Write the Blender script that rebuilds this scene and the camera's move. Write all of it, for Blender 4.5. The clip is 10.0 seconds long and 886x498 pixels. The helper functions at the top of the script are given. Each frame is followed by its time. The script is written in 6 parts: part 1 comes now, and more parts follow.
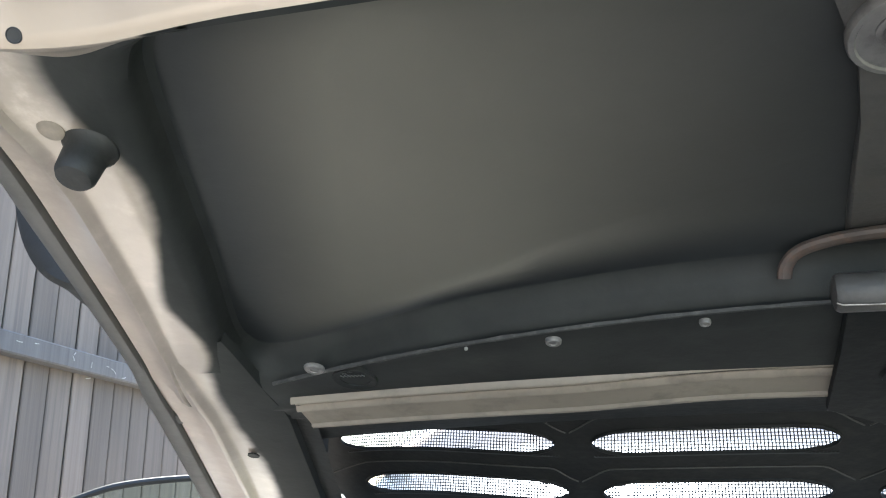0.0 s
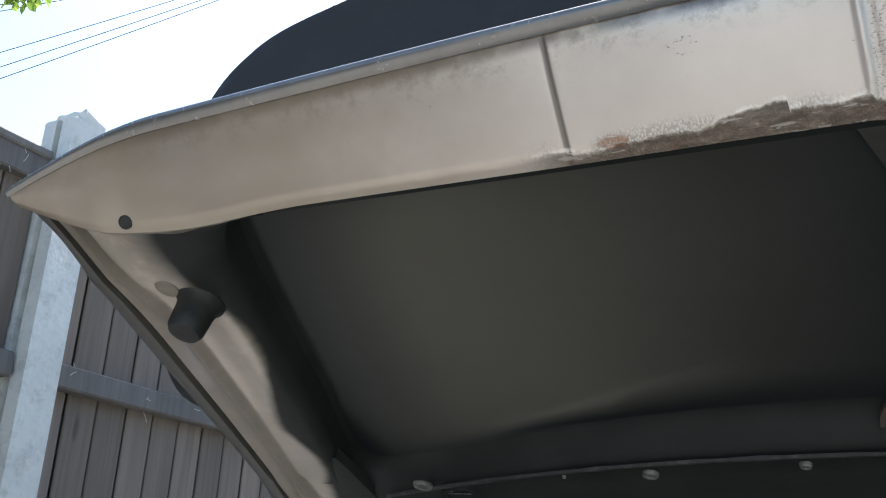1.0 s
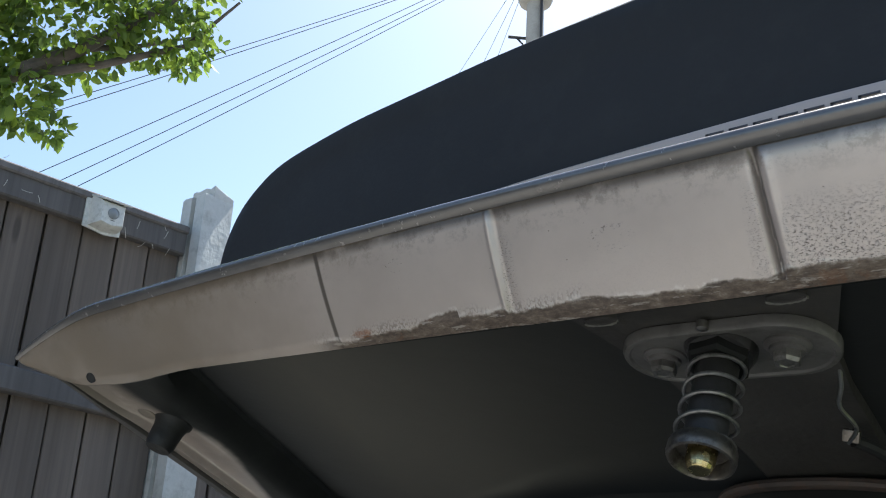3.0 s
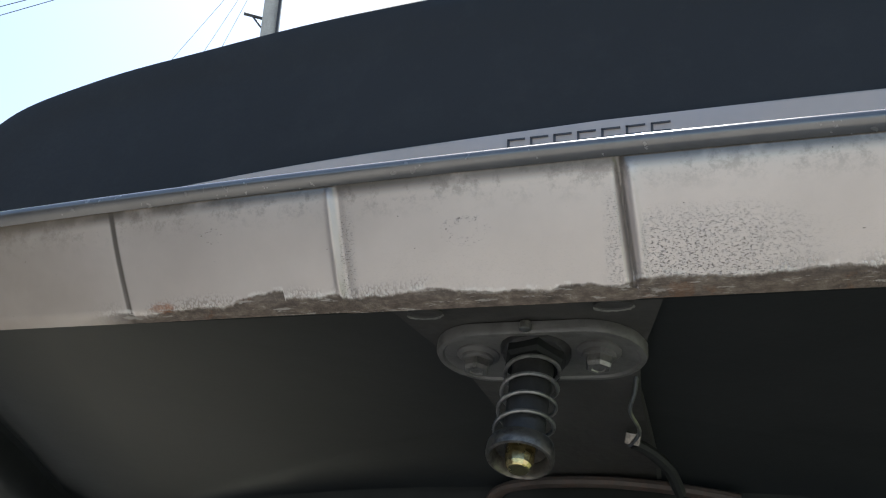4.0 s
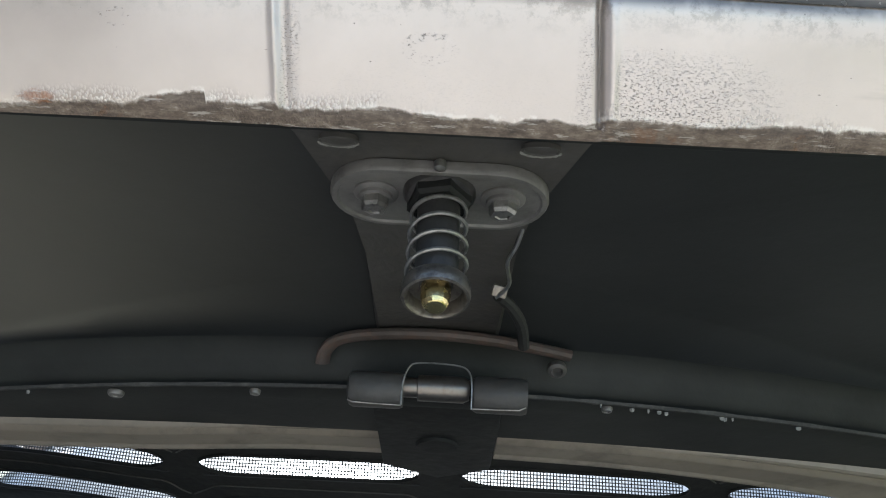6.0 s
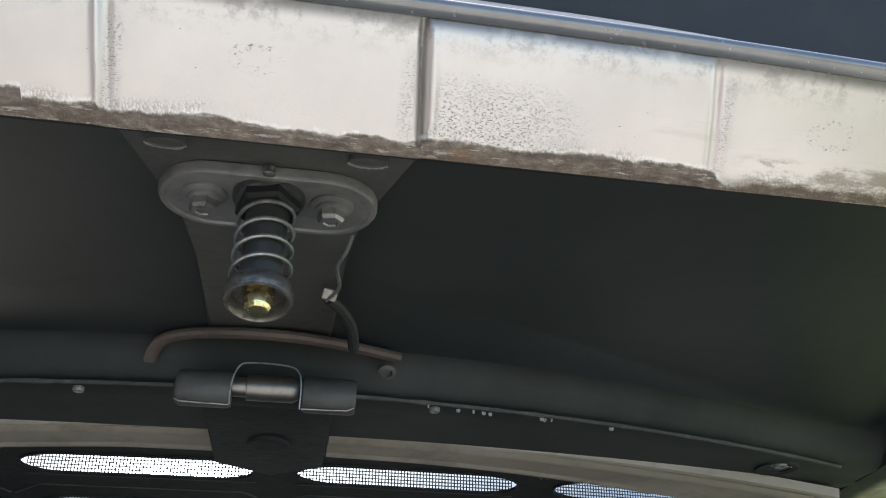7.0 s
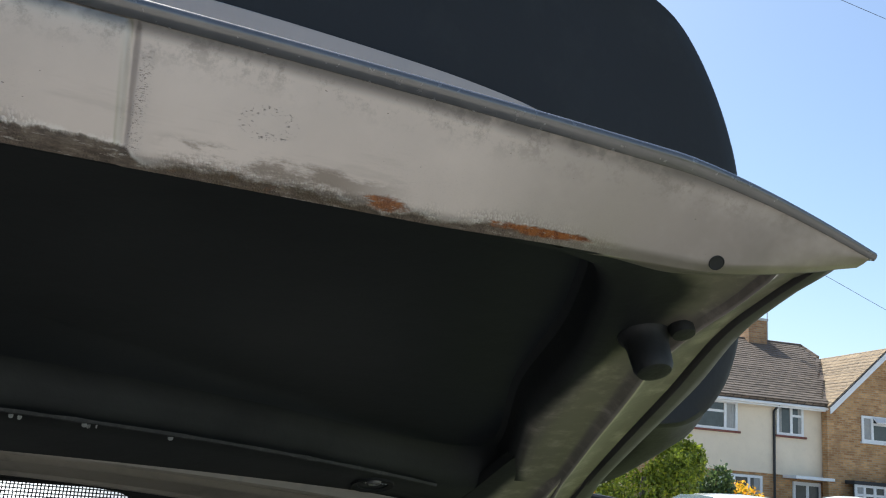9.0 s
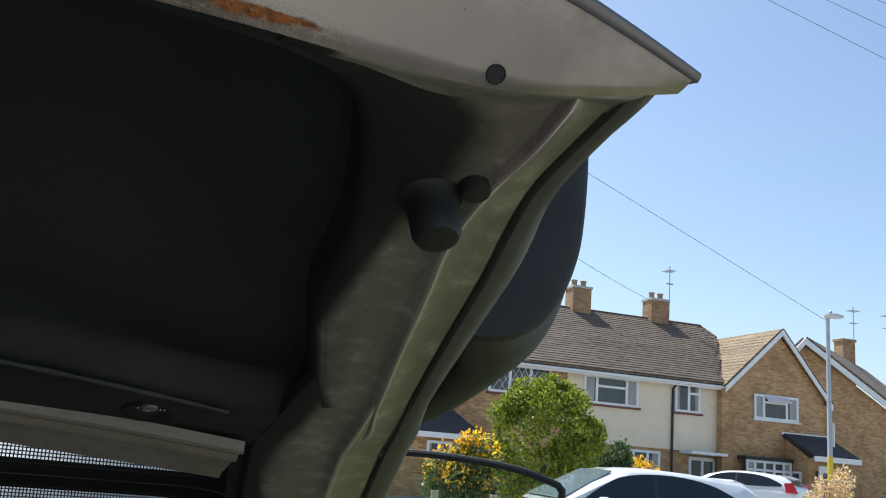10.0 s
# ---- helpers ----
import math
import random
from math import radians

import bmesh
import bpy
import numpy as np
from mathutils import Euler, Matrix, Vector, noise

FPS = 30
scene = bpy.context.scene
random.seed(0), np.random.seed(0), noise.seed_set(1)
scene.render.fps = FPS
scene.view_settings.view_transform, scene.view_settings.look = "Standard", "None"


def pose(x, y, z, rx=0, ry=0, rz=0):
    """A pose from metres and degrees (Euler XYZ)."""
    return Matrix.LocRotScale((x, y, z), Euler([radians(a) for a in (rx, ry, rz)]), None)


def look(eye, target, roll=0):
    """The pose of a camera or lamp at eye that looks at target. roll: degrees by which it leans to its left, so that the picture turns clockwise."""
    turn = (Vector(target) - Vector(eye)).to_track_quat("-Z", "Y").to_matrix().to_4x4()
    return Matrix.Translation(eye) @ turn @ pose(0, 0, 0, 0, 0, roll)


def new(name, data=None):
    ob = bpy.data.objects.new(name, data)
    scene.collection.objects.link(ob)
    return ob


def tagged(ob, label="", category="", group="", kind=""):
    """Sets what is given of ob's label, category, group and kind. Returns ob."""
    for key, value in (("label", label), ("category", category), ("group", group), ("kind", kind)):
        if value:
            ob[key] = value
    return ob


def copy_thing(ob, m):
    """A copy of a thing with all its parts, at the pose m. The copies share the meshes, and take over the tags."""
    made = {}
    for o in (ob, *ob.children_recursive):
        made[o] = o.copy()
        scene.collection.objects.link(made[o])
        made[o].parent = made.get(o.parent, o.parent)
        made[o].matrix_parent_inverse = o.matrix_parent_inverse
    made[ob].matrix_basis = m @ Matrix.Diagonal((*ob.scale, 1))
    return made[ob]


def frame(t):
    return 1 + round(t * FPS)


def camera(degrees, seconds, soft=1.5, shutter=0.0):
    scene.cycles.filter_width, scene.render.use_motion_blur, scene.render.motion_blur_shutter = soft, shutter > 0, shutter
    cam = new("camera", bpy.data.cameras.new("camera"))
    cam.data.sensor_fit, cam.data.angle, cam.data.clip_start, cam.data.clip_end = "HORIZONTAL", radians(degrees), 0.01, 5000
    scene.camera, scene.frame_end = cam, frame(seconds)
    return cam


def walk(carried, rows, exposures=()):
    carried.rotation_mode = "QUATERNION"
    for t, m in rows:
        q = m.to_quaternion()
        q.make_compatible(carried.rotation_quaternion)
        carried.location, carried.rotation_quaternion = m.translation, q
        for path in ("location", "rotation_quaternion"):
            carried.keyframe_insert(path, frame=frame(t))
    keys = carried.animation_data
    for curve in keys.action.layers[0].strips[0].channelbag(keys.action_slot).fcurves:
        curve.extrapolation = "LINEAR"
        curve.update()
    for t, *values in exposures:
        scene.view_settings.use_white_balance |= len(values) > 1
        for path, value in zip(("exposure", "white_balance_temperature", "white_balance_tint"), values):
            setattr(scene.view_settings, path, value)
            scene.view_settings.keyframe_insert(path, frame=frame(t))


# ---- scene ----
cam = camera(52.83, 10.0, 1.1)
PATH = [
    (0, (-0.1563, -0.3438, 1.0121), (-0.6887, 1.5098, 1.5419), 0.18),
    (0.5, (-0.1468, -0.3704, 1.0492), (-0.7883, 1.4315, 1.6336), 1.38),
    (1, (-0.0902, -0.3591, 1.0624), (-0.9763, 1.3196, 1.6924), 3.14),
    (1.5, (-0.0569, -0.3277, 1.0587), (-1.1560, 1.2140, 1.7030), 3.31),
    (2, (0.0285, -0.3277, 1.0774), (-1.1637, 1.1440, 1.7201), 3.39),
    (2.5, (0.1147, -0.3448, 1.0885), (-1.1084, 1.1026, 1.7281), 3.10),
    (3, (0.1546, -0.3720, 1.1170), (-1.0699, 1.0797, 1.7440), 3.13),
    (3.2, (0.1486, -0.3736, 1.1224), (-1.0052, 1.1354, 1.7482), 2.86),
    (4.3, (0.0534, -0.3834, 1.1178), (-0.5320, 1.4194, 1.7559), 2.86),
    (4.5, (0.0327, -0.3819, 1.1212), (-0.5464, 1.4253, 1.7526), 2.82),
    (5, (0.0330, -0.3810, 1.1525), (-0.5101, 1.4860, 1.6207), 3.97),
    (5.2, (0.0424, -0.3829, 1.1376), (-0.4117, 1.5201, 1.5529), 4.19),
    (6.3, (-0.0280, -0.3706, 1.0915), (0.0845, 1.5805, 1.5163), 2.84),
    (6.5, (-0.0193, -0.3752, 1.0895), (0.1644, 1.5699, 1.5173), 2.89),
    (7, (0.0007, -0.3888, 1.1004), (0.2919, 1.5437, 1.5255), 3.22),
    (7.5, (0.0207, -0.3978, 1.1080), (0.3768, 1.5231, 1.5362), 4.08),
    (8, (0.0502, -0.4011, 1.1166), (0.4970, 1.4988, 1.5533), 4.38),
    (8.5, (0.1057, -0.4012, 1.1160), (0.6741, 1.4604, 1.5758), 4.29),
    (9, (0.1700, -0.3890, 1.1120), (0.8820, 1.4172, 1.5924), 4.78),
    (9.5, (0.2411, -0.3796, 1.1002), (1.0803, 1.3659, 1.5994), 4.55),
    (10, (0.2965, -0.3117, 1.0813), (1.1917, 1.4193, 1.5307), 4.60),
]
walk(cam, [(t, look(eye, target, roll)) for t, eye, target, roll in PATH], [(t, e, 6150, 6) for t, e in ((0, 2.6), (0.5, 1.8), (1, 1.22), (1.5, 0.72), (2, 0.6), (3, 0.58), (4.5, 0.98), (5.2, 1.15), (6.4, 1.75), (7.5, 1.62), (8.0, 1.45), (8.5, 1.0), (9, 0.42), (9.5, 0.28), (10, 0.25))])

# ---------------------------------------------------------------- light
SUN_EL, SUN_AZ = 57.0, -12.0          # degrees above the horizon, degrees from +y towards +x
sun_dir = Vector((math.sin(radians(SUN_AZ)) * math.cos(radians(SUN_EL)), math.cos(radians(SUN_AZ)) * math.cos(radians(SUN_EL)), math.sin(radians(SUN_EL))))
world = bpy.data.worlds.new("sky")
scene.world = world
world.use_nodes = True
wn = world.node_tree.nodes
sky = wn.new("ShaderNodeTexSky")
sky.sky_type, sky.sun_disc = "NISHITA", False
sky.sun_elevation, sky.sun_rotation = radians(SUN_EL), radians(SUN_AZ)
sky.air_density, sky.dust_density, sky.ozone_density = 1.0, 1.5, 0.8
world.node_tree.links.new(sky.outputs[0], wn["Background"].inputs[0])
wn["Background"].inputs[1].default_value = 0.15
sun_lamp = bpy.data.lights.new("sun", "SUN")
sun_lamp.energy, sun_lamp.angle, sun_lamp.color = 4.8, radians(0.55), (1.0, 0.96, 0.9)
sun = new("sun", sun_lamp)
sun.matrix_world = look(sun_dir * 50, (0, 0, 0))


# ---------------------------------------------------------------- materials
def material(name):
    m = bpy.data.materials.new(name)
    m.use_nodes = True
    return m, m.node_tree.nodes, m.node_tree.links, m.node_tree.nodes["Principled BSDF"]


def ramp(nodes, stops):
    r = nodes.new("ShaderNodeValToRGB")
    e = r.color_ramp.elements
    while len(e) < len(stops):
        e.new(0.5)
    for el, (p, c) in zip(e, stops):
        el.position, el.color = p, (*c, 1) if len(c) == 3 else c
    return r


def surface(name, colour, rough=0.5, metal=0.0, vary=0.15, scale=6.0, fine=60.0, bump=0.1, coat=0.0, spec=0.5, dirt=None, dirt_amount=0.4, random_tone=0.0):
    """A painted, rubber, stone or metal surface with tone and gloss that vary at two scales."""
    m, n, l, b = material(name)
    co = n.new("ShaderNodeTexCoord")
    big, small = n.new("ShaderNodeTexNoise"), n.new("ShaderNodeTexNoise")
    big.inputs["Scale"].default_value, big.inputs["Detail"].default_value = scale, 5
    small.inputs["Scale"].default_value, small.inputs["Detail"].default_value = fine, 4
    l.new(co.outputs["Object"], big.inputs[0]), l.new(co.outputs["Object"], small.inputs[0])
    lo = tuple(c * (1 - vary) for c in colour)
    hi = tuple(min(1, c * (1 + vary)) for c in colour)
    r = ramp(n, [(0.3, lo), (0.7, hi)])
    mixf = n.new("ShaderNodeMath")
    mixf.operation = "MULTIPLY_ADD"
    mixf.inputs[1].default_value = 0.35
    l.new(small.outputs[0], mixf.inputs[0])
    half = n.new("ShaderNodeMath")
    half.operation = "MULTIPLY"
    half.inputs[1].default_value = 0.65
    l.new(big.outputs[0], half.inputs[0]), l.new(half.outputs[0], mixf.inputs[2])
    l.new(mixf.outputs[0], r.inputs[0])
    colour_out = r.outputs[0]
    if dirt:
        d = n.new("ShaderNodeTexNoise")
        d.inputs["Scale"].default_value, d.inputs["Detail"].default_value, d.inputs["Roughness"].default_value = scale * 2.7, 8, 0.7
        l.new(co.outputs["Object"], d.inputs[0])
        dr = ramp(n, [(0.5, (0, 0, 0)), (0.72, (dirt_amount,) * 3)])
        l.new(d.outputs[0], dr.inputs[0])
        mx = n.new("ShaderNodeMixRGB")
        mx.inputs[2].default_value = (*dirt, 1)
        l.new(dr.outputs[0], mx.inputs[0]), l.new(colour_out, mx.inputs[1])
        colour_out = mx.outputs[0]
    if random_tone:
        info = n.new("ShaderNodeObjectInfo")
        mr = n.new("ShaderNodeMapRange")
        mr.inputs[3].default_value, mr.inputs[4].default_value = 1 - random_tone, 1 + random_tone
        l.new(info.outputs["Random"], mr.inputs[0])
        hs = n.new("ShaderNodeHueSaturation")
        l.new(mr.outputs[0], hs.inputs["Value"]), l.new(colour_out, hs.inputs["Color"])
        colour_out = hs.outputs[0]
    l.new(colour_out, b.inputs["Base Color"])
    rr = n.new("ShaderNodeMapRange")
    rr.inputs[3].default_value, rr.inputs[4].default_value = max(0.02, rough - 0.1), min(1, rough + 0.1)
    l.new(small.outputs[0], rr.inputs[0]), l.new(rr.outputs[0], b.inputs["Roughness"])
    b.inputs["Metallic"].default_value = metal
    b.inputs["Specular IOR Level"].default_value = spec
    b.inputs["Coat Weight"].default_value = coat
    b.inputs["Coat Roughness"].default_value = 0.12
    if bump:
        bp = n.new("ShaderNodeBump")
        bp.inputs["Strength"].default_value, bp.inputs["Distance"].default_value = bump, 0.3 / fine
        l.new(small.outputs[0], bp.inputs["Height"]), l.new(bp.outputs[0], b.inputs["Normal"])
    return m


def mul(n, l, a, b):
    """a * b as a node; b may be a socket or a number."""
    x = n.new("ShaderNodeMath")
    x.operation = "MULTIPLY"
    l.new(a, x.inputs[0])
    if isinstance(b, (int, float)):
        x.inputs[1].default_value = b
    else:
        l.new(b, x.inputs[1])
    return x.outputs[0]


def step(n, l, a, lo, hi):
    """0 below lo, 1 above hi (swapped: falling)."""
    x = n.new("ShaderNodeMapRange")
    x.interpolation_type = "SMOOTHSTEP"
    x.inputs[1].default_value, x.inputs[2].default_value = min(lo, hi), max(lo, hi)
    x.inputs[3].default_value, x.inputs[4].default_value = (0, 1) if lo < hi else (1, 0)
    l.new(a, x.inputs[0])
    return x.outputs[0]


def noise_at(n, l, co, scale, detail=6, rough=0.6, stretch=(1, 1, 1)):
    mp = n.new("ShaderNodeMapping")
    mp.inputs["Scale"].default_value = stretch
    t = n.new("ShaderNodeTexNoise")
    t.inputs["Scale"].default_value, t.inputs["Detail"].default_value, t.inputs["Roughness"].default_value = scale, detail, rough
    l.new(co, mp.inputs[0]), l.new(mp.outputs[0], t.inputs[0])
    return t.outputs[0]


def mix(n, l, f, a, b):
    x = n.new("ShaderNodeMixRGB")
    l.new(f, x.inputs[0])
    for k, v in ((1, a), (2, b)):
        if isinstance(v, tuple):
            x.inputs[k].default_value = (*v, 1)
        else:
            l.new(v, x.inputs[k])
    return x.outputs[0]


def over(n, l, a, b):
    x = n.new("ShaderNodeMath")
    x.operation = "MAXIMUM"
    l.new(a, x.inputs[0]), l.new(b, x.inputs[1])
    return x.outputs[0]


PAINT = (0.605, 0.51, 0.44)
BAND_FOOT = 1.2260


def band_paint():
    """Aged champagne paint of the lip: grime, painted-in shade, dark pitting, flaked foot with bare brown metal and a
    little rust.
    """
    m, n, l, b = material("aged_champagne_paint")
    co = n.new("ShaderNodeTexCoord").outputs["Object"]
    sep = n.new("ShaderNodeSeparateXYZ")
    l.new(co, sep.inputs[0])
    lifted = n.new("ShaderNodeMath")
    lifted.inputs[1].default_value = 0.0055
    l.new(sep.outputs[2], lifted.inputs[0])
    x, z = sep.outputs[0], lifted.outputs[0]
    tone = ramp(n, [(0.3, tuple(c * 0.86 for c in PAINT)), (0.7, tuple(c * 1.12 for c in PAINT))])
    l.new(noise_at(n, l, co, 9, 6), tone.inputs[0])
    col = tone.outputs[0]
    # faint horizontal rub marks
    rub = step(n, l, noise_at(n, l, co, 30, 5, 0.65, (0.25, 1, 2.2)), 0.60, 0.75)
    col = mix(n, l, mul(n, l, rub, 0.18), col, (0.16, 0.13, 0.10))
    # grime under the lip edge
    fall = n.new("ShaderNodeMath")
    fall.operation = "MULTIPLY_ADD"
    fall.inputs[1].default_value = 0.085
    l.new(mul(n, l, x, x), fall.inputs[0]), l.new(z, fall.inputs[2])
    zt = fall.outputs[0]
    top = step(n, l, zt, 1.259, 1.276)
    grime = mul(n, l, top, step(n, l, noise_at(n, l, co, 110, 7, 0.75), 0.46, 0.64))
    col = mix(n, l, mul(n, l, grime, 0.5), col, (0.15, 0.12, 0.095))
    # dark line painted for the shade right under the lip edge
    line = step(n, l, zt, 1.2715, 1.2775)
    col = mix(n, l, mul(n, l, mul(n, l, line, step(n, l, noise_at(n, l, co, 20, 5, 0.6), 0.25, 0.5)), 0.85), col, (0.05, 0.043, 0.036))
    # pitting, thick towards the foot in two fields
    pits = step(n, l, noise_at(n, l, co, 1400, 4, 0.75, (0.6, 1, 1.3)), 0.55, 0.61)
    field = mul(n, l, step(n, l, noise_at(n, l, co, 13, 3), 0.47, 0.62), step(n, l, z, 1.262, 1.236))
    near_c = mul(n, l, mul(n, l, step(n, l, x, 0.044, 0.05), step(n, l, x, 0.125, 0.07)), step(n, l, z, 1.262, 1.238))
    pitted = mul(n, l, pits, over(n, l, mul(n, l, field, 0.10), near_c))
    # pitting beside two of the ribs, and single specks
    for a0, a1, b0, b1, k in ((-0.0885, -0.0870, -0.0785, -0.0840, 0.9), (0.1725, 0.1740, 0.1800, 0.1760, 0.8), (0.0300, 0.0340, 0.0385, 0.0375, 0.5)):
        beside = mul(n, l, mul(n, l, step(n, l, x, a0, a1), step(n, l, x, b0, b1)), step(n, l, z, 1.272, 1.256))
        pitted = over(n, l, pitted, mul(n, l, mul(n, l, pits, beside), k))
    speck = step(n, l, noise_at(n, l, co, 640, 2, 0.5, (0.6, 1, 1)), 0.765, 0.79)
    pitted = over(n, l, pitted, mul(n, l, speck, 0.8))
    # ring-shaped blotches of pitting where spot welds lie
    spots = None
    for sx, sz, sr in ((-0.028, 1.2545, 0.010), (0.226, 1.249, 0.011), (-0.154, 1.2595, 0.006)):
        px, pz = n.new("ShaderNodeMath"), n.new("ShaderNodeMath")
        px.operation = pz.operation = "SUBTRACT"
        px.inputs[1].default_value, pz.inputs[1].default_value = sx, sz
        l.new(x, px.inputs[0]), l.new(z, pz.inputs[0])
        v = n.new("ShaderNodeCombineXYZ")
        l.new(px.outputs[0], v.inputs[0]), l.new(mul(n, l, pz.outputs[0], 1.8), v.inputs[1])
        ln = n.new("ShaderNodeVectorMath")
        ln.operation = "LENGTH"
        l.new(v.outputs[0], ln.inputs[0])
        ring = mul(n, l, step(n, l, ln.outputs["Value"], sr * 0.35, sr * 0.85), step(n, l, ln.outputs["Value"], sr * 1.25, sr * 0.95))
        spots = ring if spots is None else over(n, l, spots, ring)
    ringpits = mul(n, l, mul(n, l, spots, step(n, l, noise_at(n, l, co, 850, 4, 0.7, (0.6, 1, 1.2)), 0.575, 0.64)), 0.75)
    dark = over(n, l, pitted, ringpits)
    col = mix(n, l, mul(n, l, dark, 0.75), col, (0.075, 0.055, 0.042))
    # smears at the corners, and the darker ends painted in as shade
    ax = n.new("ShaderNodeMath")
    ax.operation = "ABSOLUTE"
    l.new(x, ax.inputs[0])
    shade_smear = mul(n, l, step(n, l, ax.outputs[0], 0.26, 0.50), step(n, l, noise_at(n, l, co, 12, 5, 0.6), 0.2, 0.62))
    col = mix(n, l, mul(n, l, shade_smear, 0.8), col, (0.14, 0.118, 0.095))
    # dark lines along two pressed grooves, their shade painted in with the grime
    for gx, gl, gw, k in ((-0.209, 0.007, 0.0022, 0.9), (0.0405, 0.004, 0.0022, 0.6)):
        up = n.new("ShaderNodeMath")
        up.operation = "MULTIPLY_ADD"
        up.inputs[1].default_value, up.inputs[2].default_value = gl / 0.055, -gx - gl * (0.5 + 1.225 / 0.055)
        l.new(z, up.inputs[0])
        at = n.new("ShaderNodeMath")
        l.new(x, at.inputs[0]), l.new(up.outputs[0], at.inputs[1])
        far = n.new("ShaderNodeMath")
        far.operation = "ABSOLUTE"
        l.new(at.outputs[0], far.inputs[0])
        groove = mul(n, l, step(n, l, far.outputs[0], gw, gw * 0.35), step(n, l, z, 1.2775, 1.272))
        col = mix(n, l, mul(n, l, groove, k), col, (0.05, 0.042, 0.036))
    # warm brown painted in for dim reflections on the end away from the street
    wash = mul(n, l, step(n, l, x, -0.06, -0.34), step(n, l, noise_at(n, l, co, 8, 5, 0.6), 0.1, 0.65))
    col = mix(n, l, mul(n, l, wash, 0.72), col, (0.265, 0.203, 0.14))
    # flaked foot: height of the flaking wanders along the lip
    wob = noise_at(n, l, co, 17, 8, 0.68, (1, 1, 0.4))
    add = n.new("ShaderNodeMath")
    add.operation = "MULTIPLY_ADD"
    add.inputs[1].default_value = 0.018
    slope = n.new("ShaderNodeMapRange")
    slope.inputs[1].default_value, slope.inputs[2].default_value, slope.inputs[3].default_value, slope.inputs[4].default_value = -0.160, -0.1185, 0.0, 0.0065
    l.new(x, slope.inputs[0])
    torn = mul(n, l, slope.outputs[0], step(n, l, x, -0.1168, -0.1183))
    shelf = mul(n, l, mul(n, l, step(n, l, x, -0.1183, -0.1168), step(n, l, x, -0.0875, -0.0900)), 0.0030)
    peel = over(n, l, torn, shelf)
    low = mul(n, l, mul(n, l, step(n, l, x, 0.035, 0.045), step(n, l, x, 0.178, 0.168)), 0.0022)
    thin = mul(n, l, step(n, l, x, 0.172, 0.180), -0.0030)
    both = n.new("ShaderNodeMath")
    slim = n.new("ShaderNodeMath")
    l.new(thin, slim.inputs[0]), l.new(mul(n, l, step(n, l, x, -0.085, -0.095), -0.0022), slim.inputs[1])
    l.new(low, both.inputs[0]), l.new(slim.outputs[0], both.inputs[1])
    base = n.new("ShaderNodeMath")
    base.inputs[1].default_value = BAND_FOOT - 0.0058
    extra = n.new("ShaderNodeMath")
    l.new(peel, extra.inputs[0]), l.new(both.outputs[0], extra.inputs[1]), l.new(extra.outputs[0], base.inputs[0])
    l.new(base.outputs[0], add.inputs[2])
    l.new(wob, add.inputs[0])
    diff = n.new("ShaderNodeMath")
    diff.operation = "SUBTRACT"
    l.new(z, diff.inputs[0]), l.new(add.outputs[0], diff.inputs[1])
    middle = mul(n, l, step(n, l, x, -0.235, -0.2), step(n, l, x, 0.42, 0.33))
    bare = mul(n, l, step(n, l, diff.outputs[0], 0.0012, -0.0004), middle)
    edge = mul(n, l, mul(n, l, step(n, l, diff.outputs[0], 0.0030, 0.0016), middle), step(n, l, noise_at(n, l, co, 110, 5, 0.75), 0.47, 0.56))
    col = mix(n, l, mul(n, l, edge, 0.8), col, (0.68, 0.61, 0.54))
    # blistered paint just above the flaking
    blister_zone = mul(n, l, mul(n, l, step(n, l, diff.outputs[0], 0.008, 0.002), middle), step(n, l, noise_at(n, l, co, 16, 4, 0.6), 0.48, 0.60))
    cells = n.new("ShaderNodeTexVoronoi")
    cells.inputs["Scale"].default_value = 850
    warp = n.new("ShaderNodeMapping")
    warp.inputs["Scale"].default_value = (1, 1, 0.6)
    l.new(co, warp.inputs[0]), l.new(warp.outputs[0], cells.inputs[0])
    blister = mul(n, l, blister_zone, step(n, l, cells.outputs["Distance"], 0.55, 0.25))
    crack = mul(n, l, blister_zone, step(n, l, cells.outputs["Distance"], 0.52, 0.68))
    col = mix(n, l, mul(n, l, blister, 0.15), col, (0.72, 0.64, 0.55))
    col = mix(n, l, mul(n, l, crack, 0.55), col, (0.20, 0.155, 0.12))
    brown = ramp(n, [(0.3, (0.08, 0.063, 0.051)), (0.5, (0.17, 0.127, 0.097)), (0.62, (0.25, 0.195, 0.15)), (0.74, (0.45, 0.39, 0.33))])
    l.new(noise_at(n, l, co, 260, 6, 0.75, (0.5, 1, 1)), brown.inputs[0])
    col = mix(n, l, bare, col, brown.outputs[0])
    # pale broken paint lying in streaks along the bare foot
    streak = mul(n, l, bare, step(n, l, noise_at(n, l, co, 210, 6, 0.75, (0.22, 1, 1.3)), 0.56, 0.62))
    col = mix(n, l, mul(n, l, streak, 0.75), col, (0.50, 0.44, 0.38))
    stain = mul(n, l, mul(n, l, step(n, l, x, 0.178, 0.20), step(n, l, x, 0.30, 0.255)), mul(n, l, step(n, l, z, 1.2395, 1.2355), step(n, l, noise_at(n, l, co, 60, 6, 0.7, (0.4, 1, 1.2)), 0.42, 0.56)))
    col = mix(n, l, mul(n, l, stain, 0.8), col, (0.15, 0.108, 0.07))
    # fresh rust on the bare foot
    rust_where = None
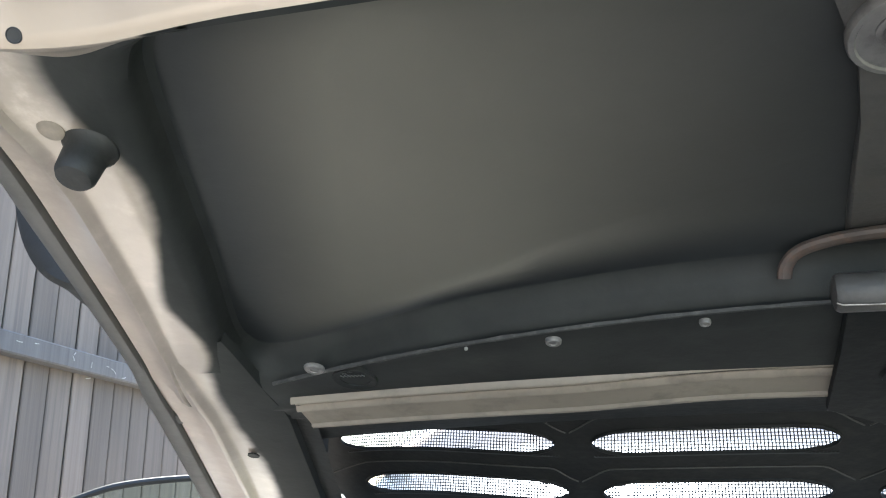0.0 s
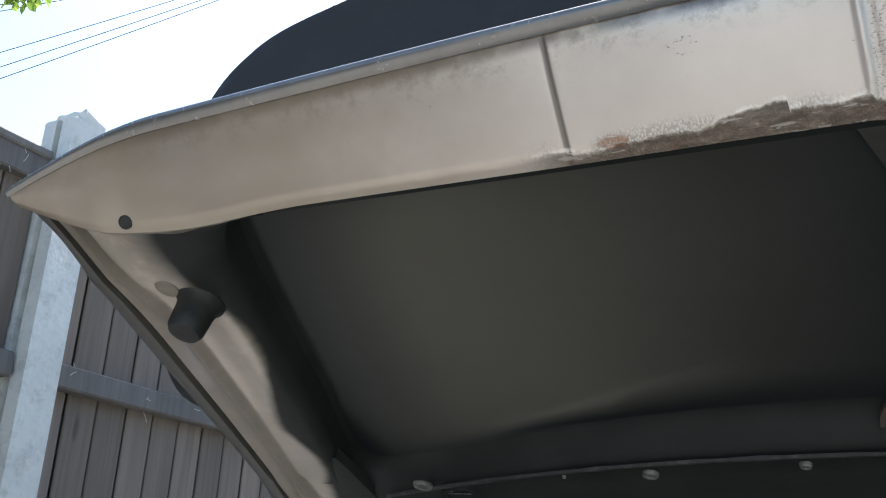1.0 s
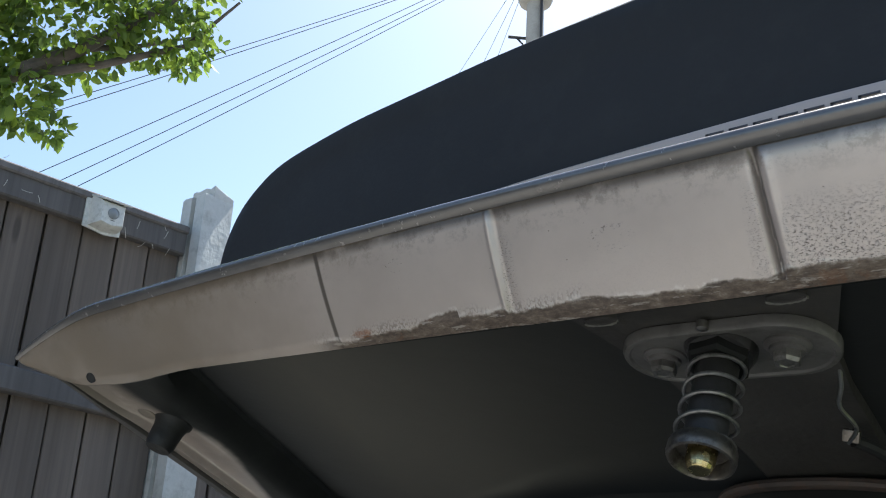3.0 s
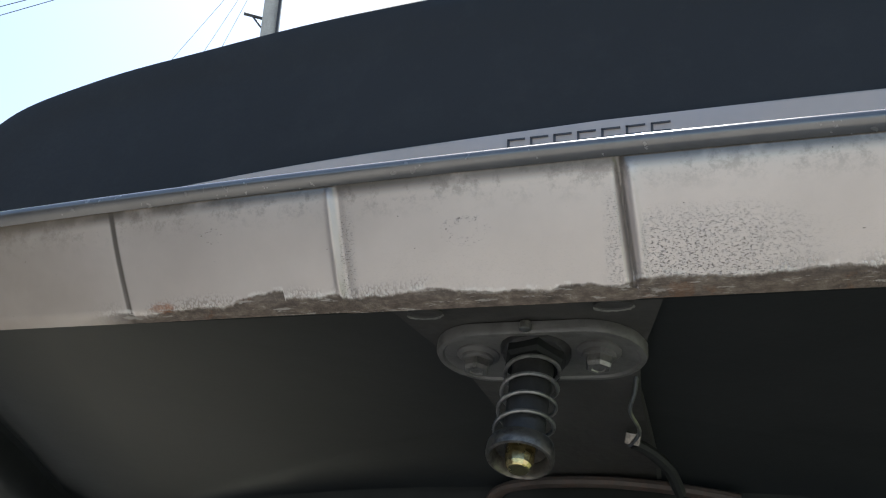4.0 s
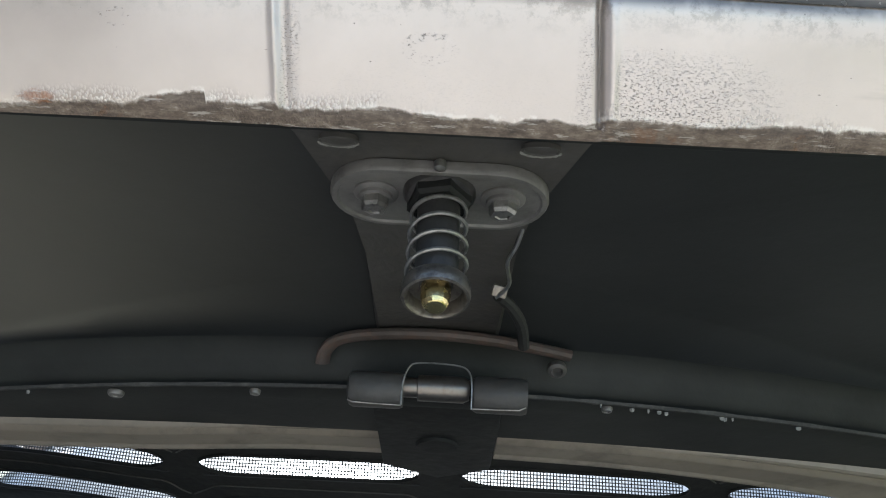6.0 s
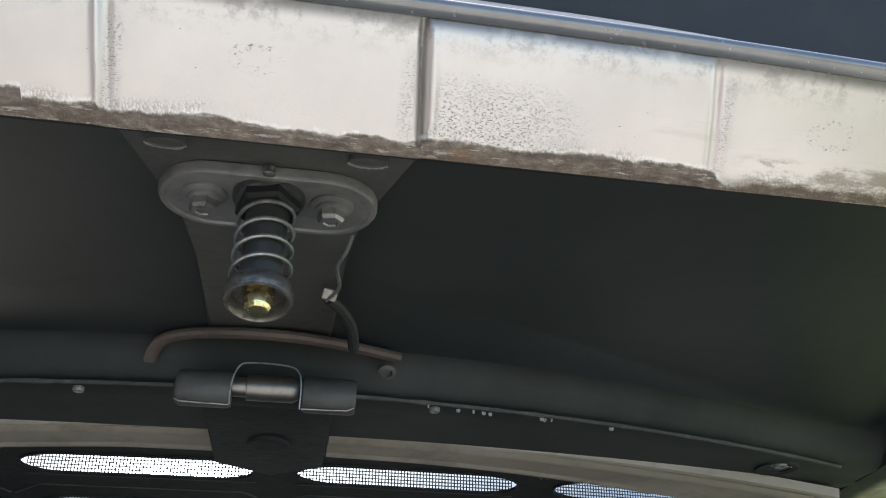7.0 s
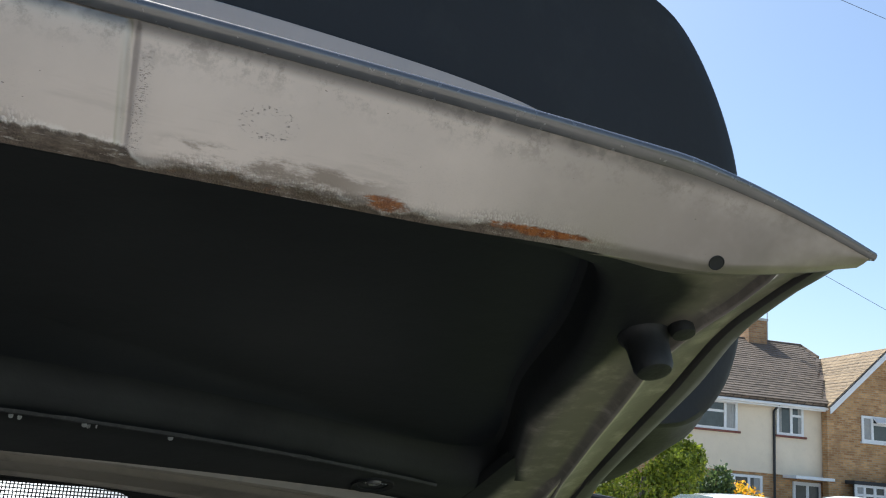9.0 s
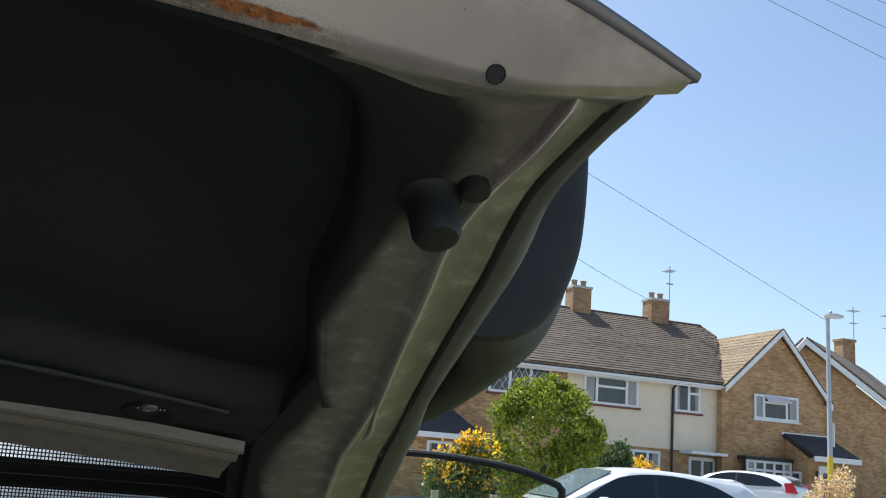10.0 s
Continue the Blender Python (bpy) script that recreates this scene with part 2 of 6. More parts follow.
    for cx, cz, rx, rz, k in ((0.2825, 1.2284, 0.0095, 0.0026, 0.9), (0.360, 1.2290, 0.027, 0.0017, 1.0), (-0.186, 1.2295, 0.008, 0.0022, 0.55)):
        px, pz = n.new("ShaderNodeMath"), n.new("ShaderNodeMath")
        px.operation = pz.operation = "MULTIPLY_ADD"
        px.inputs[1].default_value, px.inputs[2].default_value = 1 / rx, -cx / rx
        pz.inputs[1].default_value, pz.inputs[2].default_value = 1 / rz, -cz / rz
        l.new(x, px.inputs[0]), l.new(z, pz.inputs[0])
        v = n.new("ShaderNodeCombineXYZ")
        l.new(px.outputs[0], v.inputs[0]), l.new(pz.outputs[0], v.inputs[1])
        ln = n.new("ShaderNodeVectorMath")
        ln.operation = "LENGTH"
        l.new(v.outputs[0], ln.inputs[0])
        wide = n.new("ShaderNodeMath")
        wide.operation = "MULTIPLY_ADD"
        wide.inputs[1].default_value = 2.4
        l.new(noise_at(n, l, co, 170, 6, 0.75, (0.45, 1, 1)), wide.inputs[0]), l.new(ln.outputs["Value"], wide.inputs[2])
        here = mul(n, l, step(n, l, wide.outputs[0], 2.35, 1.85), k)
        rust_where = here if rust_where is None else over(n, l, rust_where, here)
    cracked = step(n, l, noise_at(n, l, co, 420, 4, 0.7, (0.35, 1, 1.4)), 0.36, 0.46)
    rust = mul(n, l, rust_where, cracked)
    rusty = ramp(n, [(0.35, (0.20, 0.062, 0.02)), (0.6, (0.42, 0.15, 0.04))])
    l.new(noise_at(n, l, co, 300, 4), rusty.inputs[0])
    col = mix(n, l, rust, col, rusty.outputs[0])
    small_rust = mul(n, l, bare, step(n, l, noise_at(n, l, co, 38, 5, 0.7), 0.58, 0.66))
    col = mix(n, l, mul(n, l, small_rust, 0.25), col, (0.30, 0.12, 0.04))
    l.new(col, b.inputs["Base Color"])
    worn = over(n, l, over(n, l, bare, dark), rust)
    mr = n.new("ShaderNodeMapRange")
    mr.inputs[3].default_value, mr.inputs[4].default_value = 0.33, 0.85
    l.new(worn, mr.inputs[0]), l.new(mr.outputs[0], b.inputs["Roughness"])
    b.inputs["Metallic"].default_value = 0.3
    clean = n.new("ShaderNodeMapRange")
    clean.inputs[3].default_value, clean.inputs[4].default_value = 0.85, 0.0
    l.new(worn, clean.inputs[0]), l.new(clean.outputs[0], b.inputs["Coat Weight"])
    b.inputs["Coat Roughness"].default_value = 0.14
    bp = n.new("ShaderNodeBump")
    bp.inputs["Strength"].default_value, bp.inputs["Distance"].default_value = 0.5, 0.0012
    inv = n.new("ShaderNodeMath")
    inv.operation = "SUBTRACT"
    inv.inputs[0].default_value = 1
    lift = n.new("ShaderNodeMath")
    lift.operation = "SUBTRACT"
    l.new(over(n, l, worn, mul(n, l, noise_at(n, l, co, 90, 3), 0.12)), lift.inputs[0]), l.new(mul(n, l, blister, 0.5), lift.inputs[1])
    l.new(lift.outputs[0], inv.inputs[1])
    l.new(inv.outputs[0], bp.inputs["Height"]), l.new(bp.outputs[0], b.inputs["Normal"])
    return m


def frame_paint():
    """Champagne paint of the inner frame with an uneven black overspray that spreads out from the recess, and shade
    painted along the sides.
    """
    m, n, l, b = material("frame_paint_with_black_overspray_and_shade")
    co = n.new("ShaderNodeTexCoord").outputs["Object"]
    at = n.new("ShaderNodeAttribute")
    at.attribute_name = "spray"
    wob = noise_at(n, l, co, 11, 4, 0.55)
    add = n.new("ShaderNodeMath")
    add.operation = "MULTIPLY_ADD"
    add.inputs[1].default_value, add.inputs[2].default_value = 0.2, -0.10
    l.new(wob, add.inputs[0])
    s = n.new("ShaderNodeMath")
    l.new(at.outputs["Fac"], s.inputs[0]), l.new(add.outputs[0], s.inputs[1])
    f = step(n, l, s.outputs[0], 0.44, 0.58)
    tone = ramp(n, [(0.3, tuple(c * 0.85 for c in PAINT)), (0.7, tuple(c * 1.1 for c in PAINT))])
    l.new(noise_at(n, l, co, 14, 6), tone.inputs[0])
    blk = ramp(n, [(0.3, (0.012, 0.013, 0.013)), (0.7, (0.024, 0.026, 0.024))])
    l.new(noise_at(n, l, co, 18, 6), blk.inputs[0])
    # painted shade: duller colour where the frame's sides mirror dark surroundings
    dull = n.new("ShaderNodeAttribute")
    dull.attribute_name = "shade_smear"
    shade_mask = mul(n, l, dull.outputs["Fac"], step(n, l, noise_at(n, l, co, 40, 6, 0.65), 0.05, 0.55))
    shaded_paint = mix(n, l, shade_mask, tone.outputs[0], (0.125, 0.112, 0.086))
    l.new(mix(n, l, f, shaded_paint, blk.outputs[0]), b.inputs["Base Color"])
    f = over(n, l, f, mul(n, l, shade_mask, 0.8))
    mr = n.new("ShaderNodeMapRange")
    mr.inputs[3].default_value, mr.inputs[4].default_value = 0.36, 0.62
    l.new(f, mr.inputs[0]), l.new(mr.outputs[0], b.inputs["Roughness"])
    b.inputs["Specular IOR Level"].default_value = 0.3
    gl = n.new("ShaderNodeMapRange")
    gl.inputs[3].default_value, gl.inputs[4].default_value = 0.9, 0.0
    l.new(f, gl.inputs[0]), l.new(gl.outputs[0], b.inputs["Coat Weight"])
    b.inputs["Coat Roughness"].default_value = 0.12
    met = n.new("ShaderNodeMapRange")
    met.inputs[3].default_value, met.inputs[4].default_value = 0.55, 0.0
    l.new(f, met.inputs[0]), l.new(met.outputs[0], b.inputs["Metallic"])
    bp = n.new("ShaderNodeBump")
    bp.inputs["Strength"].default_value, bp.inputs["Distance"].default_value = 0.25, 0.0015
    l.new(noise_at(n, l, co, 70, 4), bp.inputs["Height"]), l.new(bp.outputs[0], b.inputs["Normal"])
    return m


def wood_paint(name, colour):
    """Weathered board: grain along z, knots and green-grey wear."""
    m, n, l, b = material(name)
    co = n.new("ShaderNodeTexCoord").outputs["Object"]
    info = n.new("ShaderNodeObjectInfo")
    shift = n.new("ShaderNodeVectorMath")
    shift.operation = "ADD"
    sc = n.new("ShaderNodeVectorMath")
    sc.operation = "SCALE"
    sc.inputs[0].default_value = (7.3, 3.1, 11.7)
    l.new(info.outputs["Random"], sc.inputs["Scale"])
    l.new(co, shift.inputs[0]), l.new(sc.outputs[0], shift.inputs[1])
    co = shift.outputs[0]
    grain = noise_at(n, l, co, 70, 8, 0.65, (1, 1, 0.035))
    r = ramp(n, [(0.25, tuple(c * 0.68 for c in colour)), (0.5, colour), (0.8, tuple(c * 1.3 for c in colour))])
    l.new(grain, r.inputs[0])
    big = step(n, l, noise_at(n, l, co, 5, 5, 0.6, (1, 1, 0.4)), 0.42, 0.68)
    col = mix(n, l, mul(n, l, big, 0.5), r.outputs[0], tuple(c * 0.55 for c in colour))
    knots = n.new("ShaderNodeTexVoronoi")
    knots.inputs["Scale"].default_value = 5.5
    mp = n.new("ShaderNodeMapping")
    mp.inputs["Scale"].default_value = (1, 1.6, 0.7)
    l.new(co, mp.inputs[0]), l.new(mp.outputs[0], knots.inputs[0])
    col = mix(n, l, mul(n, l, step(n, l, knots.outputs["Distance"], 0.10, 0.05), 0.6), col, tuple(c * 0.25 for c in colour))
    hs = n.new("ShaderNodeHueSaturation")
    mr = n.new("ShaderNodeMapRange")
    mr.inputs[3].default_value, mr.inputs[4].default_value = 0.82, 1.22
    l.new(info.outputs["Random"], mr.inputs[0]), l.new(mr.outputs[0], hs.inputs["Value"]), l.new(col, hs.inputs["Color"])
    l.new(hs.outputs[0], b.inputs["Base Color"])
    b.inputs["Roughness"].default_value = 0.8
    bp = n.new("ShaderNodeBump")
    bp.inputs["Strength"].default_value, bp.inputs["Distance"].default_value = 0.5, 0.002
    l.new(grain, bp.inputs["Height"]), l.new(bp.outputs[0], b.inputs["Normal"])
    return m


def brickwork(name, c1, c2, mortar, width=0.225, row=0.075, frac=0.012, swap=False, bump=0.6):
    """Courses of brick or tile, too far off to tell the pieces apart. Object space: x along the wall, z up."""
    m, n, l, b = material(name)
    co = n.new("ShaderNodeTexCoord").outputs["Object"]
    sep, comb = n.new("ShaderNodeSeparateXYZ"), n.new("ShaderNodeCombineXYZ")
    l.new(co, sep.inputs[0])
    s = n.new("ShaderNodeMath")
    s.operation = "ADD"
    l.new(sep.outputs[0], s.inputs[0]), l.new(sep.outputs[1], s.inputs[1])
    l.new(s.outputs[0], comb.inputs[0]), l.new(sep.outputs[2], comb.inputs[1])
    t = n.new("ShaderNodeTexBrick")
    t.inputs["Scale"].default_value = 1
    t.inputs["Brick Width"].default_value, t.inputs["Row Height"].default_value, t.inputs["Mortar Size"].default_value = width, row, frac
    t.inputs["Color1"].default_value, t.inputs["Color2"].default_value, t.inputs["Mortar"].default_value = (*c1, 1), (*c2, 1), (*mortar, 1)
    l.new(comb.outputs[0], t.inputs[0])
    wear = step(n, l, noise_at(n, l, co, 1.3, 7, 0.7), 0.4, 0.7)
    col = mix(n, l, mul(n, l, wear, 0.5), t.outputs[0], tuple(c * 0.5 for c in c1))
    pale = step(n, l, noise_at(n, l, co, 3.1, 6, 0.7), 0.55, 0.75)
    col = mix(n, l, mul(n, l, pale, 0.35), col, tuple(min(1, c * 1.7) for c in c2))
    l.new(col, b.inputs["Base Color"])
    b.inputs["Roughness"].default_value = 0.85
    bp = n.new("ShaderNodeBump")
    bp.inputs["Strength"].default_value, bp.inputs["Distance"].default_value = bump, 0.01
    l.new(t.outputs["Fac"], bp.inputs["Height"])
    bp.invert = True
    l.new(bp.outputs[0], b.inputs["Normal"])
    return m


def leaf_material(name, colour, translucent=0.35):
    m, n, l, b = material(name)
    geo = n.new("ShaderNodeNewGeometry")
    r = ramp(n, [(0.0, tuple(c * 0.5 for c in colour)), (0.5, colour), (1.0, (colour[0] * 1.9, colour[1] * 1.6, colour[2] * 1.1))])
    l.new(geo.outputs["Random Per Island"], r.inputs[0])
    l.new(r.outputs[0], b.inputs["Base Color"])
    b.inputs["Roughness"].default_value = 0.5
    tr = n.new("ShaderNodeBsdfTranslucent")
    bright = n.new("ShaderNodeHueSaturation")
    bright.inputs["Value"].default_value = 2.2
    l.new(r.outputs[0], bright.inputs["Color"]), l.new(bright.outputs[0], tr.inputs[0])
    ms = n.new("ShaderNodeMixShader")
    ms.inputs[0].default_value = translucent
    l.new(b.outputs[0], ms.inputs[1]), l.new(tr.outputs[0], ms.inputs[2])
    l.new(ms.outputs[0], n["Material Output"].inputs[0])
    return m


def glass_material(name, tint, clear=0.75):
    """Thin tinted pane: a clear film with a mirror-like gloss on it."""
    m, n, l, b = material(name)
    t, g, ms, fr = n.new("ShaderNodeBsdfTransparent"), n.new("ShaderNodeBsdfGlossy"), n.new("ShaderNodeMixShader"), n.new("ShaderNodeFresnel")
    t.inputs[0].default_value = (*tint, 1)
    g.inputs["Roughness"].default_value = 0.03
    fr.inputs[0].default_value = 1.5
    l.new(fr.outputs[0], ms.inputs[0]), l.new(t.outputs[0], ms.inputs[1]), l.new(g.outputs[0], ms.inputs[2])
    l.new(ms.outputs[0], n["Material Output"].inputs[0])
    return m


M_band = band_paint()
M_frame = frame_paint()
M_paint = surface("champagne_paint", PAINT, 0.3, 0.35, 0.06, 8, 90, 0.03, coat=0.5, dirt=(0.2, 0.16, 0.12), dirt_amount=0.25)
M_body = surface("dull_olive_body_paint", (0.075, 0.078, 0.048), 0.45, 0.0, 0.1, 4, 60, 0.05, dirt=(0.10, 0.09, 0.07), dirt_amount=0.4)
M_strip = surface("dull_champagne_trim", (0.23, 0.195, 0.155), 0.5, 0.1, 0.15, 9, 110, 0.1, dirt=(0.06, 0.05, 0.04), dirt_amount=0.5)
M_silver = surface("clean_silver_paint", (0.48, 0.405, 0.35), 0.4, 0.1, 0.06, 5, 80, 0.02, coat=0.25, dirt=(0.3, 0.28, 0.26), dirt_amount=0.3)
M_deck = surface("pale_silver_deck", (0.085, 0.105, 0.12), 0.35, 0.3, 0.05, 5, 80, 0.02, coat=0.4)
M_lip = surface("chipped_lip_paint", (0.19, 0.18, 0.172), 0.24, 0.6, 0.10, 40, 220, 0.01, dirt=(0.05, 0.045, 0.04), dirt_amount=0.12)
def panel_paint():
    """Satin black lacquer, dusty brown-grey, with a painted sheen that is strongest on one half and stops short of the
    coved edge.
    """
    m, n, l, b = material("satin_black_lacquer_with_dust_and_sheen")
    co = n.new("ShaderNodeTexCoord").outputs["Object"]
    sep = n.new("ShaderNodeSeparateXYZ")
    l.new(co, sep.inputs[0])
    lacquer = ramp(n, [(0.3, (0.013, 0.0145, 0.0155)), (0.7, (0.025, 0.027, 0.028))])
    l.new(noise_at(n, l, co, 6, 6), lacquer.inputs[0])
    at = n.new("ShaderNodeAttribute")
    at.attribute_name = "dust_sheen"
    wash = mul(n, l, at.outputs["Fac"], step(n, l, noise_at(n, l, co, 5, 6, 0.55, (1, 0.6, 1)), -0.55, 0.75))
    l.new(mix(n, l, wash, lacquer.outputs[0], (0.135, 0.127, 0.108)), b.inputs["Base Color"])
    mr = n.new("ShaderNodeMapRange")
    mr.inputs[3].default_value, mr.inputs[4].default_value = 0.44, 0.7
    l.new(wash, mr.inputs[0]), l.new(mr.outputs[0], b.inputs["Roughness"])
    b.inputs["Specular IOR Level"].default_value = 0.28
    bp = n.new("ShaderNodeBump")
    bp.inputs["Strength"].default_value, bp.inputs["Distance"].default_value = 0.08, 0.004
    l.new(noise_at(n, l, co, 45, 4), bp.inputs["Height"]), l.new(bp.outputs[0], b.inputs["Normal"])
    return m


M_panel = panel_paint()
M_black = surface("black_painted_steel", (0.013, 0.014, 0.014), 0.62, 0.0, 0.25, 14, 120, 0.2, spec=0.2, dirt=(0.05, 0.047, 0.04), dirt_amount=0.35)
M_plate = surface("greasy_dark_steel", (0.17, 0.163, 0.155), 0.45, 0.25, 0.22, 25, 160, 0.3, dirt=(0.05, 0.045, 0.04), dirt_amount=0.55)
M_pin = surface("greasy_black_pin", (0.06, 0.058, 0.058), 0.4, 0.4, 0.25, 25, 160, 0.3, dirt=(0.02, 0.018, 0.016), dirt_amount=0.6)
M_zinc = surface("worn_zinc", (0.42, 0.41, 0.38), 0.33, 0.9, 0.2, 40, 250, 0.3, dirt=(0.06, 0.05, 0.04), dirt_amount=0.6)
M_brass = surface("yellow_passivated_steel", (0.62, 0.50, 0.24), 0.25, 0.95, 0.15, 60, 300, 0.2)
M_chrome = surface("bare_bright_steel", (0.20, 0.18, 0.16), 0.38, 0.9, 0.2, 50, 300, 0.1, dirt=(0.15, 0.1, 0.06), dirt_amount=0.5)
M_wire = surface("oily_spring_wire", (0.27, 0.262, 0.25), 0.36, 0.7, 0.3, 60, 300, 0.2, dirt=(0.03, 0.026, 0.022), dirt_amount=0.8)
M_cup = surface("worn_brown_cup", (0.20, 0.18, 0.155), 0.38, 0.8, 0.4, 70, 260, 0.4, dirt=(0.035, 0.03, 0.025), dirt_amount=0.9)
M_sealer = surface("dull_old_sealer", (0.22, 0.215, 0.20), 0.8, 0, 0.25, 80, 400, 0.4, dirt=(0.06, 0.055, 0.05), dirt_amount=0.8)
M_seam = surface("black_seam_with_old_sealer", (0.03, 0.03, 0.029), 0.7, 0, 0.3, 34, 300, 0.6, dirt=(0.14, 0.135, 0.125), dirt_amount=0.4)
M_bracket = surface("worn_black_bracket", (0.058, 0.055, 0.052), 0.5, 0.0, 0.3, 22, 160, 0.3, spec=0.35, dirt=(0.07, 0.062, 0.05), dirt_amount=0.5)
M_hem = surface("dull_grey_hem", (0.105, 0.100, 0.095), 0.5, 0.2, 0.12, 9, 120, 0.1, spec=0.25, dirt=(0.06, 0.055, 0.05), dirt_amount=0.5)
M_rustbar = surface("brown_surface_rust", (0.065, 0.05, 0.043), 0.7, 0.1, 0.35, 30, 200, 0.5, dirt=(0.13, 0.065, 0.04), dirt_amount=0.6)
M_rubber = surface("black_moulded_rubber", (0.022, 0.022, 0.022), 0.6, 0.0, 0.12, 7, 220, 0.12, spec=0.3, dirt=(0.047, 0.047, 0.045), dirt_amount=0.3)
M_soft = surface("soft_black_rubber", (0.014, 0.014, 0.013), 0.6, 0.0, 0.2, 30, 200, 0.3)
M_bay = surface("grimy_engine_bay", (0.10, 0.097, 0.09), 0.7, 0.1, 0.4, 6, 40, 0.5, dirt=(0.04, 0.035, 0.03), dirt_amount=0.5)
M_mesh = surface("black_wire_gauze", (0.05, 0.052, 0.055), 0.5, 0.3, 0.1, 50, 300, 0)
M_ink = surface("dark_grey_lettering", (0.055, 0.052, 0.055), 0.5, 0.0, 0.1, 60, 300, 0)
M_wood = wood_paint("weathered_grey_board", (0.137, 0.110, 0.090))
M_rail = wood_paint("weathered_grey_rail", (0.12, 0.11, 0.105))
M_splinter = surface("pale_splinter", (0.55, 0.53, 0.48), 0.8, 0, 0.1, 30, 100, 0)
M_concrete = surface("whitened_concrete", (0.50, 0.50, 0.47), 0.85, 0, 0.14, 6, 60, 0.5, dirt=(0.16, 0.15, 0.13), dirt_amount=0.55)
M_drive = surface("pale_driveway", (0.38, 0.36, 0.33), 0.9, 0, 0.2, 1.5, 30, 0.4, dirt=(0.17, 0.16, 0.14), dirt_amount=0.5)
M_grass = surface("mown_grass", (0.085, 0.105, 0.022), 0.9, 0, 0.3, 4, 90, 0.6, dirt=(0.09, 0.09, 0.03), dirt_amount=0.5)
M_plastic = surface("dirty_white_plastic", (0.62, 0.62, 0.58), 0.4, 0, 0.1, 30, 120, 0.1, dirt=(0.2, 0.2, 0.17), dirt_amount=0.5)
M_lens = surface("grey_lens", (0.25, 0.27, 0.28), 0.15, 0, 0.1, 30, 100, 0)
M_bark = surface("grey_brown_bark", (0.105, 0.088, 0.07), 0.9, 0, 0.35, 14, 70, 0.8)
M_leaf = leaf_material("bright_green_leaf", (0.10, 0.155, 0.028), 0.5)
M_bush = leaf_material("yellow_green_leaf", (0.17, 0.215, 0.024), 0.28)
M_shrub = leaf_material("grey_green_leaf", (0.075, 0.12, 0.045), 0.25)
M_flower = leaf_material("yellow_petals", (0.62, 0.40, 0.02), 0.25)
M_dry = leaf_material("straw_seed_heads", (0.50, 0.40, 0.25), 0.25)
M_glass = glass_material("tinted_car_glass", (0.90, 0.95, 0.90))
M_darkglass = surface("dark_window_glass", (0.012, 0.014, 0.016), 0.06, 0, 0.1, 3, 20, 0, spec=0.6)
# paler glass colour, the sky's reflection painted into it
M_screen = surface("windscreen_with_painted_sky", (0.16, 0.20, 0.22), 0.06, 0, 0.1, 3, 20, 0, spec=0.8)
M_pane = surface("house_window_glass", (0.05, 0.06, 0.065), 0.06, 0, 0.3, 2, 20, 0, spec=0.6)
M_upvc = surface("white_window_plastic", (0.78, 0.78, 0.76), 0.4, 0, 0.05, 5, 40, 0)
M_curtain = surface("pale_curtain", (0.36, 0.36, 0.34), 0.9, 0, 0.12, 9, 60, 0.2)
M_render = surface("cream_wall_render", (0.80, 0.68, 0.51), 0.9, 0, 0.07, 1.2, 30, 0.25, dirt=(0.62, 0.51, 0.37), dirt_amount=0.3)
M_brick = brickwork("buff_brick", (0.38, 0.18, 0.065), (0.66, 0.385, 0.165), (0.44, 0.33, 0.20))
M_chimney = brickwork("chimney_brick", (0.32, 0.16, 0.07), (0.48, 0.28, 0.13), (0.34, 0.27, 0.18))
M_tiles = brickwork("brown_roof_tiles", (0.165, 0.122, 0.09), (0.25, 0.19, 0.14), (0.035, 0.03, 0.026), 0.3, 0.16, 0.014)
M_tiles_b = brickwork("tan_roof_tiles", (0.30, 0.21, 0.12), (0.40, 0.29, 0.17), (0.09, 0.07, 0.05), 0.3, 0.16, 0.014)
M_slate = surface("black_porch_felt", (0.035, 0.035, 0.037), 0.7, 0, 0.2, 5, 30, 0.2)
M_sill = surface("red_brown_sill", (0.19, 0.06, 0.04), 0.7, 0, 0.15, 6, 40, 0.1)
M_pipe = surface("black_downpipe", (0.02, 0.02, 0.02), 0.5, 0, 0.1, 6, 40, 0)
M_carwhite = surface("white_car_paint", (0.80, 0.80, 0.80), 0.25, 0, 0.02, 2, 20, 0, coat=0.8)
M_red = surface("red_tail_lamp", (0.55, 0.02, 0.02), 0.2, 0, 0.1, 8, 40, 0)
M_tyre = surface("tyre_rubber", (0.02, 0.02, 0.02), 0.8, 0, 0.1, 9, 60, 0.2)
M_alloy = surface("silver_wheel", (0.55, 0.55, 0.56), 0.35, 0.8, 0.1, 9, 60, 0)
M_galv = surface("galvanised_steel", (0.46, 0.47, 0.48), 0.5, 0.6, 0.12, 5, 40, 0.1)
M_yellow = surface("yellow_notice", (0.7, 0.5, 0.03), 0.5, 0, 0.05, 5, 40, 0)
M_cable = surface("black_cable", (0.03, 0.03, 0.032), 0.6, 0, 0.1, 5, 40, 0)
M_pole = surface("bleached_grey_pole", (0.36, 0.345, 0.31), 0.85, 0, 0.25, 3, 40, 0.4)
M_fencewood = surface("bleached_garden_timber", (0.42, 0.36, 0.26), 0.8, 0, 0.2, 9, 60, 0.3)


# ---------------------------------------------------------------- building helpers
def thing(name, loc, label, category, group="", kind=""):
    ob = new(name)
    ob.location = loc
    ob.empty_display_size = 0.1
    return tagged(ob, label, category, group, kind)


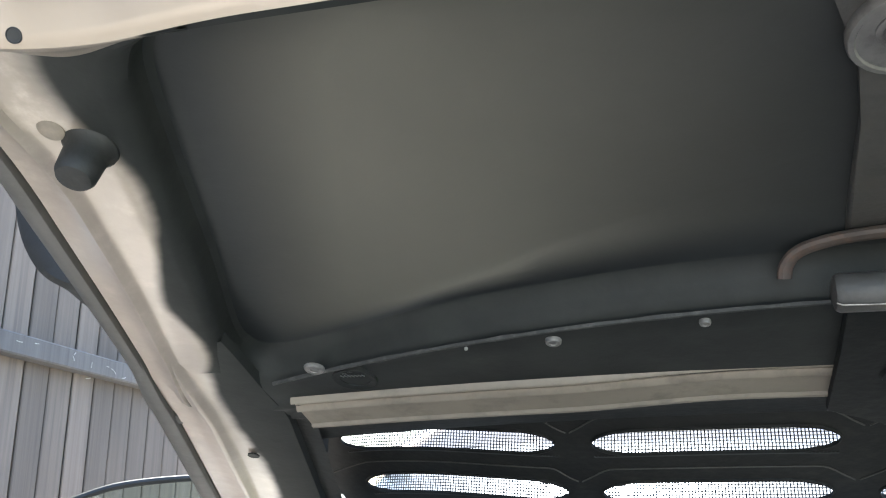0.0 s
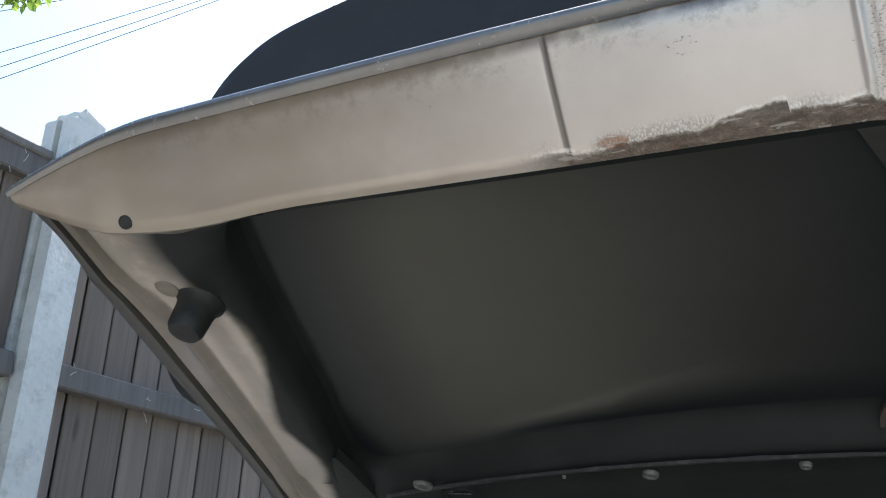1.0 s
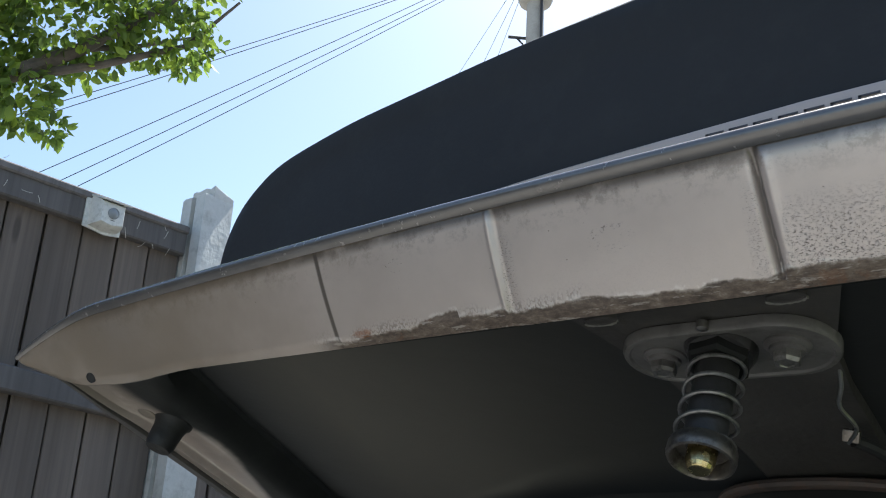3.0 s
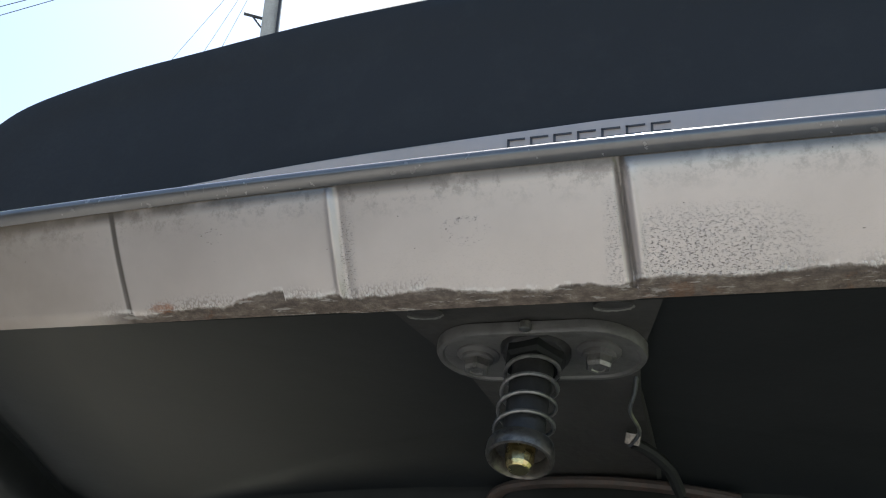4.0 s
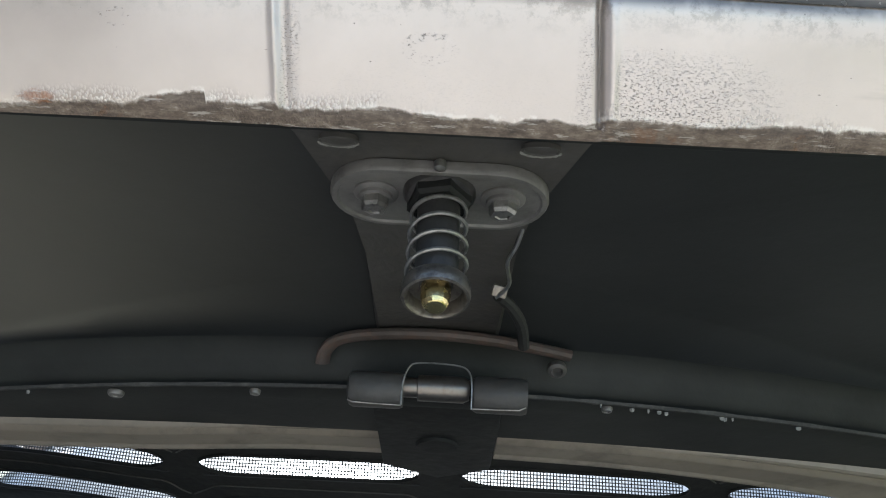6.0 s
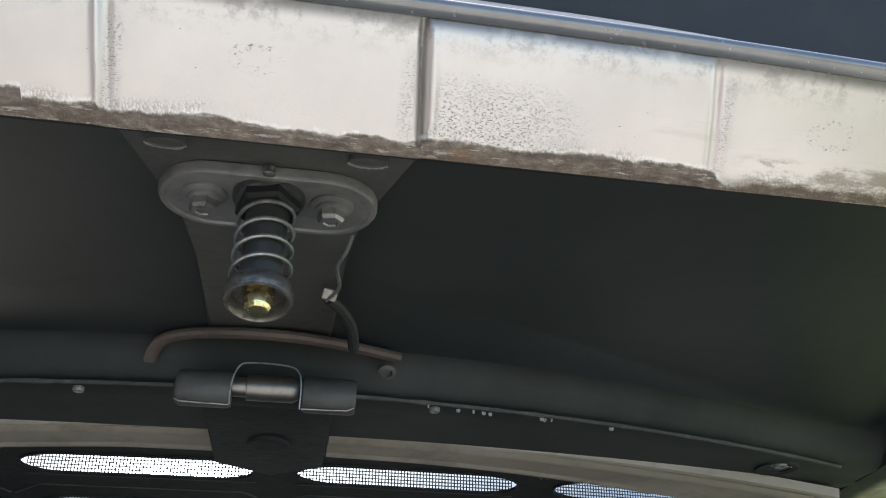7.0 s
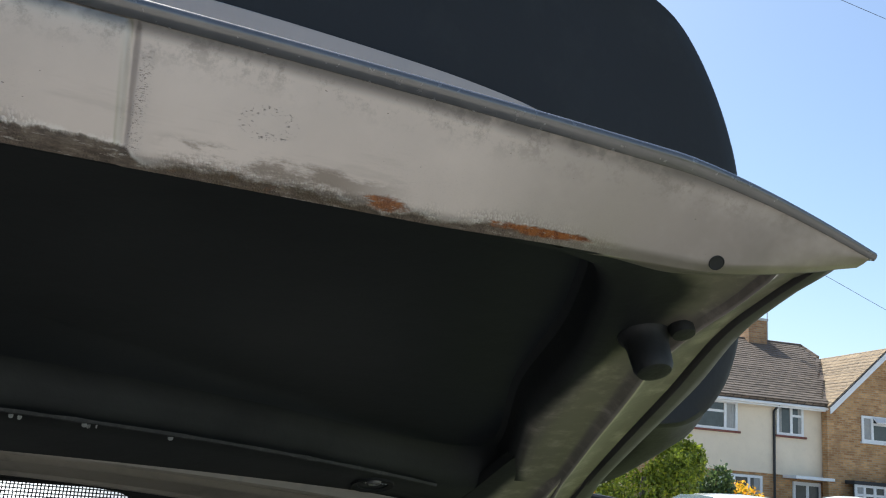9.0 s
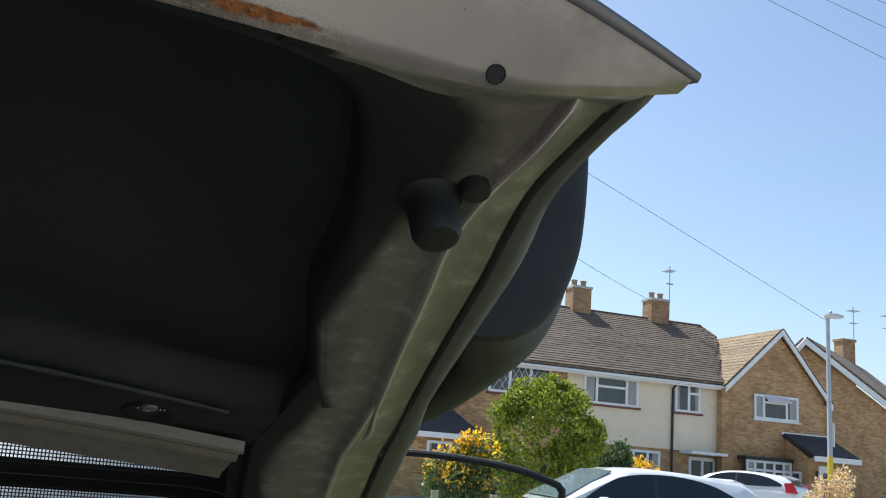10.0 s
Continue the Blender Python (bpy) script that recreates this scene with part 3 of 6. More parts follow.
def mesh_of(name, bm, mats, smooth=True):
    me = bpy.data.meshes.new(name)
    bmesh.ops.recalc_face_normals(bm, faces=bm.faces)
    bm.to_mesh(me)
    bm.free()
    for m in mats if isinstance(mats, (list, tuple)) else [mats]:
        me.materials.append(m)
    if smooth:
        me.shade_smooth()
        me.set_sharp_from_angle(angle=radians(38))
    return me


def part(name, bm, mat, parent, label="", smooth=True):
    """One mesh, given in world places, as a part of a thing or of a part."""
    ob = new(name, mesh_of(name, bm, mat, smooth))
    if parent is not None:
        ob.parent = parent
        if parent.type == "EMPTY":
            ob.matrix_parent_inverse = Matrix.Translation(-Vector(parent.location))
    return tagged(ob, label)


def solo(name, bm, mat, label, category, kind="", smooth=True, group=""):
    return tagged(part(name, bm, mat, None, "", smooth), label, category, group, kind)


def loft(rings, close=True, cap=True, bm=None):
    """Skin over rings of points of equal count."""
    bm = bm or bmesh.new()
    vs = [[bm.verts.new(p) for p in r] for r in rings]
    for a, b in zip(vs, vs[1:]):
        for i in range(len(a) if close else len(a) - 1):
            j = (i + 1) % len(a)
            bm.faces.new((a[i], a[j], b[j], b[i]))
    if cap:
        for r in (vs[-1],) if cap == "end" else (vs[0], vs[-1]):
            if len(r) > 2:
                bm.faces.new(r)
    return bm


def box(bm, c, s, turn=None, bevel=0.0):
    m = Matrix.Translation(c) @ (turn.to_4x4() if turn else Matrix()) @ Matrix.Diagonal((*s, 1))
    r = bmesh.ops.create_cube(bm, size=1, matrix=m)
    if bevel:
        es = list({e for v in r["verts"] for e in v.link_edges})
        bmesh.ops.bevel(bm, geom=es, offset=bevel, segments=2, affect="EDGES", profile=0.6)
    return bm


def rod(points, radius, sides=10, bm=None, cap=True, flat=1.0):
    """A round rod along points; radius may be a list."""
    pts = [Vector(p) for p in points]
    rad = radius if isinstance(radius, (list, tuple)) else [radius] * len(pts)
    rings, up = [], None
    for i, p in enumerate(pts):
        d = (pts[min(i + 1, len(pts) - 1)] - pts[max(i - 1, 0)]).normalized()
        if up is None:
            up = d.orthogonal().normalized()
        up = (up - d * up.dot(d)).normalized()
        side = d.cross(up)
        rings.append([p + (up * math.cos(a) + side * math.sin(a) * flat) * rad[i] for a in (2 * math.pi * k / sides for k in range(sides))])
    return loft(rings, True, cap, bm)


def lathe(profile, origin, axis, sides=24, bm=None, cap=True):
    """Profile of (radius, height) spun round the axis."""
    axis = Vector(axis).normalized()
    u = axis.orthogonal().normalized()
    v = axis.cross(u)
    o = Vector(origin)
    return loft([[o + axis * h + (u * math.cos(a) + v * math.sin(a)) * r for a in (2 * math.pi * k / sides for k in range(sides))] for r, h in profile], True, cap, bm)


def curve_through(ctrl, n):
    """n points on a smooth line through the control points (tuples of numbers)."""
    c = np.array(ctrl, float)
    t = np.linspace(0, len(c) - 1, n)
    out = []
    for s in t:
        i = min(int(s), len(c) - 2)
        f = s - i
        p0, p1, p2, p3 = c[max(i - 1, 0)], c[i], c[i + 1], c[min(i + 2, len(c) - 1)]
        out.append(0.5 * (2 * p1 + (p2 - p0) * f + (2 * p0 - 5 * p1 + 4 * p2 - p3) * f * f + (3 * p1 - p0 - 3 * p2 + p3) * f ** 3))
    return np.array(out)


def grid_sheet(f, us, vs, bm=None):
    bm = bm or bmesh.new()
    rows = [[bm.verts.new(f(u, v)) for u in us] for v in vs]
    for a, b in zip(rows, rows[1:]):
        for i in range(len(a) - 1):
            bm.faces.new((a[i], a[i + 1], b[i + 1], b[i]))
    return bm


def slab(points, normal, thick, bm=None, bevel=0.0):
    """A flat plate with that outline, thick along normal."""
    bm = bm or bmesh.new()
    nrm = Vector(normal).normalized() * thick
    a = [bm.verts.new(Vector(p)) for p in points]
    b = [bm.verts.new(Vector(p) + nrm) for p in points]
    fa = bm.faces.new(a)
    bm.faces.new(b[::-1])
    for i in range(len(a)):
        j = (i + 1) % len(a)
        bm.faces.new((a[i], b[i], b[j], a[j]))
    if bevel:
        bmesh.ops.bevel(bm, geom=list(fa.edges), offset=bevel, segments=2, affect="EDGES", profile=0.5)
    return bm


# ---------------------------------------------------------------- ground
def ground_height(x, y):
    d = max(0.0, math.hypot(x, y - 1) - 3.0)
    up = max(0.0, min(1.0, (d - 21.0) / 4.0))
    return -0.35 * min(1.0, d / 7.0) ** 0.8 + 0.31 * up * up * (3 - 2 * up)


bm = bmesh.new()
radii = [0, 1, 2, 3, 4, 5.5, 7, 9, 12, 18, 22, 24, 25, 26, 27, 28, 30, 60, 150, 500, 2500]
rings = [[(r * math.cos(2 * math.pi * k / 48), 1 + r * math.sin(2 * math.pi * k / 48), ground_height(r, 1)) for k in range(48)] for r in radii[1:]]
loft(rings, True, False, bm)
bm.verts.ensure_lookup_table()
bm.faces.new(bm.verts[:48])
solo("ground", bm, M_drive, "pale driveway and street ground falling gently away", "ground", "structure")

rng = random.Random(8)
lawn_edge = [tuple(p) for p in curve_through([(2.4, -8.0), (2.2, -5), (1.9, -3), (1.45, -1.3), (0.98, -0.3), (0.86, 0.5), (0.92, 3), (1.25, 6.5)], 48)]


def lawn_point(k, f):
    x0, y = lawn_edge[int(k)]
    x = x0 + (5.3 - x0) * f
    return Vector((x, y, ground_height(x, y) + 0.03 + 0.008 * noise.noise((x * 3, y * 3, 0))))


bm = grid_sheet(lawn_point, list(range(48)), [q / 24 for q in range(25)])
solo("lawn", bm, M_grass, "mown green lawn beside the drive", "lawn", "structure", False)

# ---------------------------------------------------------------- engine lid
XC = -0.02                       # middle of the lid


def lid_z(y, off=0.0):
    return 1.226 - 0.338 * (y + 0.03) + off


LID_UP = Vector((0, 0.338, 1)).normalized()

lid = thing("engine_lid", (XC, 0.62, 0.98), "raised champagne engine lid, black recess, rust-pitted lip and broad spoiler", "car lid")

def ease(f):
    f = max(0, min(1, f))
    return f * f * (3 - 2 * f)


# half outlines: recess edge and outer edge, from the lip's middle round to the hinge side's middle
def drawn_in(x, y):
    """One lip corner is bent in a little."""
    return -0.45 + (x + 0.45) * (1 - 0.23 * max(0, min(1, (0.02 - y) / 0.06))) if x < -0.45 else x


def corner_drop(x, y):
    """The corners of frame and skin tuck in under the lip."""
    return -0.0035 * max(0, min(1, (abs(x) - 0.47) / 0.05)) * max(0, min(1, (-0.02 - y) / 0.035))


def sx_of(x, y=1.0):
    """Lid place across from the outline's x: the middle sits a little to one side."""
    x = drawn_in(x, y)
    return x + (XC if abs(x) < 0.3 else XC * (1 - min(1, (abs(x) - 0.3) / 0.23) * 0.85))


RECESS = [(0, -0.014), (0.2, -0.014), (0.36, -0.014), (0.39, -0.008), (0.408, 0.003), (0.425, 0.03), (0.45, 0.10), (0.482, 0.2), (0.513, 0.285), (0.52, 0.322), (0.50, 0.338), (0.44, 0.327), (0.3, 0.286), (0.15, 0.259), (0, 0.25)]
OUTER = [(0, -0.03), (0.2, -0.03), (0.42, -0.031), (0.49, -0.042), (0.531, -0.060), (0.540, 0.02), (0.562, 0.10), (0.588, 0.2), (0.615, 0.3), (0.648, 0.405), (0.58, 0.43), (0.48, 0.41), (0.3, 0.372), (0.15, 0.347), (0, 0.338)]
NH = 96
rec_h, out_h = curve_through(RECESS, NH), curve_through(OUTER, NH)


def full(h):
    """A whole loop from a half one."""
    left = [(-x, y) for x, y in h[::-1][1:-1]]
    return [(x, y) for x, y in h] + left


rec, out = full(rec_h), full(out_h)
plain = rec
rec = [(x + 0.013 * ease((0.2 - y) / 0.12) * ease((x - 0.37) / 0.05), y) for x, y in rec]
out = [(x - 0.006 * ease((0.12 - y) / 0.1) * ease((x - 0.5) / 0.03), y) for x, y in out]
NL = len(rec)


def side_weight(k):
    """1 on the lid's sides, 0 along lip and hinge side."""
    x, y = out[k]
    return max(0.0, min(1.0, (abs(x) - 0.49) / 0.03)) * max(0.0, min(1.0, (0.44 - y) / 0.04))


def squeeze(k, t):
    """Share of the way across the frame: its ridge and hem keep close to the edge in the lip's corners."""
    c = ease((0.10 - out[k][1]) / 0.12) * max(0.0, min(1.0, (abs(out[k][0]) - 0.46) / 0.06))
    return t + (1 - t) * 0.42 * c * ease((t - 0.25) / 0.25) if 0 < t < 1 else t


# inner frame: from inside the recess wall to the folded outer edge
PROFILE = [(-0.10, 0.029), (-0.05, 0.0265), (-0.015, 0.018), (0.0, 0.009), (0.05, 0.003), (0.12, 0.0), (0.30, 0.0), (0.46, 0.0), (0.50, -0.0012), (0.53, -0.0046), (0.555, -0.0058), (0.58, -0.0048), (0.62, -0.0022), (0.70, -0.0004), (0.80, 0.0012), (0.815, 0.0042), (0.83, 0.0055), (0.95, 0.0055), (1.0, 0.008)]
HEM = [(0.826, 0.0062), (0.831, 0.0008), (0.842, -0.0012), (0.90, -0.002), (0.965, 0.0), (0.99, 0.004), (1.003, 0.008), (1.003, 0.013)]
bm = bmesh.new()
spray = bm.verts.layers.float.new("spray")
shade_smear = bm.verts.layers.float.new("shade_smear")
rings = []
for t, h in PROFILE:
    ring = []
    for k in range(NL):
        (rx, ry), (ox, oy) = rec[k], out[k]
        rx = plain[k][0] + (rx - plain[k][0]) * max(0, 1 - max(0, t) / 0.35)
        w = side_weight(k)
        hh = h if t < 0.3 else h * w
        if t > 0.62 and w < 1:
            hh = h * w
        q = squeeze(k, t)
        x, y = rx + (ox - rx) * q, ry + (oy - ry) * q
        v = bm.verts.new((sx_of(x, y), y, lid_z(y, hh + corner_drop(x, y))))
        low = max(0, min(1, (y - 0.25) / 0.09))
        near = max(0, min(1, (0.13 - y) / 0.09)) * max(0, min(1, (y + 0.055) / 0.05))
        reach = (0.24 + 0.12 * math.sin(31 * y + 1.6) if x < 0 else 0.10 + 0.05 * math.sin(14 * y) + 0.32 * near) + 0.30 * low * low
        if y < 0.02:
            f = max(0, min(1, (0.42 - abs(x)) / 0.05)) * max(0, min(1, (0.02 - y) / 0.025))
            reach += (1.6 - reach) * f
        if abs(x) < 0.52 and y > 0.32 or abs(x) < 0.40 and y > 0.2:
            reach = 2.0
        v[spray] = 0.5 + (reach - t) * 1.2
        # shade painted on the sides; the ridge stays clear for its bright reflection
        v[shade_smear] = (0.08 if 0.54 < t < 0.57 else 0.85) * max(0, min(1, (x - 0.40) / 0.05)) if x > 0 else 0.62 * ease((-x - 0.38) / 0.05) * (0.45 + 0.55 * ease((0.12 - y) / 0.12))
        ring.append(v)
    rings.append(ring)
for a, b in zip(rings, rings[1:]):
    for k in range(NL):
        j = (k + 1) % NL
        bm.faces.new((a[k], a[j], b[j], b[k]))
part("inner_frame", bm, M_frame, lid, "folded inner frame, champagne with black overspray and painted-in shade")
for sx in (-1, 1):
    rings = []
    for k in range(NL):
        (rx, ry), (ox, oy) = plain[k], out[k]
        if abs(ox) > (0.5225 if sx > 0 else 0.5285) and oy < 0.42 and ox * sx > 0:
            rings.append([(sx_of(rx + (ox - rx) * t, ry + (oy - ry) * t), ry + (oy - ry) * t, lid_z(ry + (oy - ry) * t, h * (1 + 150 * corner_drop(ox, oy)) + corner_drop(ox, ry + (oy - ry) * t))) for t, h in ((squeeze(k, f), h) for f, h in HEM)])
    part("hem", loft(rings, False, False), M_hem, lid, "dull grey folded hem of the outer skin")
    edge = [r[6] for r in rings if 0.06 < r[6][1] < 0.295]
    part("hem_edge", rod(sorted(edge, key=lambda p: p[1]), 0.0007, 6), M_lip, lid, "thin bright edge of the hem")

# sides beside the grille, one sweep with the frame
def rail_edges(y):
    return 0.512 + 0.27 * max(0, y - 0.40), 0.615 + 0.345 * (y - 0.30)


def rail_lift(y):
    f = max(0, min(1, (y - 0.275) / 0.10))
    return -0.0018 + 0.0046 * f * f * (3 - 2 * f)


for sx in (-1, 1):
    bm = bmesh.new()
    spray = bm.verts.layers.float.new("spray")
    shade_smear = bm.verts.layers.float.new("shade_smear")
    rows = []
    for y in np.linspace(0.275, 0.74, 36):
        ix, ox = rail_edges(y)
        lift = rail_lift(y)
        row = []
        for t, h in [(-0.02, 0.010), (0.0, 0.002)] + PROFILE[5:]:
            v = bm.verts.new((sx * (ix + (ox - ix) * t) + XC * 0.15, y, lid_z(y, h - lift)))
            v[spray] = 0.5 + ((0.36 if sx < 0 else 0.16) + 0.05 * math.sin(22 * y + sx) - t) * 1.2
            # same painted shade along the rail, ridge left bright as if mirroring
            v[shade_smear] = (0.08 if 0.54 < t < 0.57 else 0.85) if sx > 0 else 0.28
            row.append(v)
        rows.append(row)
    for a, b in zip(rows, rows[1:]):
        for k in range(len(a) - 1):
            bm.faces.new((a[k], a[k + 1], b[k + 1], b[k]))
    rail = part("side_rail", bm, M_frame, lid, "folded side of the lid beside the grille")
    rings = []
    for y in np.linspace(0.275, 0.74, 26):
        ix, ox = rail_edges(y)
        rings.append([(sx * (ix + (ox - ix) * t) + XC * 0.15, y, lid_z(y, h - rail_lift(y))) for t, h in HEM])
    part("hem", loft(rings, False, False), M_hem, rail)
    edge = [(sx * rail_edges(y)[1] + XC * 0.15 + sx * 0.0004, y, lid_z(y, 0.0085 - rail_lift(y))) for y in np.linspace(0.29, 0.735, 24)]
    part("hem_edge", rod(edge, 0.0007, 6), M_lip, rail, "thin bright edge of the hem")
    if sx > 0:
        continue
    # black disc drawn in for the dark of the hole
    o = Vector((0.588 * sx, 0.479, lid_z(0.479, -0.0056)))
    bm = lathe([(0.0058, -0.001), (0.0060, 0.0004), (0.0054, 0.0007), (0.0050, 0.0003), (0.0003, 0.0003)], o, -LID_UP, 24)
    part("drain_hole", bm, M_soft, rail, "oval dark hole")

# black recess behind it
bm = bmesh.new()
dust_sheen = bm.verts.layers.float.new("dust_sheen")
rings = []
for f in (1.0, 0.97, 0.94, 0.9, 0.86, 0.82, 0.77, 0.71, 0.64, 0.56, 0.47, 0.38, 0.28, 0.18, 0.08):
    ring = []
    for k in range(NL):
        rx, ry = rec[k]
        ox, oy = out[k]
        rx, ry = rx - (ox - rx) * 0.10, ry - (oy - ry) * 0.10
        x, y = rx * f, 0.14 + (ry - 0.14) * f
        v = bm.verts.new((sx_of(x), y, lid_z(y, 0.029 + 0.009 * (1 - f ** 3))))
        # one half painted paler as sheen; the coved edge left dark as shade
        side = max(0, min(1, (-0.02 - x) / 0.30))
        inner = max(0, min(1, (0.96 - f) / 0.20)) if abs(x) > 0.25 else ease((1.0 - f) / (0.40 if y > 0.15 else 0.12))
        v[dust_sheen] = (0.05 + 0.90 * side * side * (3 - 2 * side)) * inner
        ring.append(v)
    rings.append(ring)
for a, b in zip(rings, rings[1:]):
    for k in range(NL):
        j = (k + 1) % NL
        bm.faces.new((a[k], a[j], b[j], b[k]))
bm.faces.new(rings[-1])
part("recess_panel", bm, M_panel, lid, "satin black recessed inner skin, dusty brown with painted sheen on one half")


# lip band with pressed ribs
def lip_y(x):
    return -0.049 - 0.055 * (x - XC) ** 2


def lip_z(x):
    s = abs(x + 0.004)
    return 1.2745 - 0.085 * s ** 2 - 0.017 * max(0, (s - 0.42) / 0.11) ** 1.6


def foot_y(x):
    s = abs(x + 0.004)
    return -0.03 - (0.03 * ((s - 0.40) / 0.13) ** 1.5 if s > 0.40 else 0)


def foot_z(x):
    s = abs(x + 0.004)
    return 1.2195 - 0.005 * ease((-x - 0.34) / 0.10) + 0.0018 * ease((x - 0.30) / 0.08) - 0.0015 * ease((x - 0.40) / 0.05) + (0.014 if x < 0 else 0.010) * max(0, (s - 0.465) / 0.065) ** 1.3


RIBS = [(-0.209, -1), (-0.09, 1), (0.0405, -1), (0.170, 1)]


def band_point(x, v):
    y, z = foot_y(x) + (lip_y(x) - foot_y(x)) * v, foot_z(x) + (lip_z(x) - foot_z(x)) * v
    push = 0.0
    for x0, x1 in ((RIBS[0][0], RIBS[1][0]), (RIBS[2][0], RIBS[3][0])):
        lean = (0.007 if x0 < 0 and x < -0.15 else 0.004) * (0.5 - v)
        f = max(0, min(1, (x - x0 - lean + 0.002) / (0.07 if x0 < 0 else 0.004))) * max(0, min(1, (x1 + lean + 0.002 - x) / 0.004))
        ends = min(1, 7 * (1 - v), 8 * v)
        push += (0.0003 if x0 < 0 else 0.0048) * math.exp(-((x - x0 - lean) / (0.0012 if x0 < 0 else 0.0017)) ** 2) * ends
        if x0 > 0:
            push -= 0.0008 * math.exp(-((x - x0 - lean - 0.0045) / 0.0018) ** 2) * ends
        if x1 < 0:
            push -= 0.0020 * math.exp(-((x - x1 - lean) / 0.0015) ** 2) * ends
            push += 0.0007 * math.exp(-((x - x1 - lean - 0.0036) / 0.0018) ** 2) * ends
        else:
            push += 0.0024 * math.exp(-((x - x1 - lean) / 0.0020) ** 2) * ends
        push -= 0.0016 * f * f * (3 - 2 * f) * min(1, 7 * (1 - v), 8 * v + 0.4)
    push -= 0.0016 * math.sin(math.pi * v)
    push -= 0.0035 * max(0, 1 - v / 0.06) * -1
    return Vector((drawn_in(x, y), y + push, z - push * 0.3))


xs = np.unique(np.concatenate([np.linspace(-0.536, 0.528, 170), *[np.linspace(r - 0.006, r + 0.008, 45) for r, _ in RIBS]]))
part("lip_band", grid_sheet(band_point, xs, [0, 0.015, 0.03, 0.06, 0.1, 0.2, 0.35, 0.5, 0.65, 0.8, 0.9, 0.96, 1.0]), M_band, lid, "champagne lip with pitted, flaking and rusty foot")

# rolled edge along the lip
bm = bmesh.new()
rings = []
for x in np.linspace(-0.538, 0.530, 120):
    o = Vector((drawn_in(x, lip_y(x)), lip_y(x), lip_z(x)))
    s = 1 - 0.45 * max(0, (abs(x + 0.004) - 0.42) / 0.11)
    prof = [(-0.001, -0.003), (-0.0045, 0.0)] + [(-0.0008 - 0.0056 * math.cos(q), 0.0048 + 0.0058 * math.sin(q)) for q in np.linspace(-0.35, 2.6, 16)] + [(0.010, 0.004), (0.010, 0.000), (0.004, -0.001)]
    rings.append([o + Vector((0, a * s * 0.75, b * s * 0.62)) for a, b in prof])
part("lip_edge", loft(rings, True, True), M_lip, lid, "dark rolled edge with bright worn crest")

# outer skin over the top
def skin_ring(f):
    ring = []
    for x, y in out:
        away = (1 - min(1, f)) * math.hypot(x, y - 0.18)
        reach = 0.02 + 0.12 * max(0, min(1, (abs(x) - 0.36) / 0.14)) * max(0, min(1, (0.16 - y) / 0.1)) + 0.04 * max(0, min(1, (abs(x) - 0.45) / 0.1))
        g = min(1, away / reach)
        yy = 0.18 + (y - 0.18) * f
        ring.append((sx_of(x * f, yy), yy, lid_z(yy, 0.009 + 2.8 * corner_drop(x * f, yy) + 0.036 * g * g * (3 - 2 * g))))
    return ring


rings = [skin_ring(f) for f in (0.999, 0.993, 0.985, 0.97, 0.95, 0.93, 0.9, 0.86, 0.8, 0.7, 0.5, 0.25, 0.06)]
part("outer_skin", loft(rings, True, "end"), M_paint, lid, "champagne outer skin")

# holes in the lip's corners, their dark insides drawn as flat black discs
for sx in (-1, 1):
    x = 0.453 * sx
    o = band_point(x, 0.075)
    du, dv = band_point(x + 0.004, 0.075) - o, band_point(x, 0.10) - o
    nrm = du.cross(dv).normalized()
    nrm = -nrm if nrm.y > 0 else nrm
    bm = lathe([(0.0040, -0.001), (0.0040, 0.0003), (0.0036, 0.0005), (0.0033, 0.0002), (0.0002, 0.0001)], o, nrm, 20)
    part("drain_hole", bm, M_soft, lid, "small dark round hole")
    bm = bmesh.new()
    spray = bm.verts.layers.float.new("spray")
    shade_smear = bm.verts.layers.float.new("shade_smear")
    rows = []
    for x in np.linspace(0.375 * sx, 0.515 * sx, 40):
        a = band_point(x, 0.0)
        row = []
        for f in (0.0, 0.12, 0.35, 0.7, 1.0):
            y = a.y + (0.012 + 0.012 * ease((abs(x) - 0.40) / 0.05)) * f
            v = bm.verts.new((a.x, y, a.z + (lid_z(y, 0.0012) - a.z) * ease(f) - 0.0012 * math.sin(math.pi * f)))
            v[spray] = 0.95 - 0.9 * ease((abs(x) - 0.36) / 0.07)
            # painted shade carried on into the corner
            v[shade_smear] = 0.85 * max(0, min(1, (x - 0.40) / 0.05)) if x > 0 else 0.6
            row.append(v)
        rows.append(row)
    for a, b in zip(rows, rows[1:]):
        for k in range(4):
            bm.faces.new((a[k], a[k + 1], b[k + 1], b[k]))
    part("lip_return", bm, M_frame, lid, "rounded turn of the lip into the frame")

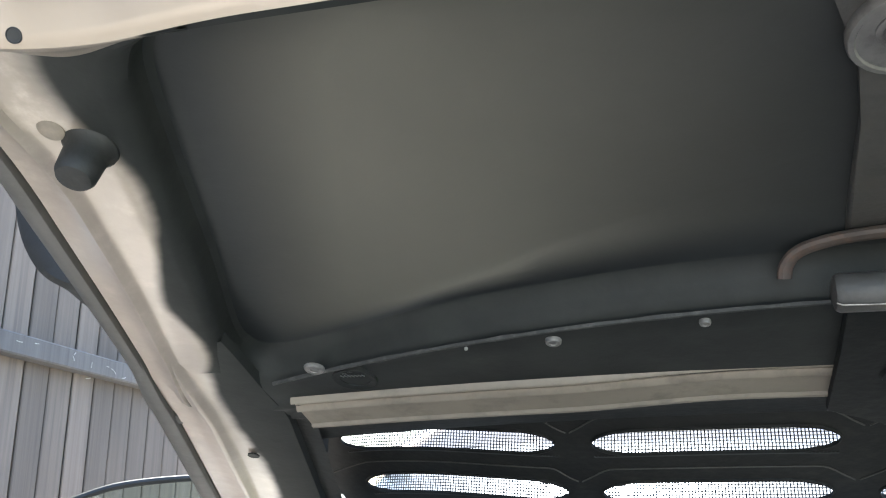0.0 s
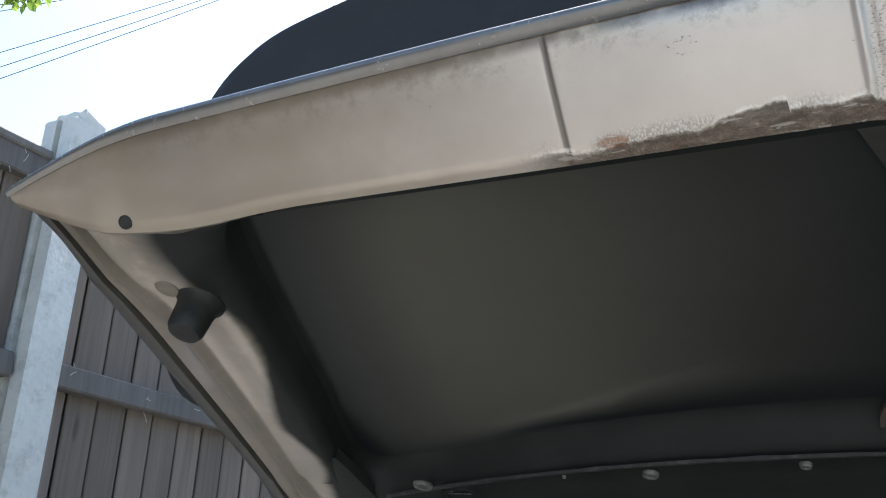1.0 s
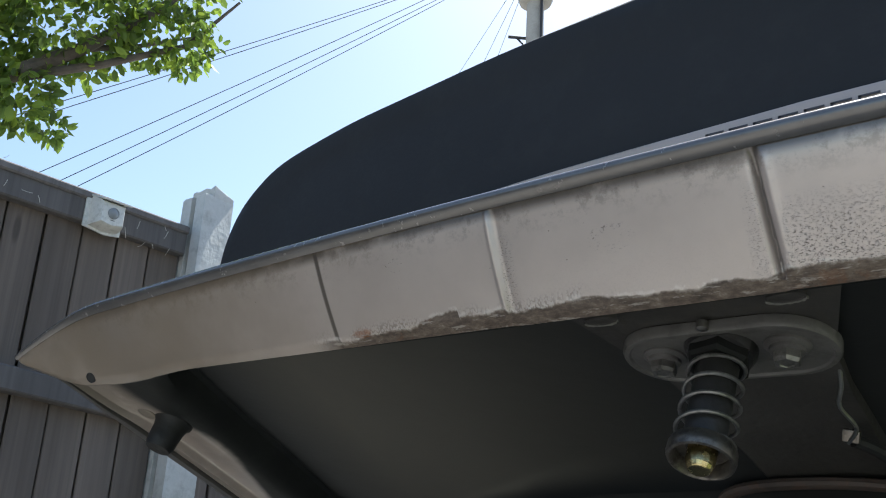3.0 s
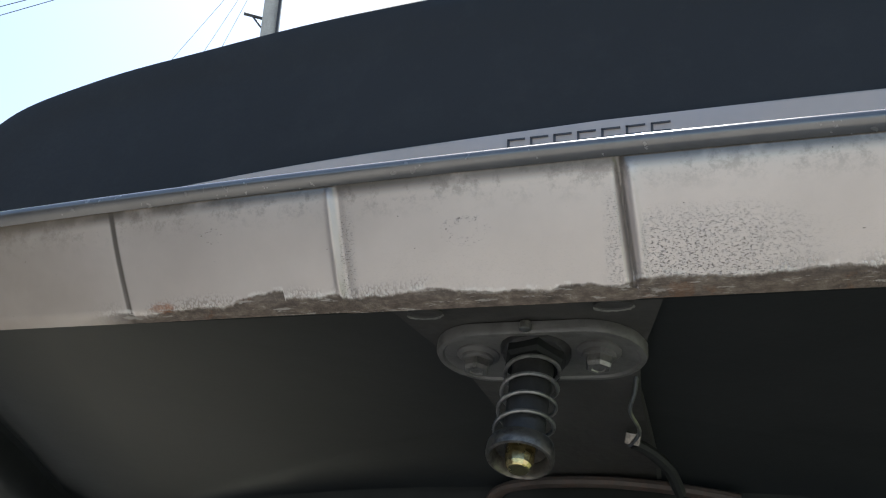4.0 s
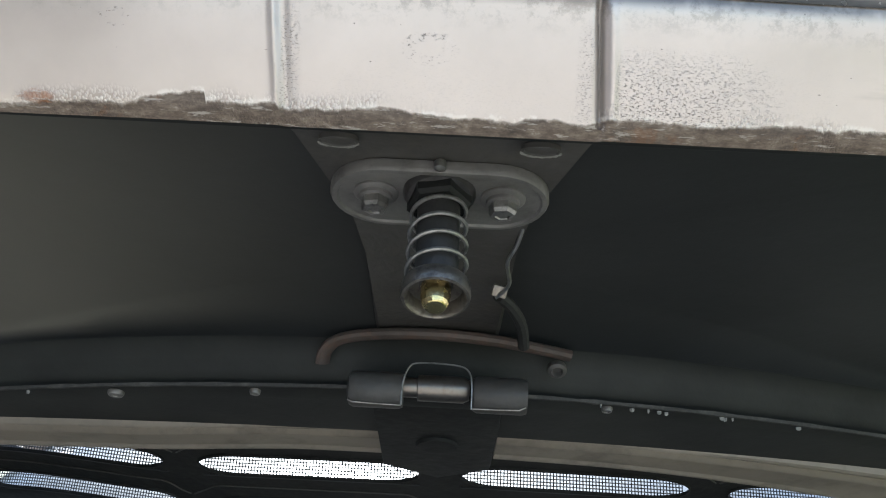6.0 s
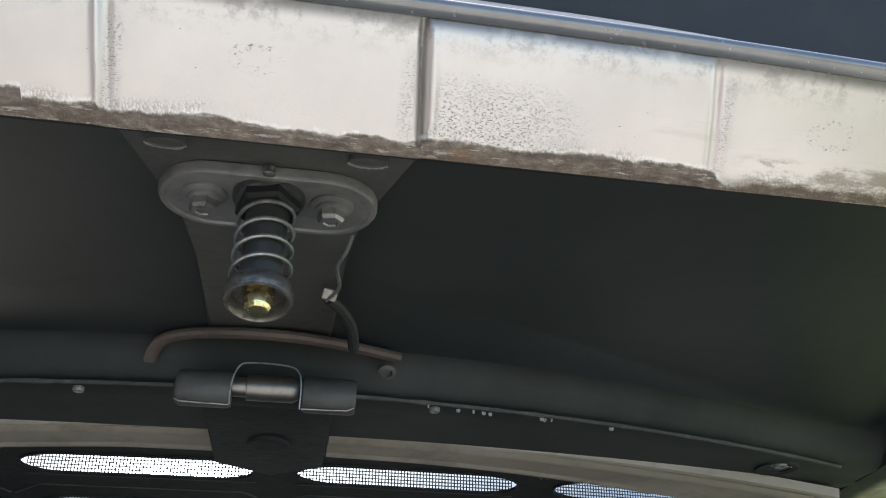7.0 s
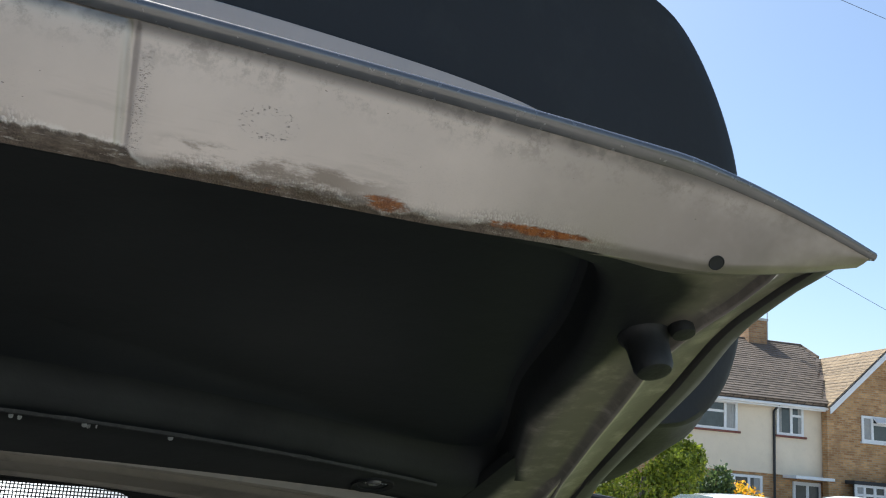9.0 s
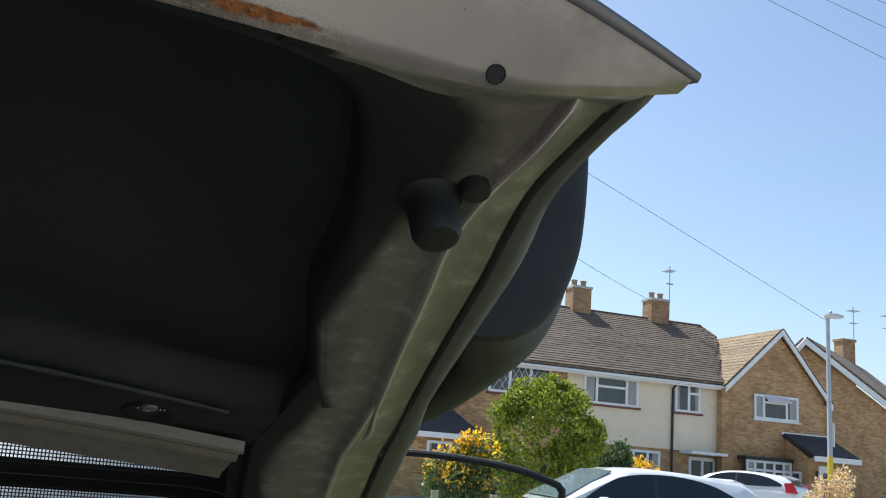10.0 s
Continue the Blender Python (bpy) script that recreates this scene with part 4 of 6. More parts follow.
# trim strips with two grooves
for x0, x1 in ((-0.497, -0.059), (0.028, 0.500)):
    prof = [(0.0, 0.004), (0.0, -0.004), (0.0015, -0.0055), (0.0035, -0.0045), (0.005, -0.002), (0.012, -0.0018), (0.0133, -0.0050), (0.0155, -0.0060), (0.0178, -0.0045), (0.0195, -0.0022), (0.046, -0.0032), (0.0475, -0.0055), (0.0505, -0.0056), (0.0525, -0.003), (0.055, 0.004)]
    rings = []
    for x in np.linspace(x0, x1, 40):
        d = (x - XC) ** 2
        yb = 0.338 + (0.125 if x < XC else 0.20) * d
        wide = 1 + 0.30 * ease((x - 0.1) / 0.3)
        rings.append([(x, yb + a * wide, lid_z(yb + a * wide, b - (0.047 * d if x > XC else 0))) for a, b in prof])
    rings = [[(px, py, pz + 0.005 * (1 - ease((-px - 0.12) / 0.15))) for px, py, pz in r] for r in rings]
    part("trim_strip", loft(rings, True, True), M_strip, lid, "dull champagne strip with two grooves")

rings = []
for x in np.linspace(-0.56, 0.55, 40):
    d = (x - XC) ** 2
    y0, y1 = 0.325 + 0.34 * d, 0.405 + 0.30 * d
    y2 = 0.512 + 0.30 * d
    z2 = 1.064 - 0.51 * (0.512 + 0.075 * d - 0.55)
    rings.append([(x, y0, lid_z(y0, 0.010)), (x, y1, lid_z(y1, 0.012)), (x, y2, z2), (x, y2, z2 + 0.004), (x, y1, lid_z(y1, 0.016)), (x, y0, lid_z(y0, 0.014))])
part("flange_backing", loft(rings, True, True), M_black, lid, "black inner flange behind the trim strips")

# raised seam between recess and hinge flange, with sealer
rings = []
for x in np.linspace(-0.50, 0.47, 70):
    yb = 0.252 + 0.375 * (x - XC) ** 2
    w = 0.0014 + 0.0008 * noise.noise((x * 60, 3, 1))
    rings.append([(x, yb + a * w, lid_z(yb, -0.001 + b * w)) for a, b in ((-1.5, 1), (-1, -0.6), (0, -1.1), (1, -0.6), (1.5, 1))])
part("seam", loft(rings, True, True), M_seam, lid, "sealed black seam with flaking spots")
rng = random.Random(4)
for i in range(12):
    x = rng.choice([rng.uniform(0.03, 0.30), rng.uniform(0.10, 0.20), rng.uniform(-0.45, -0.1)])
    yb = 0.252 + 0.375 * (x - XC) ** 2
    yb += rng.uniform(-0.001, 0.0025)
    hx, hy = rng.uniform(0.0006, 0.0022), rng.uniform(0.0005, 0.0010)
    rim = [(math.cos(a) * hx * rng.uniform(0.6, 1.2), math.sin(a) * hy * rng.uniform(0.5, 1.3)) for a in (2 * math.pi * q / 9 for q in range(9))]
    bm = loft([[(x + a * f, yb + b * f, lid_z(yb + b * f, o)) for a, b in rim] for f, o in ((1, -0.0025), (0.9, -0.0043), (0.4, -0.0049))], True, True)
    part("paint_flake", bm, M_sealer, lid, "pale flake of sealer")

for x, y, r in ((-0.452, 0.314, 0.0085), (-0.255, 0.287, 0.006), (0.415, 0.345, 0.006), (0.10, 0.268, 0.004), (-0.15, 0.27, 0.004)):
    o = Vector((x, y, lid_z(y, 0.0)))
    part("flange_rivet", lathe([(r, 0.0), (r, 0.0016), (r * 0.85, 0.0032), (r * 0.45, 0.0034), (r * 0.4, 0.0025), (0.0005, 0.0025)], o, -LID_UP, 18), M_plate, lid, "domed steel rivet")
for x, y in ((-0.425, 0.335), (0.417, 0.355)):
    o = Vector((x, y, lid_z(y, 0.001)))
    cup = part("vent_cup", lathe([(0.019, -0.001), (0.018, 0.003), (0.013, 0.002), (0.0115, -0.004)], o, -LID_UP, 24), M_black, lid, "oval black vent cup")
    bm = bmesh.new()
    for k in range(-3, 4):
        box(bm, o + Vector((k * 0.003, 0, 0.001 * 0)), (0.0007, 0.019, 0.0007))
        box(bm, o + Vector((0, k * 0.003, -0.338 * k * 0.003)), (0.019, 0.0007, 0.0007))
    part("gauze", bm, M_zinc, cup, "bright wire gauze", smooth=False)

# air grille: cells with rounded slots, and gauze in each
CELLS = [(-0.61, -0.560, -0.302, -0.286), (-0.286, -0.264, -0.036, -0.016), (-0.016, 0.006, 0.240, 0.265), (0.265, 0.282, 0.545, 0.61)]


def grille_z(y):
    return 1.064 - 0.51 * (y - 0.55)


def bow(x):
    return 0.30 * (x - XC) ** 2


def slot_cell(cx0, sx0, sx1, cx1, cy0, sy0, sy1, cy1):
    nseg = 10
    r = (sy1 - sy0) / 2
    inner, outer = [], []
    ym = (sy0 + sy1) / 2
    for k in range(nseg + 1):
        a = -math.pi / 2 + math.pi * k / nseg
        inner.append((sx1 - r * 2.1 + r * 2.1 * math.cos(a), ym + r * math.sin(a)))
        outer.append((cx1, cy0 + (cy1 - cy0) * k / nseg))
    for k in range(1, 16):
        f = k / 16
        inner.append((sx1 - r * 2.1 + (sx0 - sx1 + r * 4.2) * f, sy1))
        outer.append((cx1 + (cx0 - cx1) * f, cy1))
    for k in range(nseg + 1):
        a = math.pi / 2 + math.pi * k / nseg
        inner.append((sx0 + r * 2.1 + r * 2.1 * math.cos(a), ym + r * math.sin(a)))
        outer.append((cx0, cy1 + (cy0 - cy1) * k / nseg))
    for k in range(1, 16):
        f = k / 16
        inner.append((sx0 + r * 2.1 + (sx1 - sx0 - r * 4.2) * f, sy0))
        outer.append((cx0 + (cx1 - cx0) * f, cy0))

    def place(p, off):
        return (p[0], p[1] + bow(p[0]), grille_z(p[1] + 0.25 * bow(p[0])) + off + 0.02 * ease((-p[0] - 0.24) / 0.30))
    lip = [((ix * 0.93 + ox * 0.07), (iy * 0.93 + oy * 0.07)) for (ix, iy), (ox, oy) in zip(inner, outer)]
    rings = [[place(p, 0.002) for p in outer], [place(p, 0.0) for p in outer], [place(p, 0.0) for p in lip], [place(p, -0.002) for p in lip], [place(p, -0.0025) for p in inner], [place(p, 0.001) for p in inner], [place(p, 0.002) for p in outer]]
    return loft(rings, True, False), place


for cy0, sy0, sy1, cy1 in ((0.505, 0.531, 0.571, 0.594), (0.594, 0.622, 0.664, 0.70)):
    for cx0, sx0, sx1, cx1 in CELLS:
        bm, place = slot_cell(cx0, sx0, sx1, cx1, cy0, sy0, sy1, cy1)
        cell = part("grille_panel", bm, M_black, lid, "black grille panel with one long slot")
        edge = [(cx0 + 0.002, cy0 + 0.028), (cx0 + 0.012, cy0 + 0.020), (sx0 + 0.010, cy0 + 0.005)] + [(sx0 + (sx1 - sx0) * q / 8, cy0 + 0.004) for q in range(1, 8)] + [(sx1 - 0.010, cy0 + 0.005), (cx1 - 0.012, cy0 + 0.020), (cx1 - 0.002, cy0 + 0.028)]
        path = [Vector(place(tuple(q), -0.0006)) for q in curve_through(edge, 40)]
        part("pressed_edge", rod(path, 0.0008, 6), M_bracket, cell, "thin worn pressed edge round the slot")
        bm = bmesh.new()
        wr = 0.00062
        nx = int((sx1 - sx0) / 0.0034)

        def stand(x, h):
            px, py, pz = place((x, sy1 + 0.004), 0.0)
            return px, py + 0.25 * h, pz + h
        for i in range(nx + 1):
            x = sx0 + (sx1 - sx0) * i / nx
            ring = []
            for h in (-0.001, 0.034):
                px, py, pz = stand(x, h)
                ring.append([(px - wr, py, pz), (px, py - wr, pz), (px + wr, py, pz), (px, py + wr, pz)])
            loft(ring, True, False, bm)
        for j in range(11):
            ring = []
            for i in range(9):
                px, py, pz = stand(sx0 + (sx1 - sx0) * i / 8, -0.001 + 0.0034 * j)
                ring.append([(px, py - wr, pz), (px, py, pz - wr), (px, py + wr, pz), (px, py, pz + wr)])
            loft(ring, True, False, bm)
        part("gauze", bm, M_mesh, cell, "fine woven wire gauze", smooth=False)

for sx in (-1, 1):
    rings = []
    for y in np.linspace(0.36, 0.80, 24):
        ix, ox = 0.512 + 0.27 * max(0, y - 0.40), 0.60
        top = min(grille_z(y) + 0.012, 1.095)
        rings.append([(sx * (ix - 0.02), y, lid_z(y, 0.006)), (sx * (ix + 0.004), y, lid_z(y, 0.008)), (sx * (ix + 0.03), y, lid_z(y, 0.02)), (sx * ox, y, max(top, lid_z(y, 0.03)))])
    part("grille_cheek", loft(rings, False, False), M_black, lid, "black cheek between grille and side rail")

# rubber stops
for sx in (-1, 1):
    o = Vector((0.475 * sx, 0.050, lid_z(0.050, 0.0)))
    ax = Vector((0, -0.42, -0.9))
    bm = lathe([(0.0165, -0.002), (0.016, 0.001), (0.0138, 0.003), (0.0125, 0.008), (0.0120, 0.016), (0.0116, 0.022), (0.0098, 0.0252), (0.0060, 0.0262), (0.0005, 0.0256)], o, ax, 26)
    stop = part("rubber_stop", bm, M_soft, lid, "black rubber buffer")
    o = Vector((0.489 * sx, 0.034, lid_z(0.034, 0.0)))
    h = 0.0062 if sx > 0 else 0.0012
    part("nub", lathe([(0.0080, -0.002), (0.0078, h * 0.5), (0.0066, h), (0.0040, h * 1.1), (0.0004, h * 1.08)], o, ax, 18), M_soft if sx > 0 else M_strip, stop)

# ---- latch
PIN = Vector((0.02, -0.49, -0.872)).normalized()
PX = Vector((1, 0, 0))
PY = PIN.cross(PX).normalized()
if PY.z > 0:
    PY = -PY                       # in the plate, away from the lip
PIN_BASE = Vector((-0.023, 0.0640, 1.2205))
QN = Vector((0, -0.26, -0.965)).normalized()     # square to the plate
QY = Vector((0, 0.965, -0.26)).normalized()
PC = PIN_BASE + QY * 0.0075

br = [(-0.112, -0.010), (0.066, -0.012), (0.044, 0.03), (0.027, 0.085), (0.022, 0.125), (0.020, 0.232), (-0.064, 0.232), (-0.065, 0.135), (-0.071, 0.09), (-0.090, 0.03)]
part("latch_bracket", slab([(x, y, lid_z(y, 0.030)) for x, y in br], LID_UP, 0.012, None, 0.003), M_bracket, lid, "tapered black latch bracket")


# flaky-rimmed oval dimples in the bracket's ears
for x in (-0.071, 0.024):
    o = Vector((x, 0.025, lid_z(0.025, 0.0235)))
    oval = lambda f, d: [o + Vector((0.0095 * f * math.cos(a), 0.0036 * f * math.sin(a), -0.338 * 0.0036 * f * math.sin(a) - d)) for a in (2 * math.pi * q / 20 for q in range(20))]
    dimple = part("dimple", loft([oval(1.0, -0.002), oval(1.0, 0.0004), oval(0.86, 0.0007), oval(0.80, 0.0001), oval(0.1, -0.0003)], True, True), M_bracket, lid, "dark oval dimple")
    rr = random.Random(int(x * 1000))
    path = [o + Vector((0.0097 * math.cos(a), 0.0038 * math.sin(a), -0.338 * 0.0038 * math.sin(a) - 0.0006)) for a in (0.15 + 2.85 * q / 15 for q in range(16))]
    part("flaking", rod(path, [0.0002 + 0.0006 * rr.random() for _ in path], 6), M_sealer, dimple, "pale flaking rim")


def stadium(hl, hh, n=14):
    pts = []
    for c, a0 in ((hl - hh, -90), (-(hl - hh), 90)):
        for k in range(n + 1):
            a = radians(a0 + 180 * k / n)
            pts.append((c + hh * math.cos(a), hh * math.sin(a)))
    return pts


rings = []
for inset, h in ((0, -0.004), (0, 0.0005), (0.001, 0.0022), (0.0035, 0.0024), (0.0045, 0.0012), (0.012, 0.0010)):
    rings.append([PC + PX * x + QY * y + QN * h for x, y in stadium(0.0565 - inset, 0.0285 - inset)])
plate = part("latch_plate", loft(rings, True, True), M_plate, lid, "long rounded steel latch plate with raised rim")

for s in (-1, 1):
    o = PC + PX * (0.0325 * s) - QY * 0.0043 + QN * 0.001
    bm = lathe([(0.0115, 0), (0.0115, 0.0012), (0.010, 0.0022), (0.0088, 0.0024), (0.0085, 0.0040), (0.0076, 0.0046)], o, QN, 24)
    part("washer", bm, M_plate, plate, "flat and spring washer")
    bm = lathe([(0.0072, 0.0040), (0.0072, 0.0085), (0.0062, 0.0105), (0.0040, 0.0108), (0.0035, 0.0100)], o, QN, 6)
    part("bolt", bm, M_wire, plate, "dull hexagon bolt head", smooth=False)
part("plate_nib", lathe([(0.003, -0.002), (0.003, 0.002), (0.0015, 0.003)], PC - QY * 0.031, QN, 10), M_zinc, plate, "bright nib on the rim")

pin = part("latch_pin", lathe([(0.0185, 0.0), (0.0185, 0.003), (0.0165, 0.007), (0.0135, 0.008), (0.0108, 0.0085), (0.0102, 0.055), (0.0080, 0.063)], PIN_BASE, PIN, 24), M_pin, lid, "greasy latch pin")
part("lock_nut", lathe([(0.0165, 0.003), (0.0165, 0.012), (0.0145, 0.014), (0.009, 0.014)], PIN_BASE, PIN, 6), M_black, pin, "large hexagon nut", smooth=False)
turns, pts = 4.6, []
for k in range(140):
    f = k / 139
    a = 2 * math.pi * turns * f + math.pi
    pts.append(PIN_BASE + PIN * (0.009 + 0.053 * f) + (PX * math.cos(a) - PY * math.sin(a)) * (0.0135 + 0.0008 * f))
part("spring", rod(pts, 0.0011, 8), M_wire, pin, "oily coil spring with bright worn wire")
OUT_PIN = PIN_BASE + PIN * 0.0034
part("cup", lathe([(0.0100, 0.0575), (0.0152, 0.0585), (0.0162, 0.0605), (0.0164, 0.0645), (0.0157, 0.0668), (0.0144, 0.0672), (0.0133, 0.066), (0.0126, 0.060), (0.0080, 0.059)], OUT_PIN, PIN, 36), M_cup, pin, "worn round spring cup")
part("tip", lathe([(0.0072, 0.055), (0.0070, 0.0660), (0.0062, 0.0697), (0.0052, 0.0715), (0.0047, 0.0720), (0.0028, 0.0722), (0.0005, 0.0722)], OUT_PIN, PIN, 14), M_brass, pin, "yellow passivated tapered tip", smooth=False)

# rusty arched bar and hinge tube
arc = curve_through([(-0.100, 0.243, 1.144), (-0.0985, 0.240, 1.152), (-0.090, 0.234, 1.1595), (-0.07, 0.227, 1.1635), (-0.04, 0.223, 1.1652), (-0.01, 0.221, 1.1650), (0.02, 0.223, 1.1630), (0.045, 0.226, 1.1600), (0.068, 0.229, 1.1565)], 34)
part("catch_bar", rod([tuple(p) for p in arc], 0.0056, 10, flat=0.7), M_rustbar, lid, "arched brown-rusted catch bar")
part("bar_lug", lathe([(0.0065, 0), (0.0065, 0.004), (0.004, 0.005), (0.003, 0.002)], (0.060, 0.236, 1.149), (0, -0.7, -0.7), 16), M_bracket, lid, "small black lug")
for x0, x1 in ((-0.078, -0.042), (0.002, 0.038)):
    prof = [(0.006, 0.0), (0.0105, 0.0015), (0.0118, 0.004), (0.0118, x1 - x0 - 0.003), (0.0108, x1 - x0), (0.0075, x1 - x0)]
    part("hinge_tube", lathe(prof, (x0, 0.212, 1.1265), (1, 0, 0), 22), M_bracket, lid, "black painted pivot tube")
    edge = [(x0 + 0.001, 0.2035, 1.1190), (x0 + 0.004, 0.2030, 1.1176), ((x0 + x1) / 2, 0.2030, 1.1172), (x1 - 0.001, 0.2030, 1.1170)] if x0 < -0.05 else [(x0 + 0.001, 0.2030, 1.1170), ((x0 + x1) / 2, 0.2030, 1.1172), (x1 - 0.005, 0.2030, 1.1176), (x1 - 0.001, 0.2035, 1.1196)]
    part("worn_edge", rod(edge, 0.00045, 6), M_wire, lid, "bright chipped edge under the pivot tube")
part("hinge_pin", lathe([(0.0065, 0), (0.0065, 0.010), (0.0085, 0.0105), (0.0085, 0.040), (0.0065, 0.044)], (-0.043, 0.214, 1.1290), (1, 0, 0), 22), M_chrome, lid, "bare worn pivot pin")
tongue = [(-0.066, 0.232, -0.012), (0.024, 0.232, -0.012), (0.026, 0.30, -0.010), (0.026, 0.402, -0.006), (0.005, 0.412, -0.006), (-0.018, 0.432, -0.006), (-0.04, 0.412, -0.006), (-0.064, 0.402, -0.006), (-0.064, 0.30, -0.010)]
part("hinge_tongue", slab([(x, y, lid_z(y, o)) for x, y, o in tongue], LID_UP, 0.008, None, 0.002), M_black, lid, "black hinge tongue with a dished middle")
part("tongue_dish", lathe([(0.017, 0.0), (0.0155, 0.0025), (0.011, 0.003), (0.003, 0.0022)], (-0.019, 0.335, lid_z(0.335, -0.0095)), -LID_UP, 24), M_black, lid, "shallow worn dish")
bm = bmesh.new()
box(bm, (-0.02, 0.226, 1.121), (0.052, 0.014, 0.003), Euler((radians(-20), 0, 0)).to_matrix(), 0.001)
rim = curve_through([(-0.0425, 0.201, 1.1172), (-0.0422, 0.202, 1.1305), (-0.039, 0.204, 1.1410), (-0.032, 0.205, 1.1445), (-0.008, 0.205, 1.1440), (0.000, 0.204, 1.1400), (0.002, 0.202, 1.1300), (0.002, 0.201, 1.1165)], 30)
part("hinge_cutout_rim", rod([tuple(p) for p in rim], 0.0006, 6), M_wire, lid, "bright worn edge round the pivot")
part("hinge_bridge", bm, M_black, lid, "folded bridge behind the pin")

# bowden wire and clip beside the latch
w = curve_through([(0.024, 0.098, 1.216), (0.021, 0.110, 1.205), (0.0165, 0.120, 1.196), (0.019, 0.138, 1.187), (0.012, 0.146, 1.180)], 24)
part("wire_end", rod([tuple(p) for p in w], 0.0012, 6), M_zinc, lid, "frayed bright wire end")
bm = bmesh.new()
box(bm, (0.014, 0.146, 1.184), (0.009, 0.005, 0.007), Euler((0.3, 0.2, 0.1)).to_matrix(), 0.001)
part("wire_clip", bm, M_cup, lid, "small pinched clip")
w = curve_through([(0.014, 0.150, 1.182), (0.022, 0.163, 1.178), (0.030, 0.180, 1.170), (0.034, 0.200, 1.158)], 18)
part("cable_sleeve", rod([tuple(p) for p in w], 0.0038, 9), M_soft, lid, "black cable sleeve")

# ---- spoiler standing on the lid
TAIL = [(0, 1.545), (0.27, 1.540), (0.42, 1.531), (0.515, 1.516), (0.585, 1.498), (0.628, 1.466), (0.652, 1.425), (0.664, 1.37), (0.668, 1.30), (0.666, 1.245), (0.660, 1.215), (0.648, 1.188), (0.628, 1.165), (0.600, 1.153), (0.57, 1.160), (0.545, 1.225), (0.3, 1.26), (0, 1.26)]
th = curve_through(TAIL, 100)
tl = full(th)


def tail_ring(inset, y, drop=0.0, sink=0.0):
    pts = []
    for x, z in tl:
        z += 0.007
        cx, cz = 0.0, 1.36
        x, z = x * 1.019, z + 0.010 * max(0, min(1, (z - 1.36) / 0.12))
        f = max(0.02, 1 - inset / max(0.15, math.hypot(x, z - cz)))
        zz = cz + (z - cz) * f
        zz = zz - sink * max(0, (zz - 1.20))
        if zz < 1.30:
            zz = zz + drop * (1.30 - zz) / 0.13
        zz -= 0.004 * math.exp(-((x + 0.40) / 0.10) ** 2) * ease((zz - 1.45) / 0.05)
        zz += (0.028 if x > 0 else 0.020) * x * max(0, min(1, (zz - 1.42) / 0.08))
        x -= 0.012 * ease((zz - 1.38) / 0.12) * ease((x - 0.45) / 0.15)
        swell = (0.070 if x > 0 else 0.012) * ease((y - 0.215) / 0.085) - 0.10 * max(0, y - 0.36)
        pts.append((0.005 + x * f * (1 + swell * ease((1.42 - zz) / 0.16)), y, zz))
    return pts


rings = [tail_ring(0.10, 0.2085), tail_ring(0.05, 0.2075), tail_ring(0.022, 0.2045), tail_ring(0.008, 0.2055), tail_ring(0.001, 0.211), tail_ring(0.0, 0.218), tail_ring(0.001, 0.235, -0.003), tail_ring(0.001, 0.26, -0.009, 0.03), tail_ring(0.002, 0.28, -0.014, 0.06), tail_ring(0.003, 0.30, -0.019, 0.10), tail_ring(0.004, 0.33, -0.031, 0.24), tail_ring(0.006, 0.36, -0.043, 0.40), tail_ring(0.008, 0.45, -0.068, 0.75), tail_ring(0.008, 0.60, -0.116, 1.0)]
tail = part("spoiler", loft(rings, True, True), M_rubber, lid, "broad black rubber-edged rear spoiler")

face = curve_through([(0, 1.4215), (0.2, 1.418), (0.34, 1.4105), (0.43, 1.402), (0.49, 1.390), (0.518, 1.37), (0.525, 1.30), (0.52, 1.23), (0.3, 1.22), (0, 1.22)], 70)
fl = full(face)
rings = []
for ins, y in ((0.0, 0.2195), (0.0, 0.2045), (0.0025, 0.2030), (0.03, 0.2026)):
    ring = []
    for x, z in fl:
        f = 1 - ins / max(0.1, math.hypot(x, z - 1.31))
        ring.append((XC * 0.5 + x * f, y - 0.008, 1.31 + (z - 1.31) * f - 0.0055 + 0.012 * x))
    rings.append(ring)
painted = part("spoiler_base", loft(rings, True, True), M_silver, tail, "dusty silver painted spoiler base")
for k in range(7):
    x0 = -0.0805 + k * 0.0174
    rings = []
    hw, hz = 0.0068, 0.0039
    zc = 1.4095 + 0.0001 * k
    bm = bmesh.new()
    for cx, cz, sx, sz in ((0, hz - 0.0007, 2 * hw, 0.0014), (0, -hz + 0.0007, 2 * hw, 0.0014), (-hw + 0.0009, 0, 0.0018, 2 * hz)):
        box(bm, (x0 + hw + cx, 0.1942, zc + cz - 0.0055), (sx, 0.0006, sz))
    part("lettering_bar", bm, M_ink, tail, "dark grey raised bars", smooth=False)


# ---------------------------------------------------------------- the car under the lid
car = thing("sports_car", (0, 1.9, 0), "rear-engined coupe with raised lid and both doors open", "car")


def section(y, half, z0, z1, round_=0.5, n=20):
    """A half-flattened ring across the car."""
    pts = []
    for k in range(n):
        a = 2 * math.pi * k / n
        c, s = math.cos(a), math.sin(a)
        pts.append((half * math.copysign(abs(c) ** round_, c), y, (z0 + z1) / 2 + (z1 - z0) / 2 * math.copysign(abs(s) ** round_, s)))
    return pts


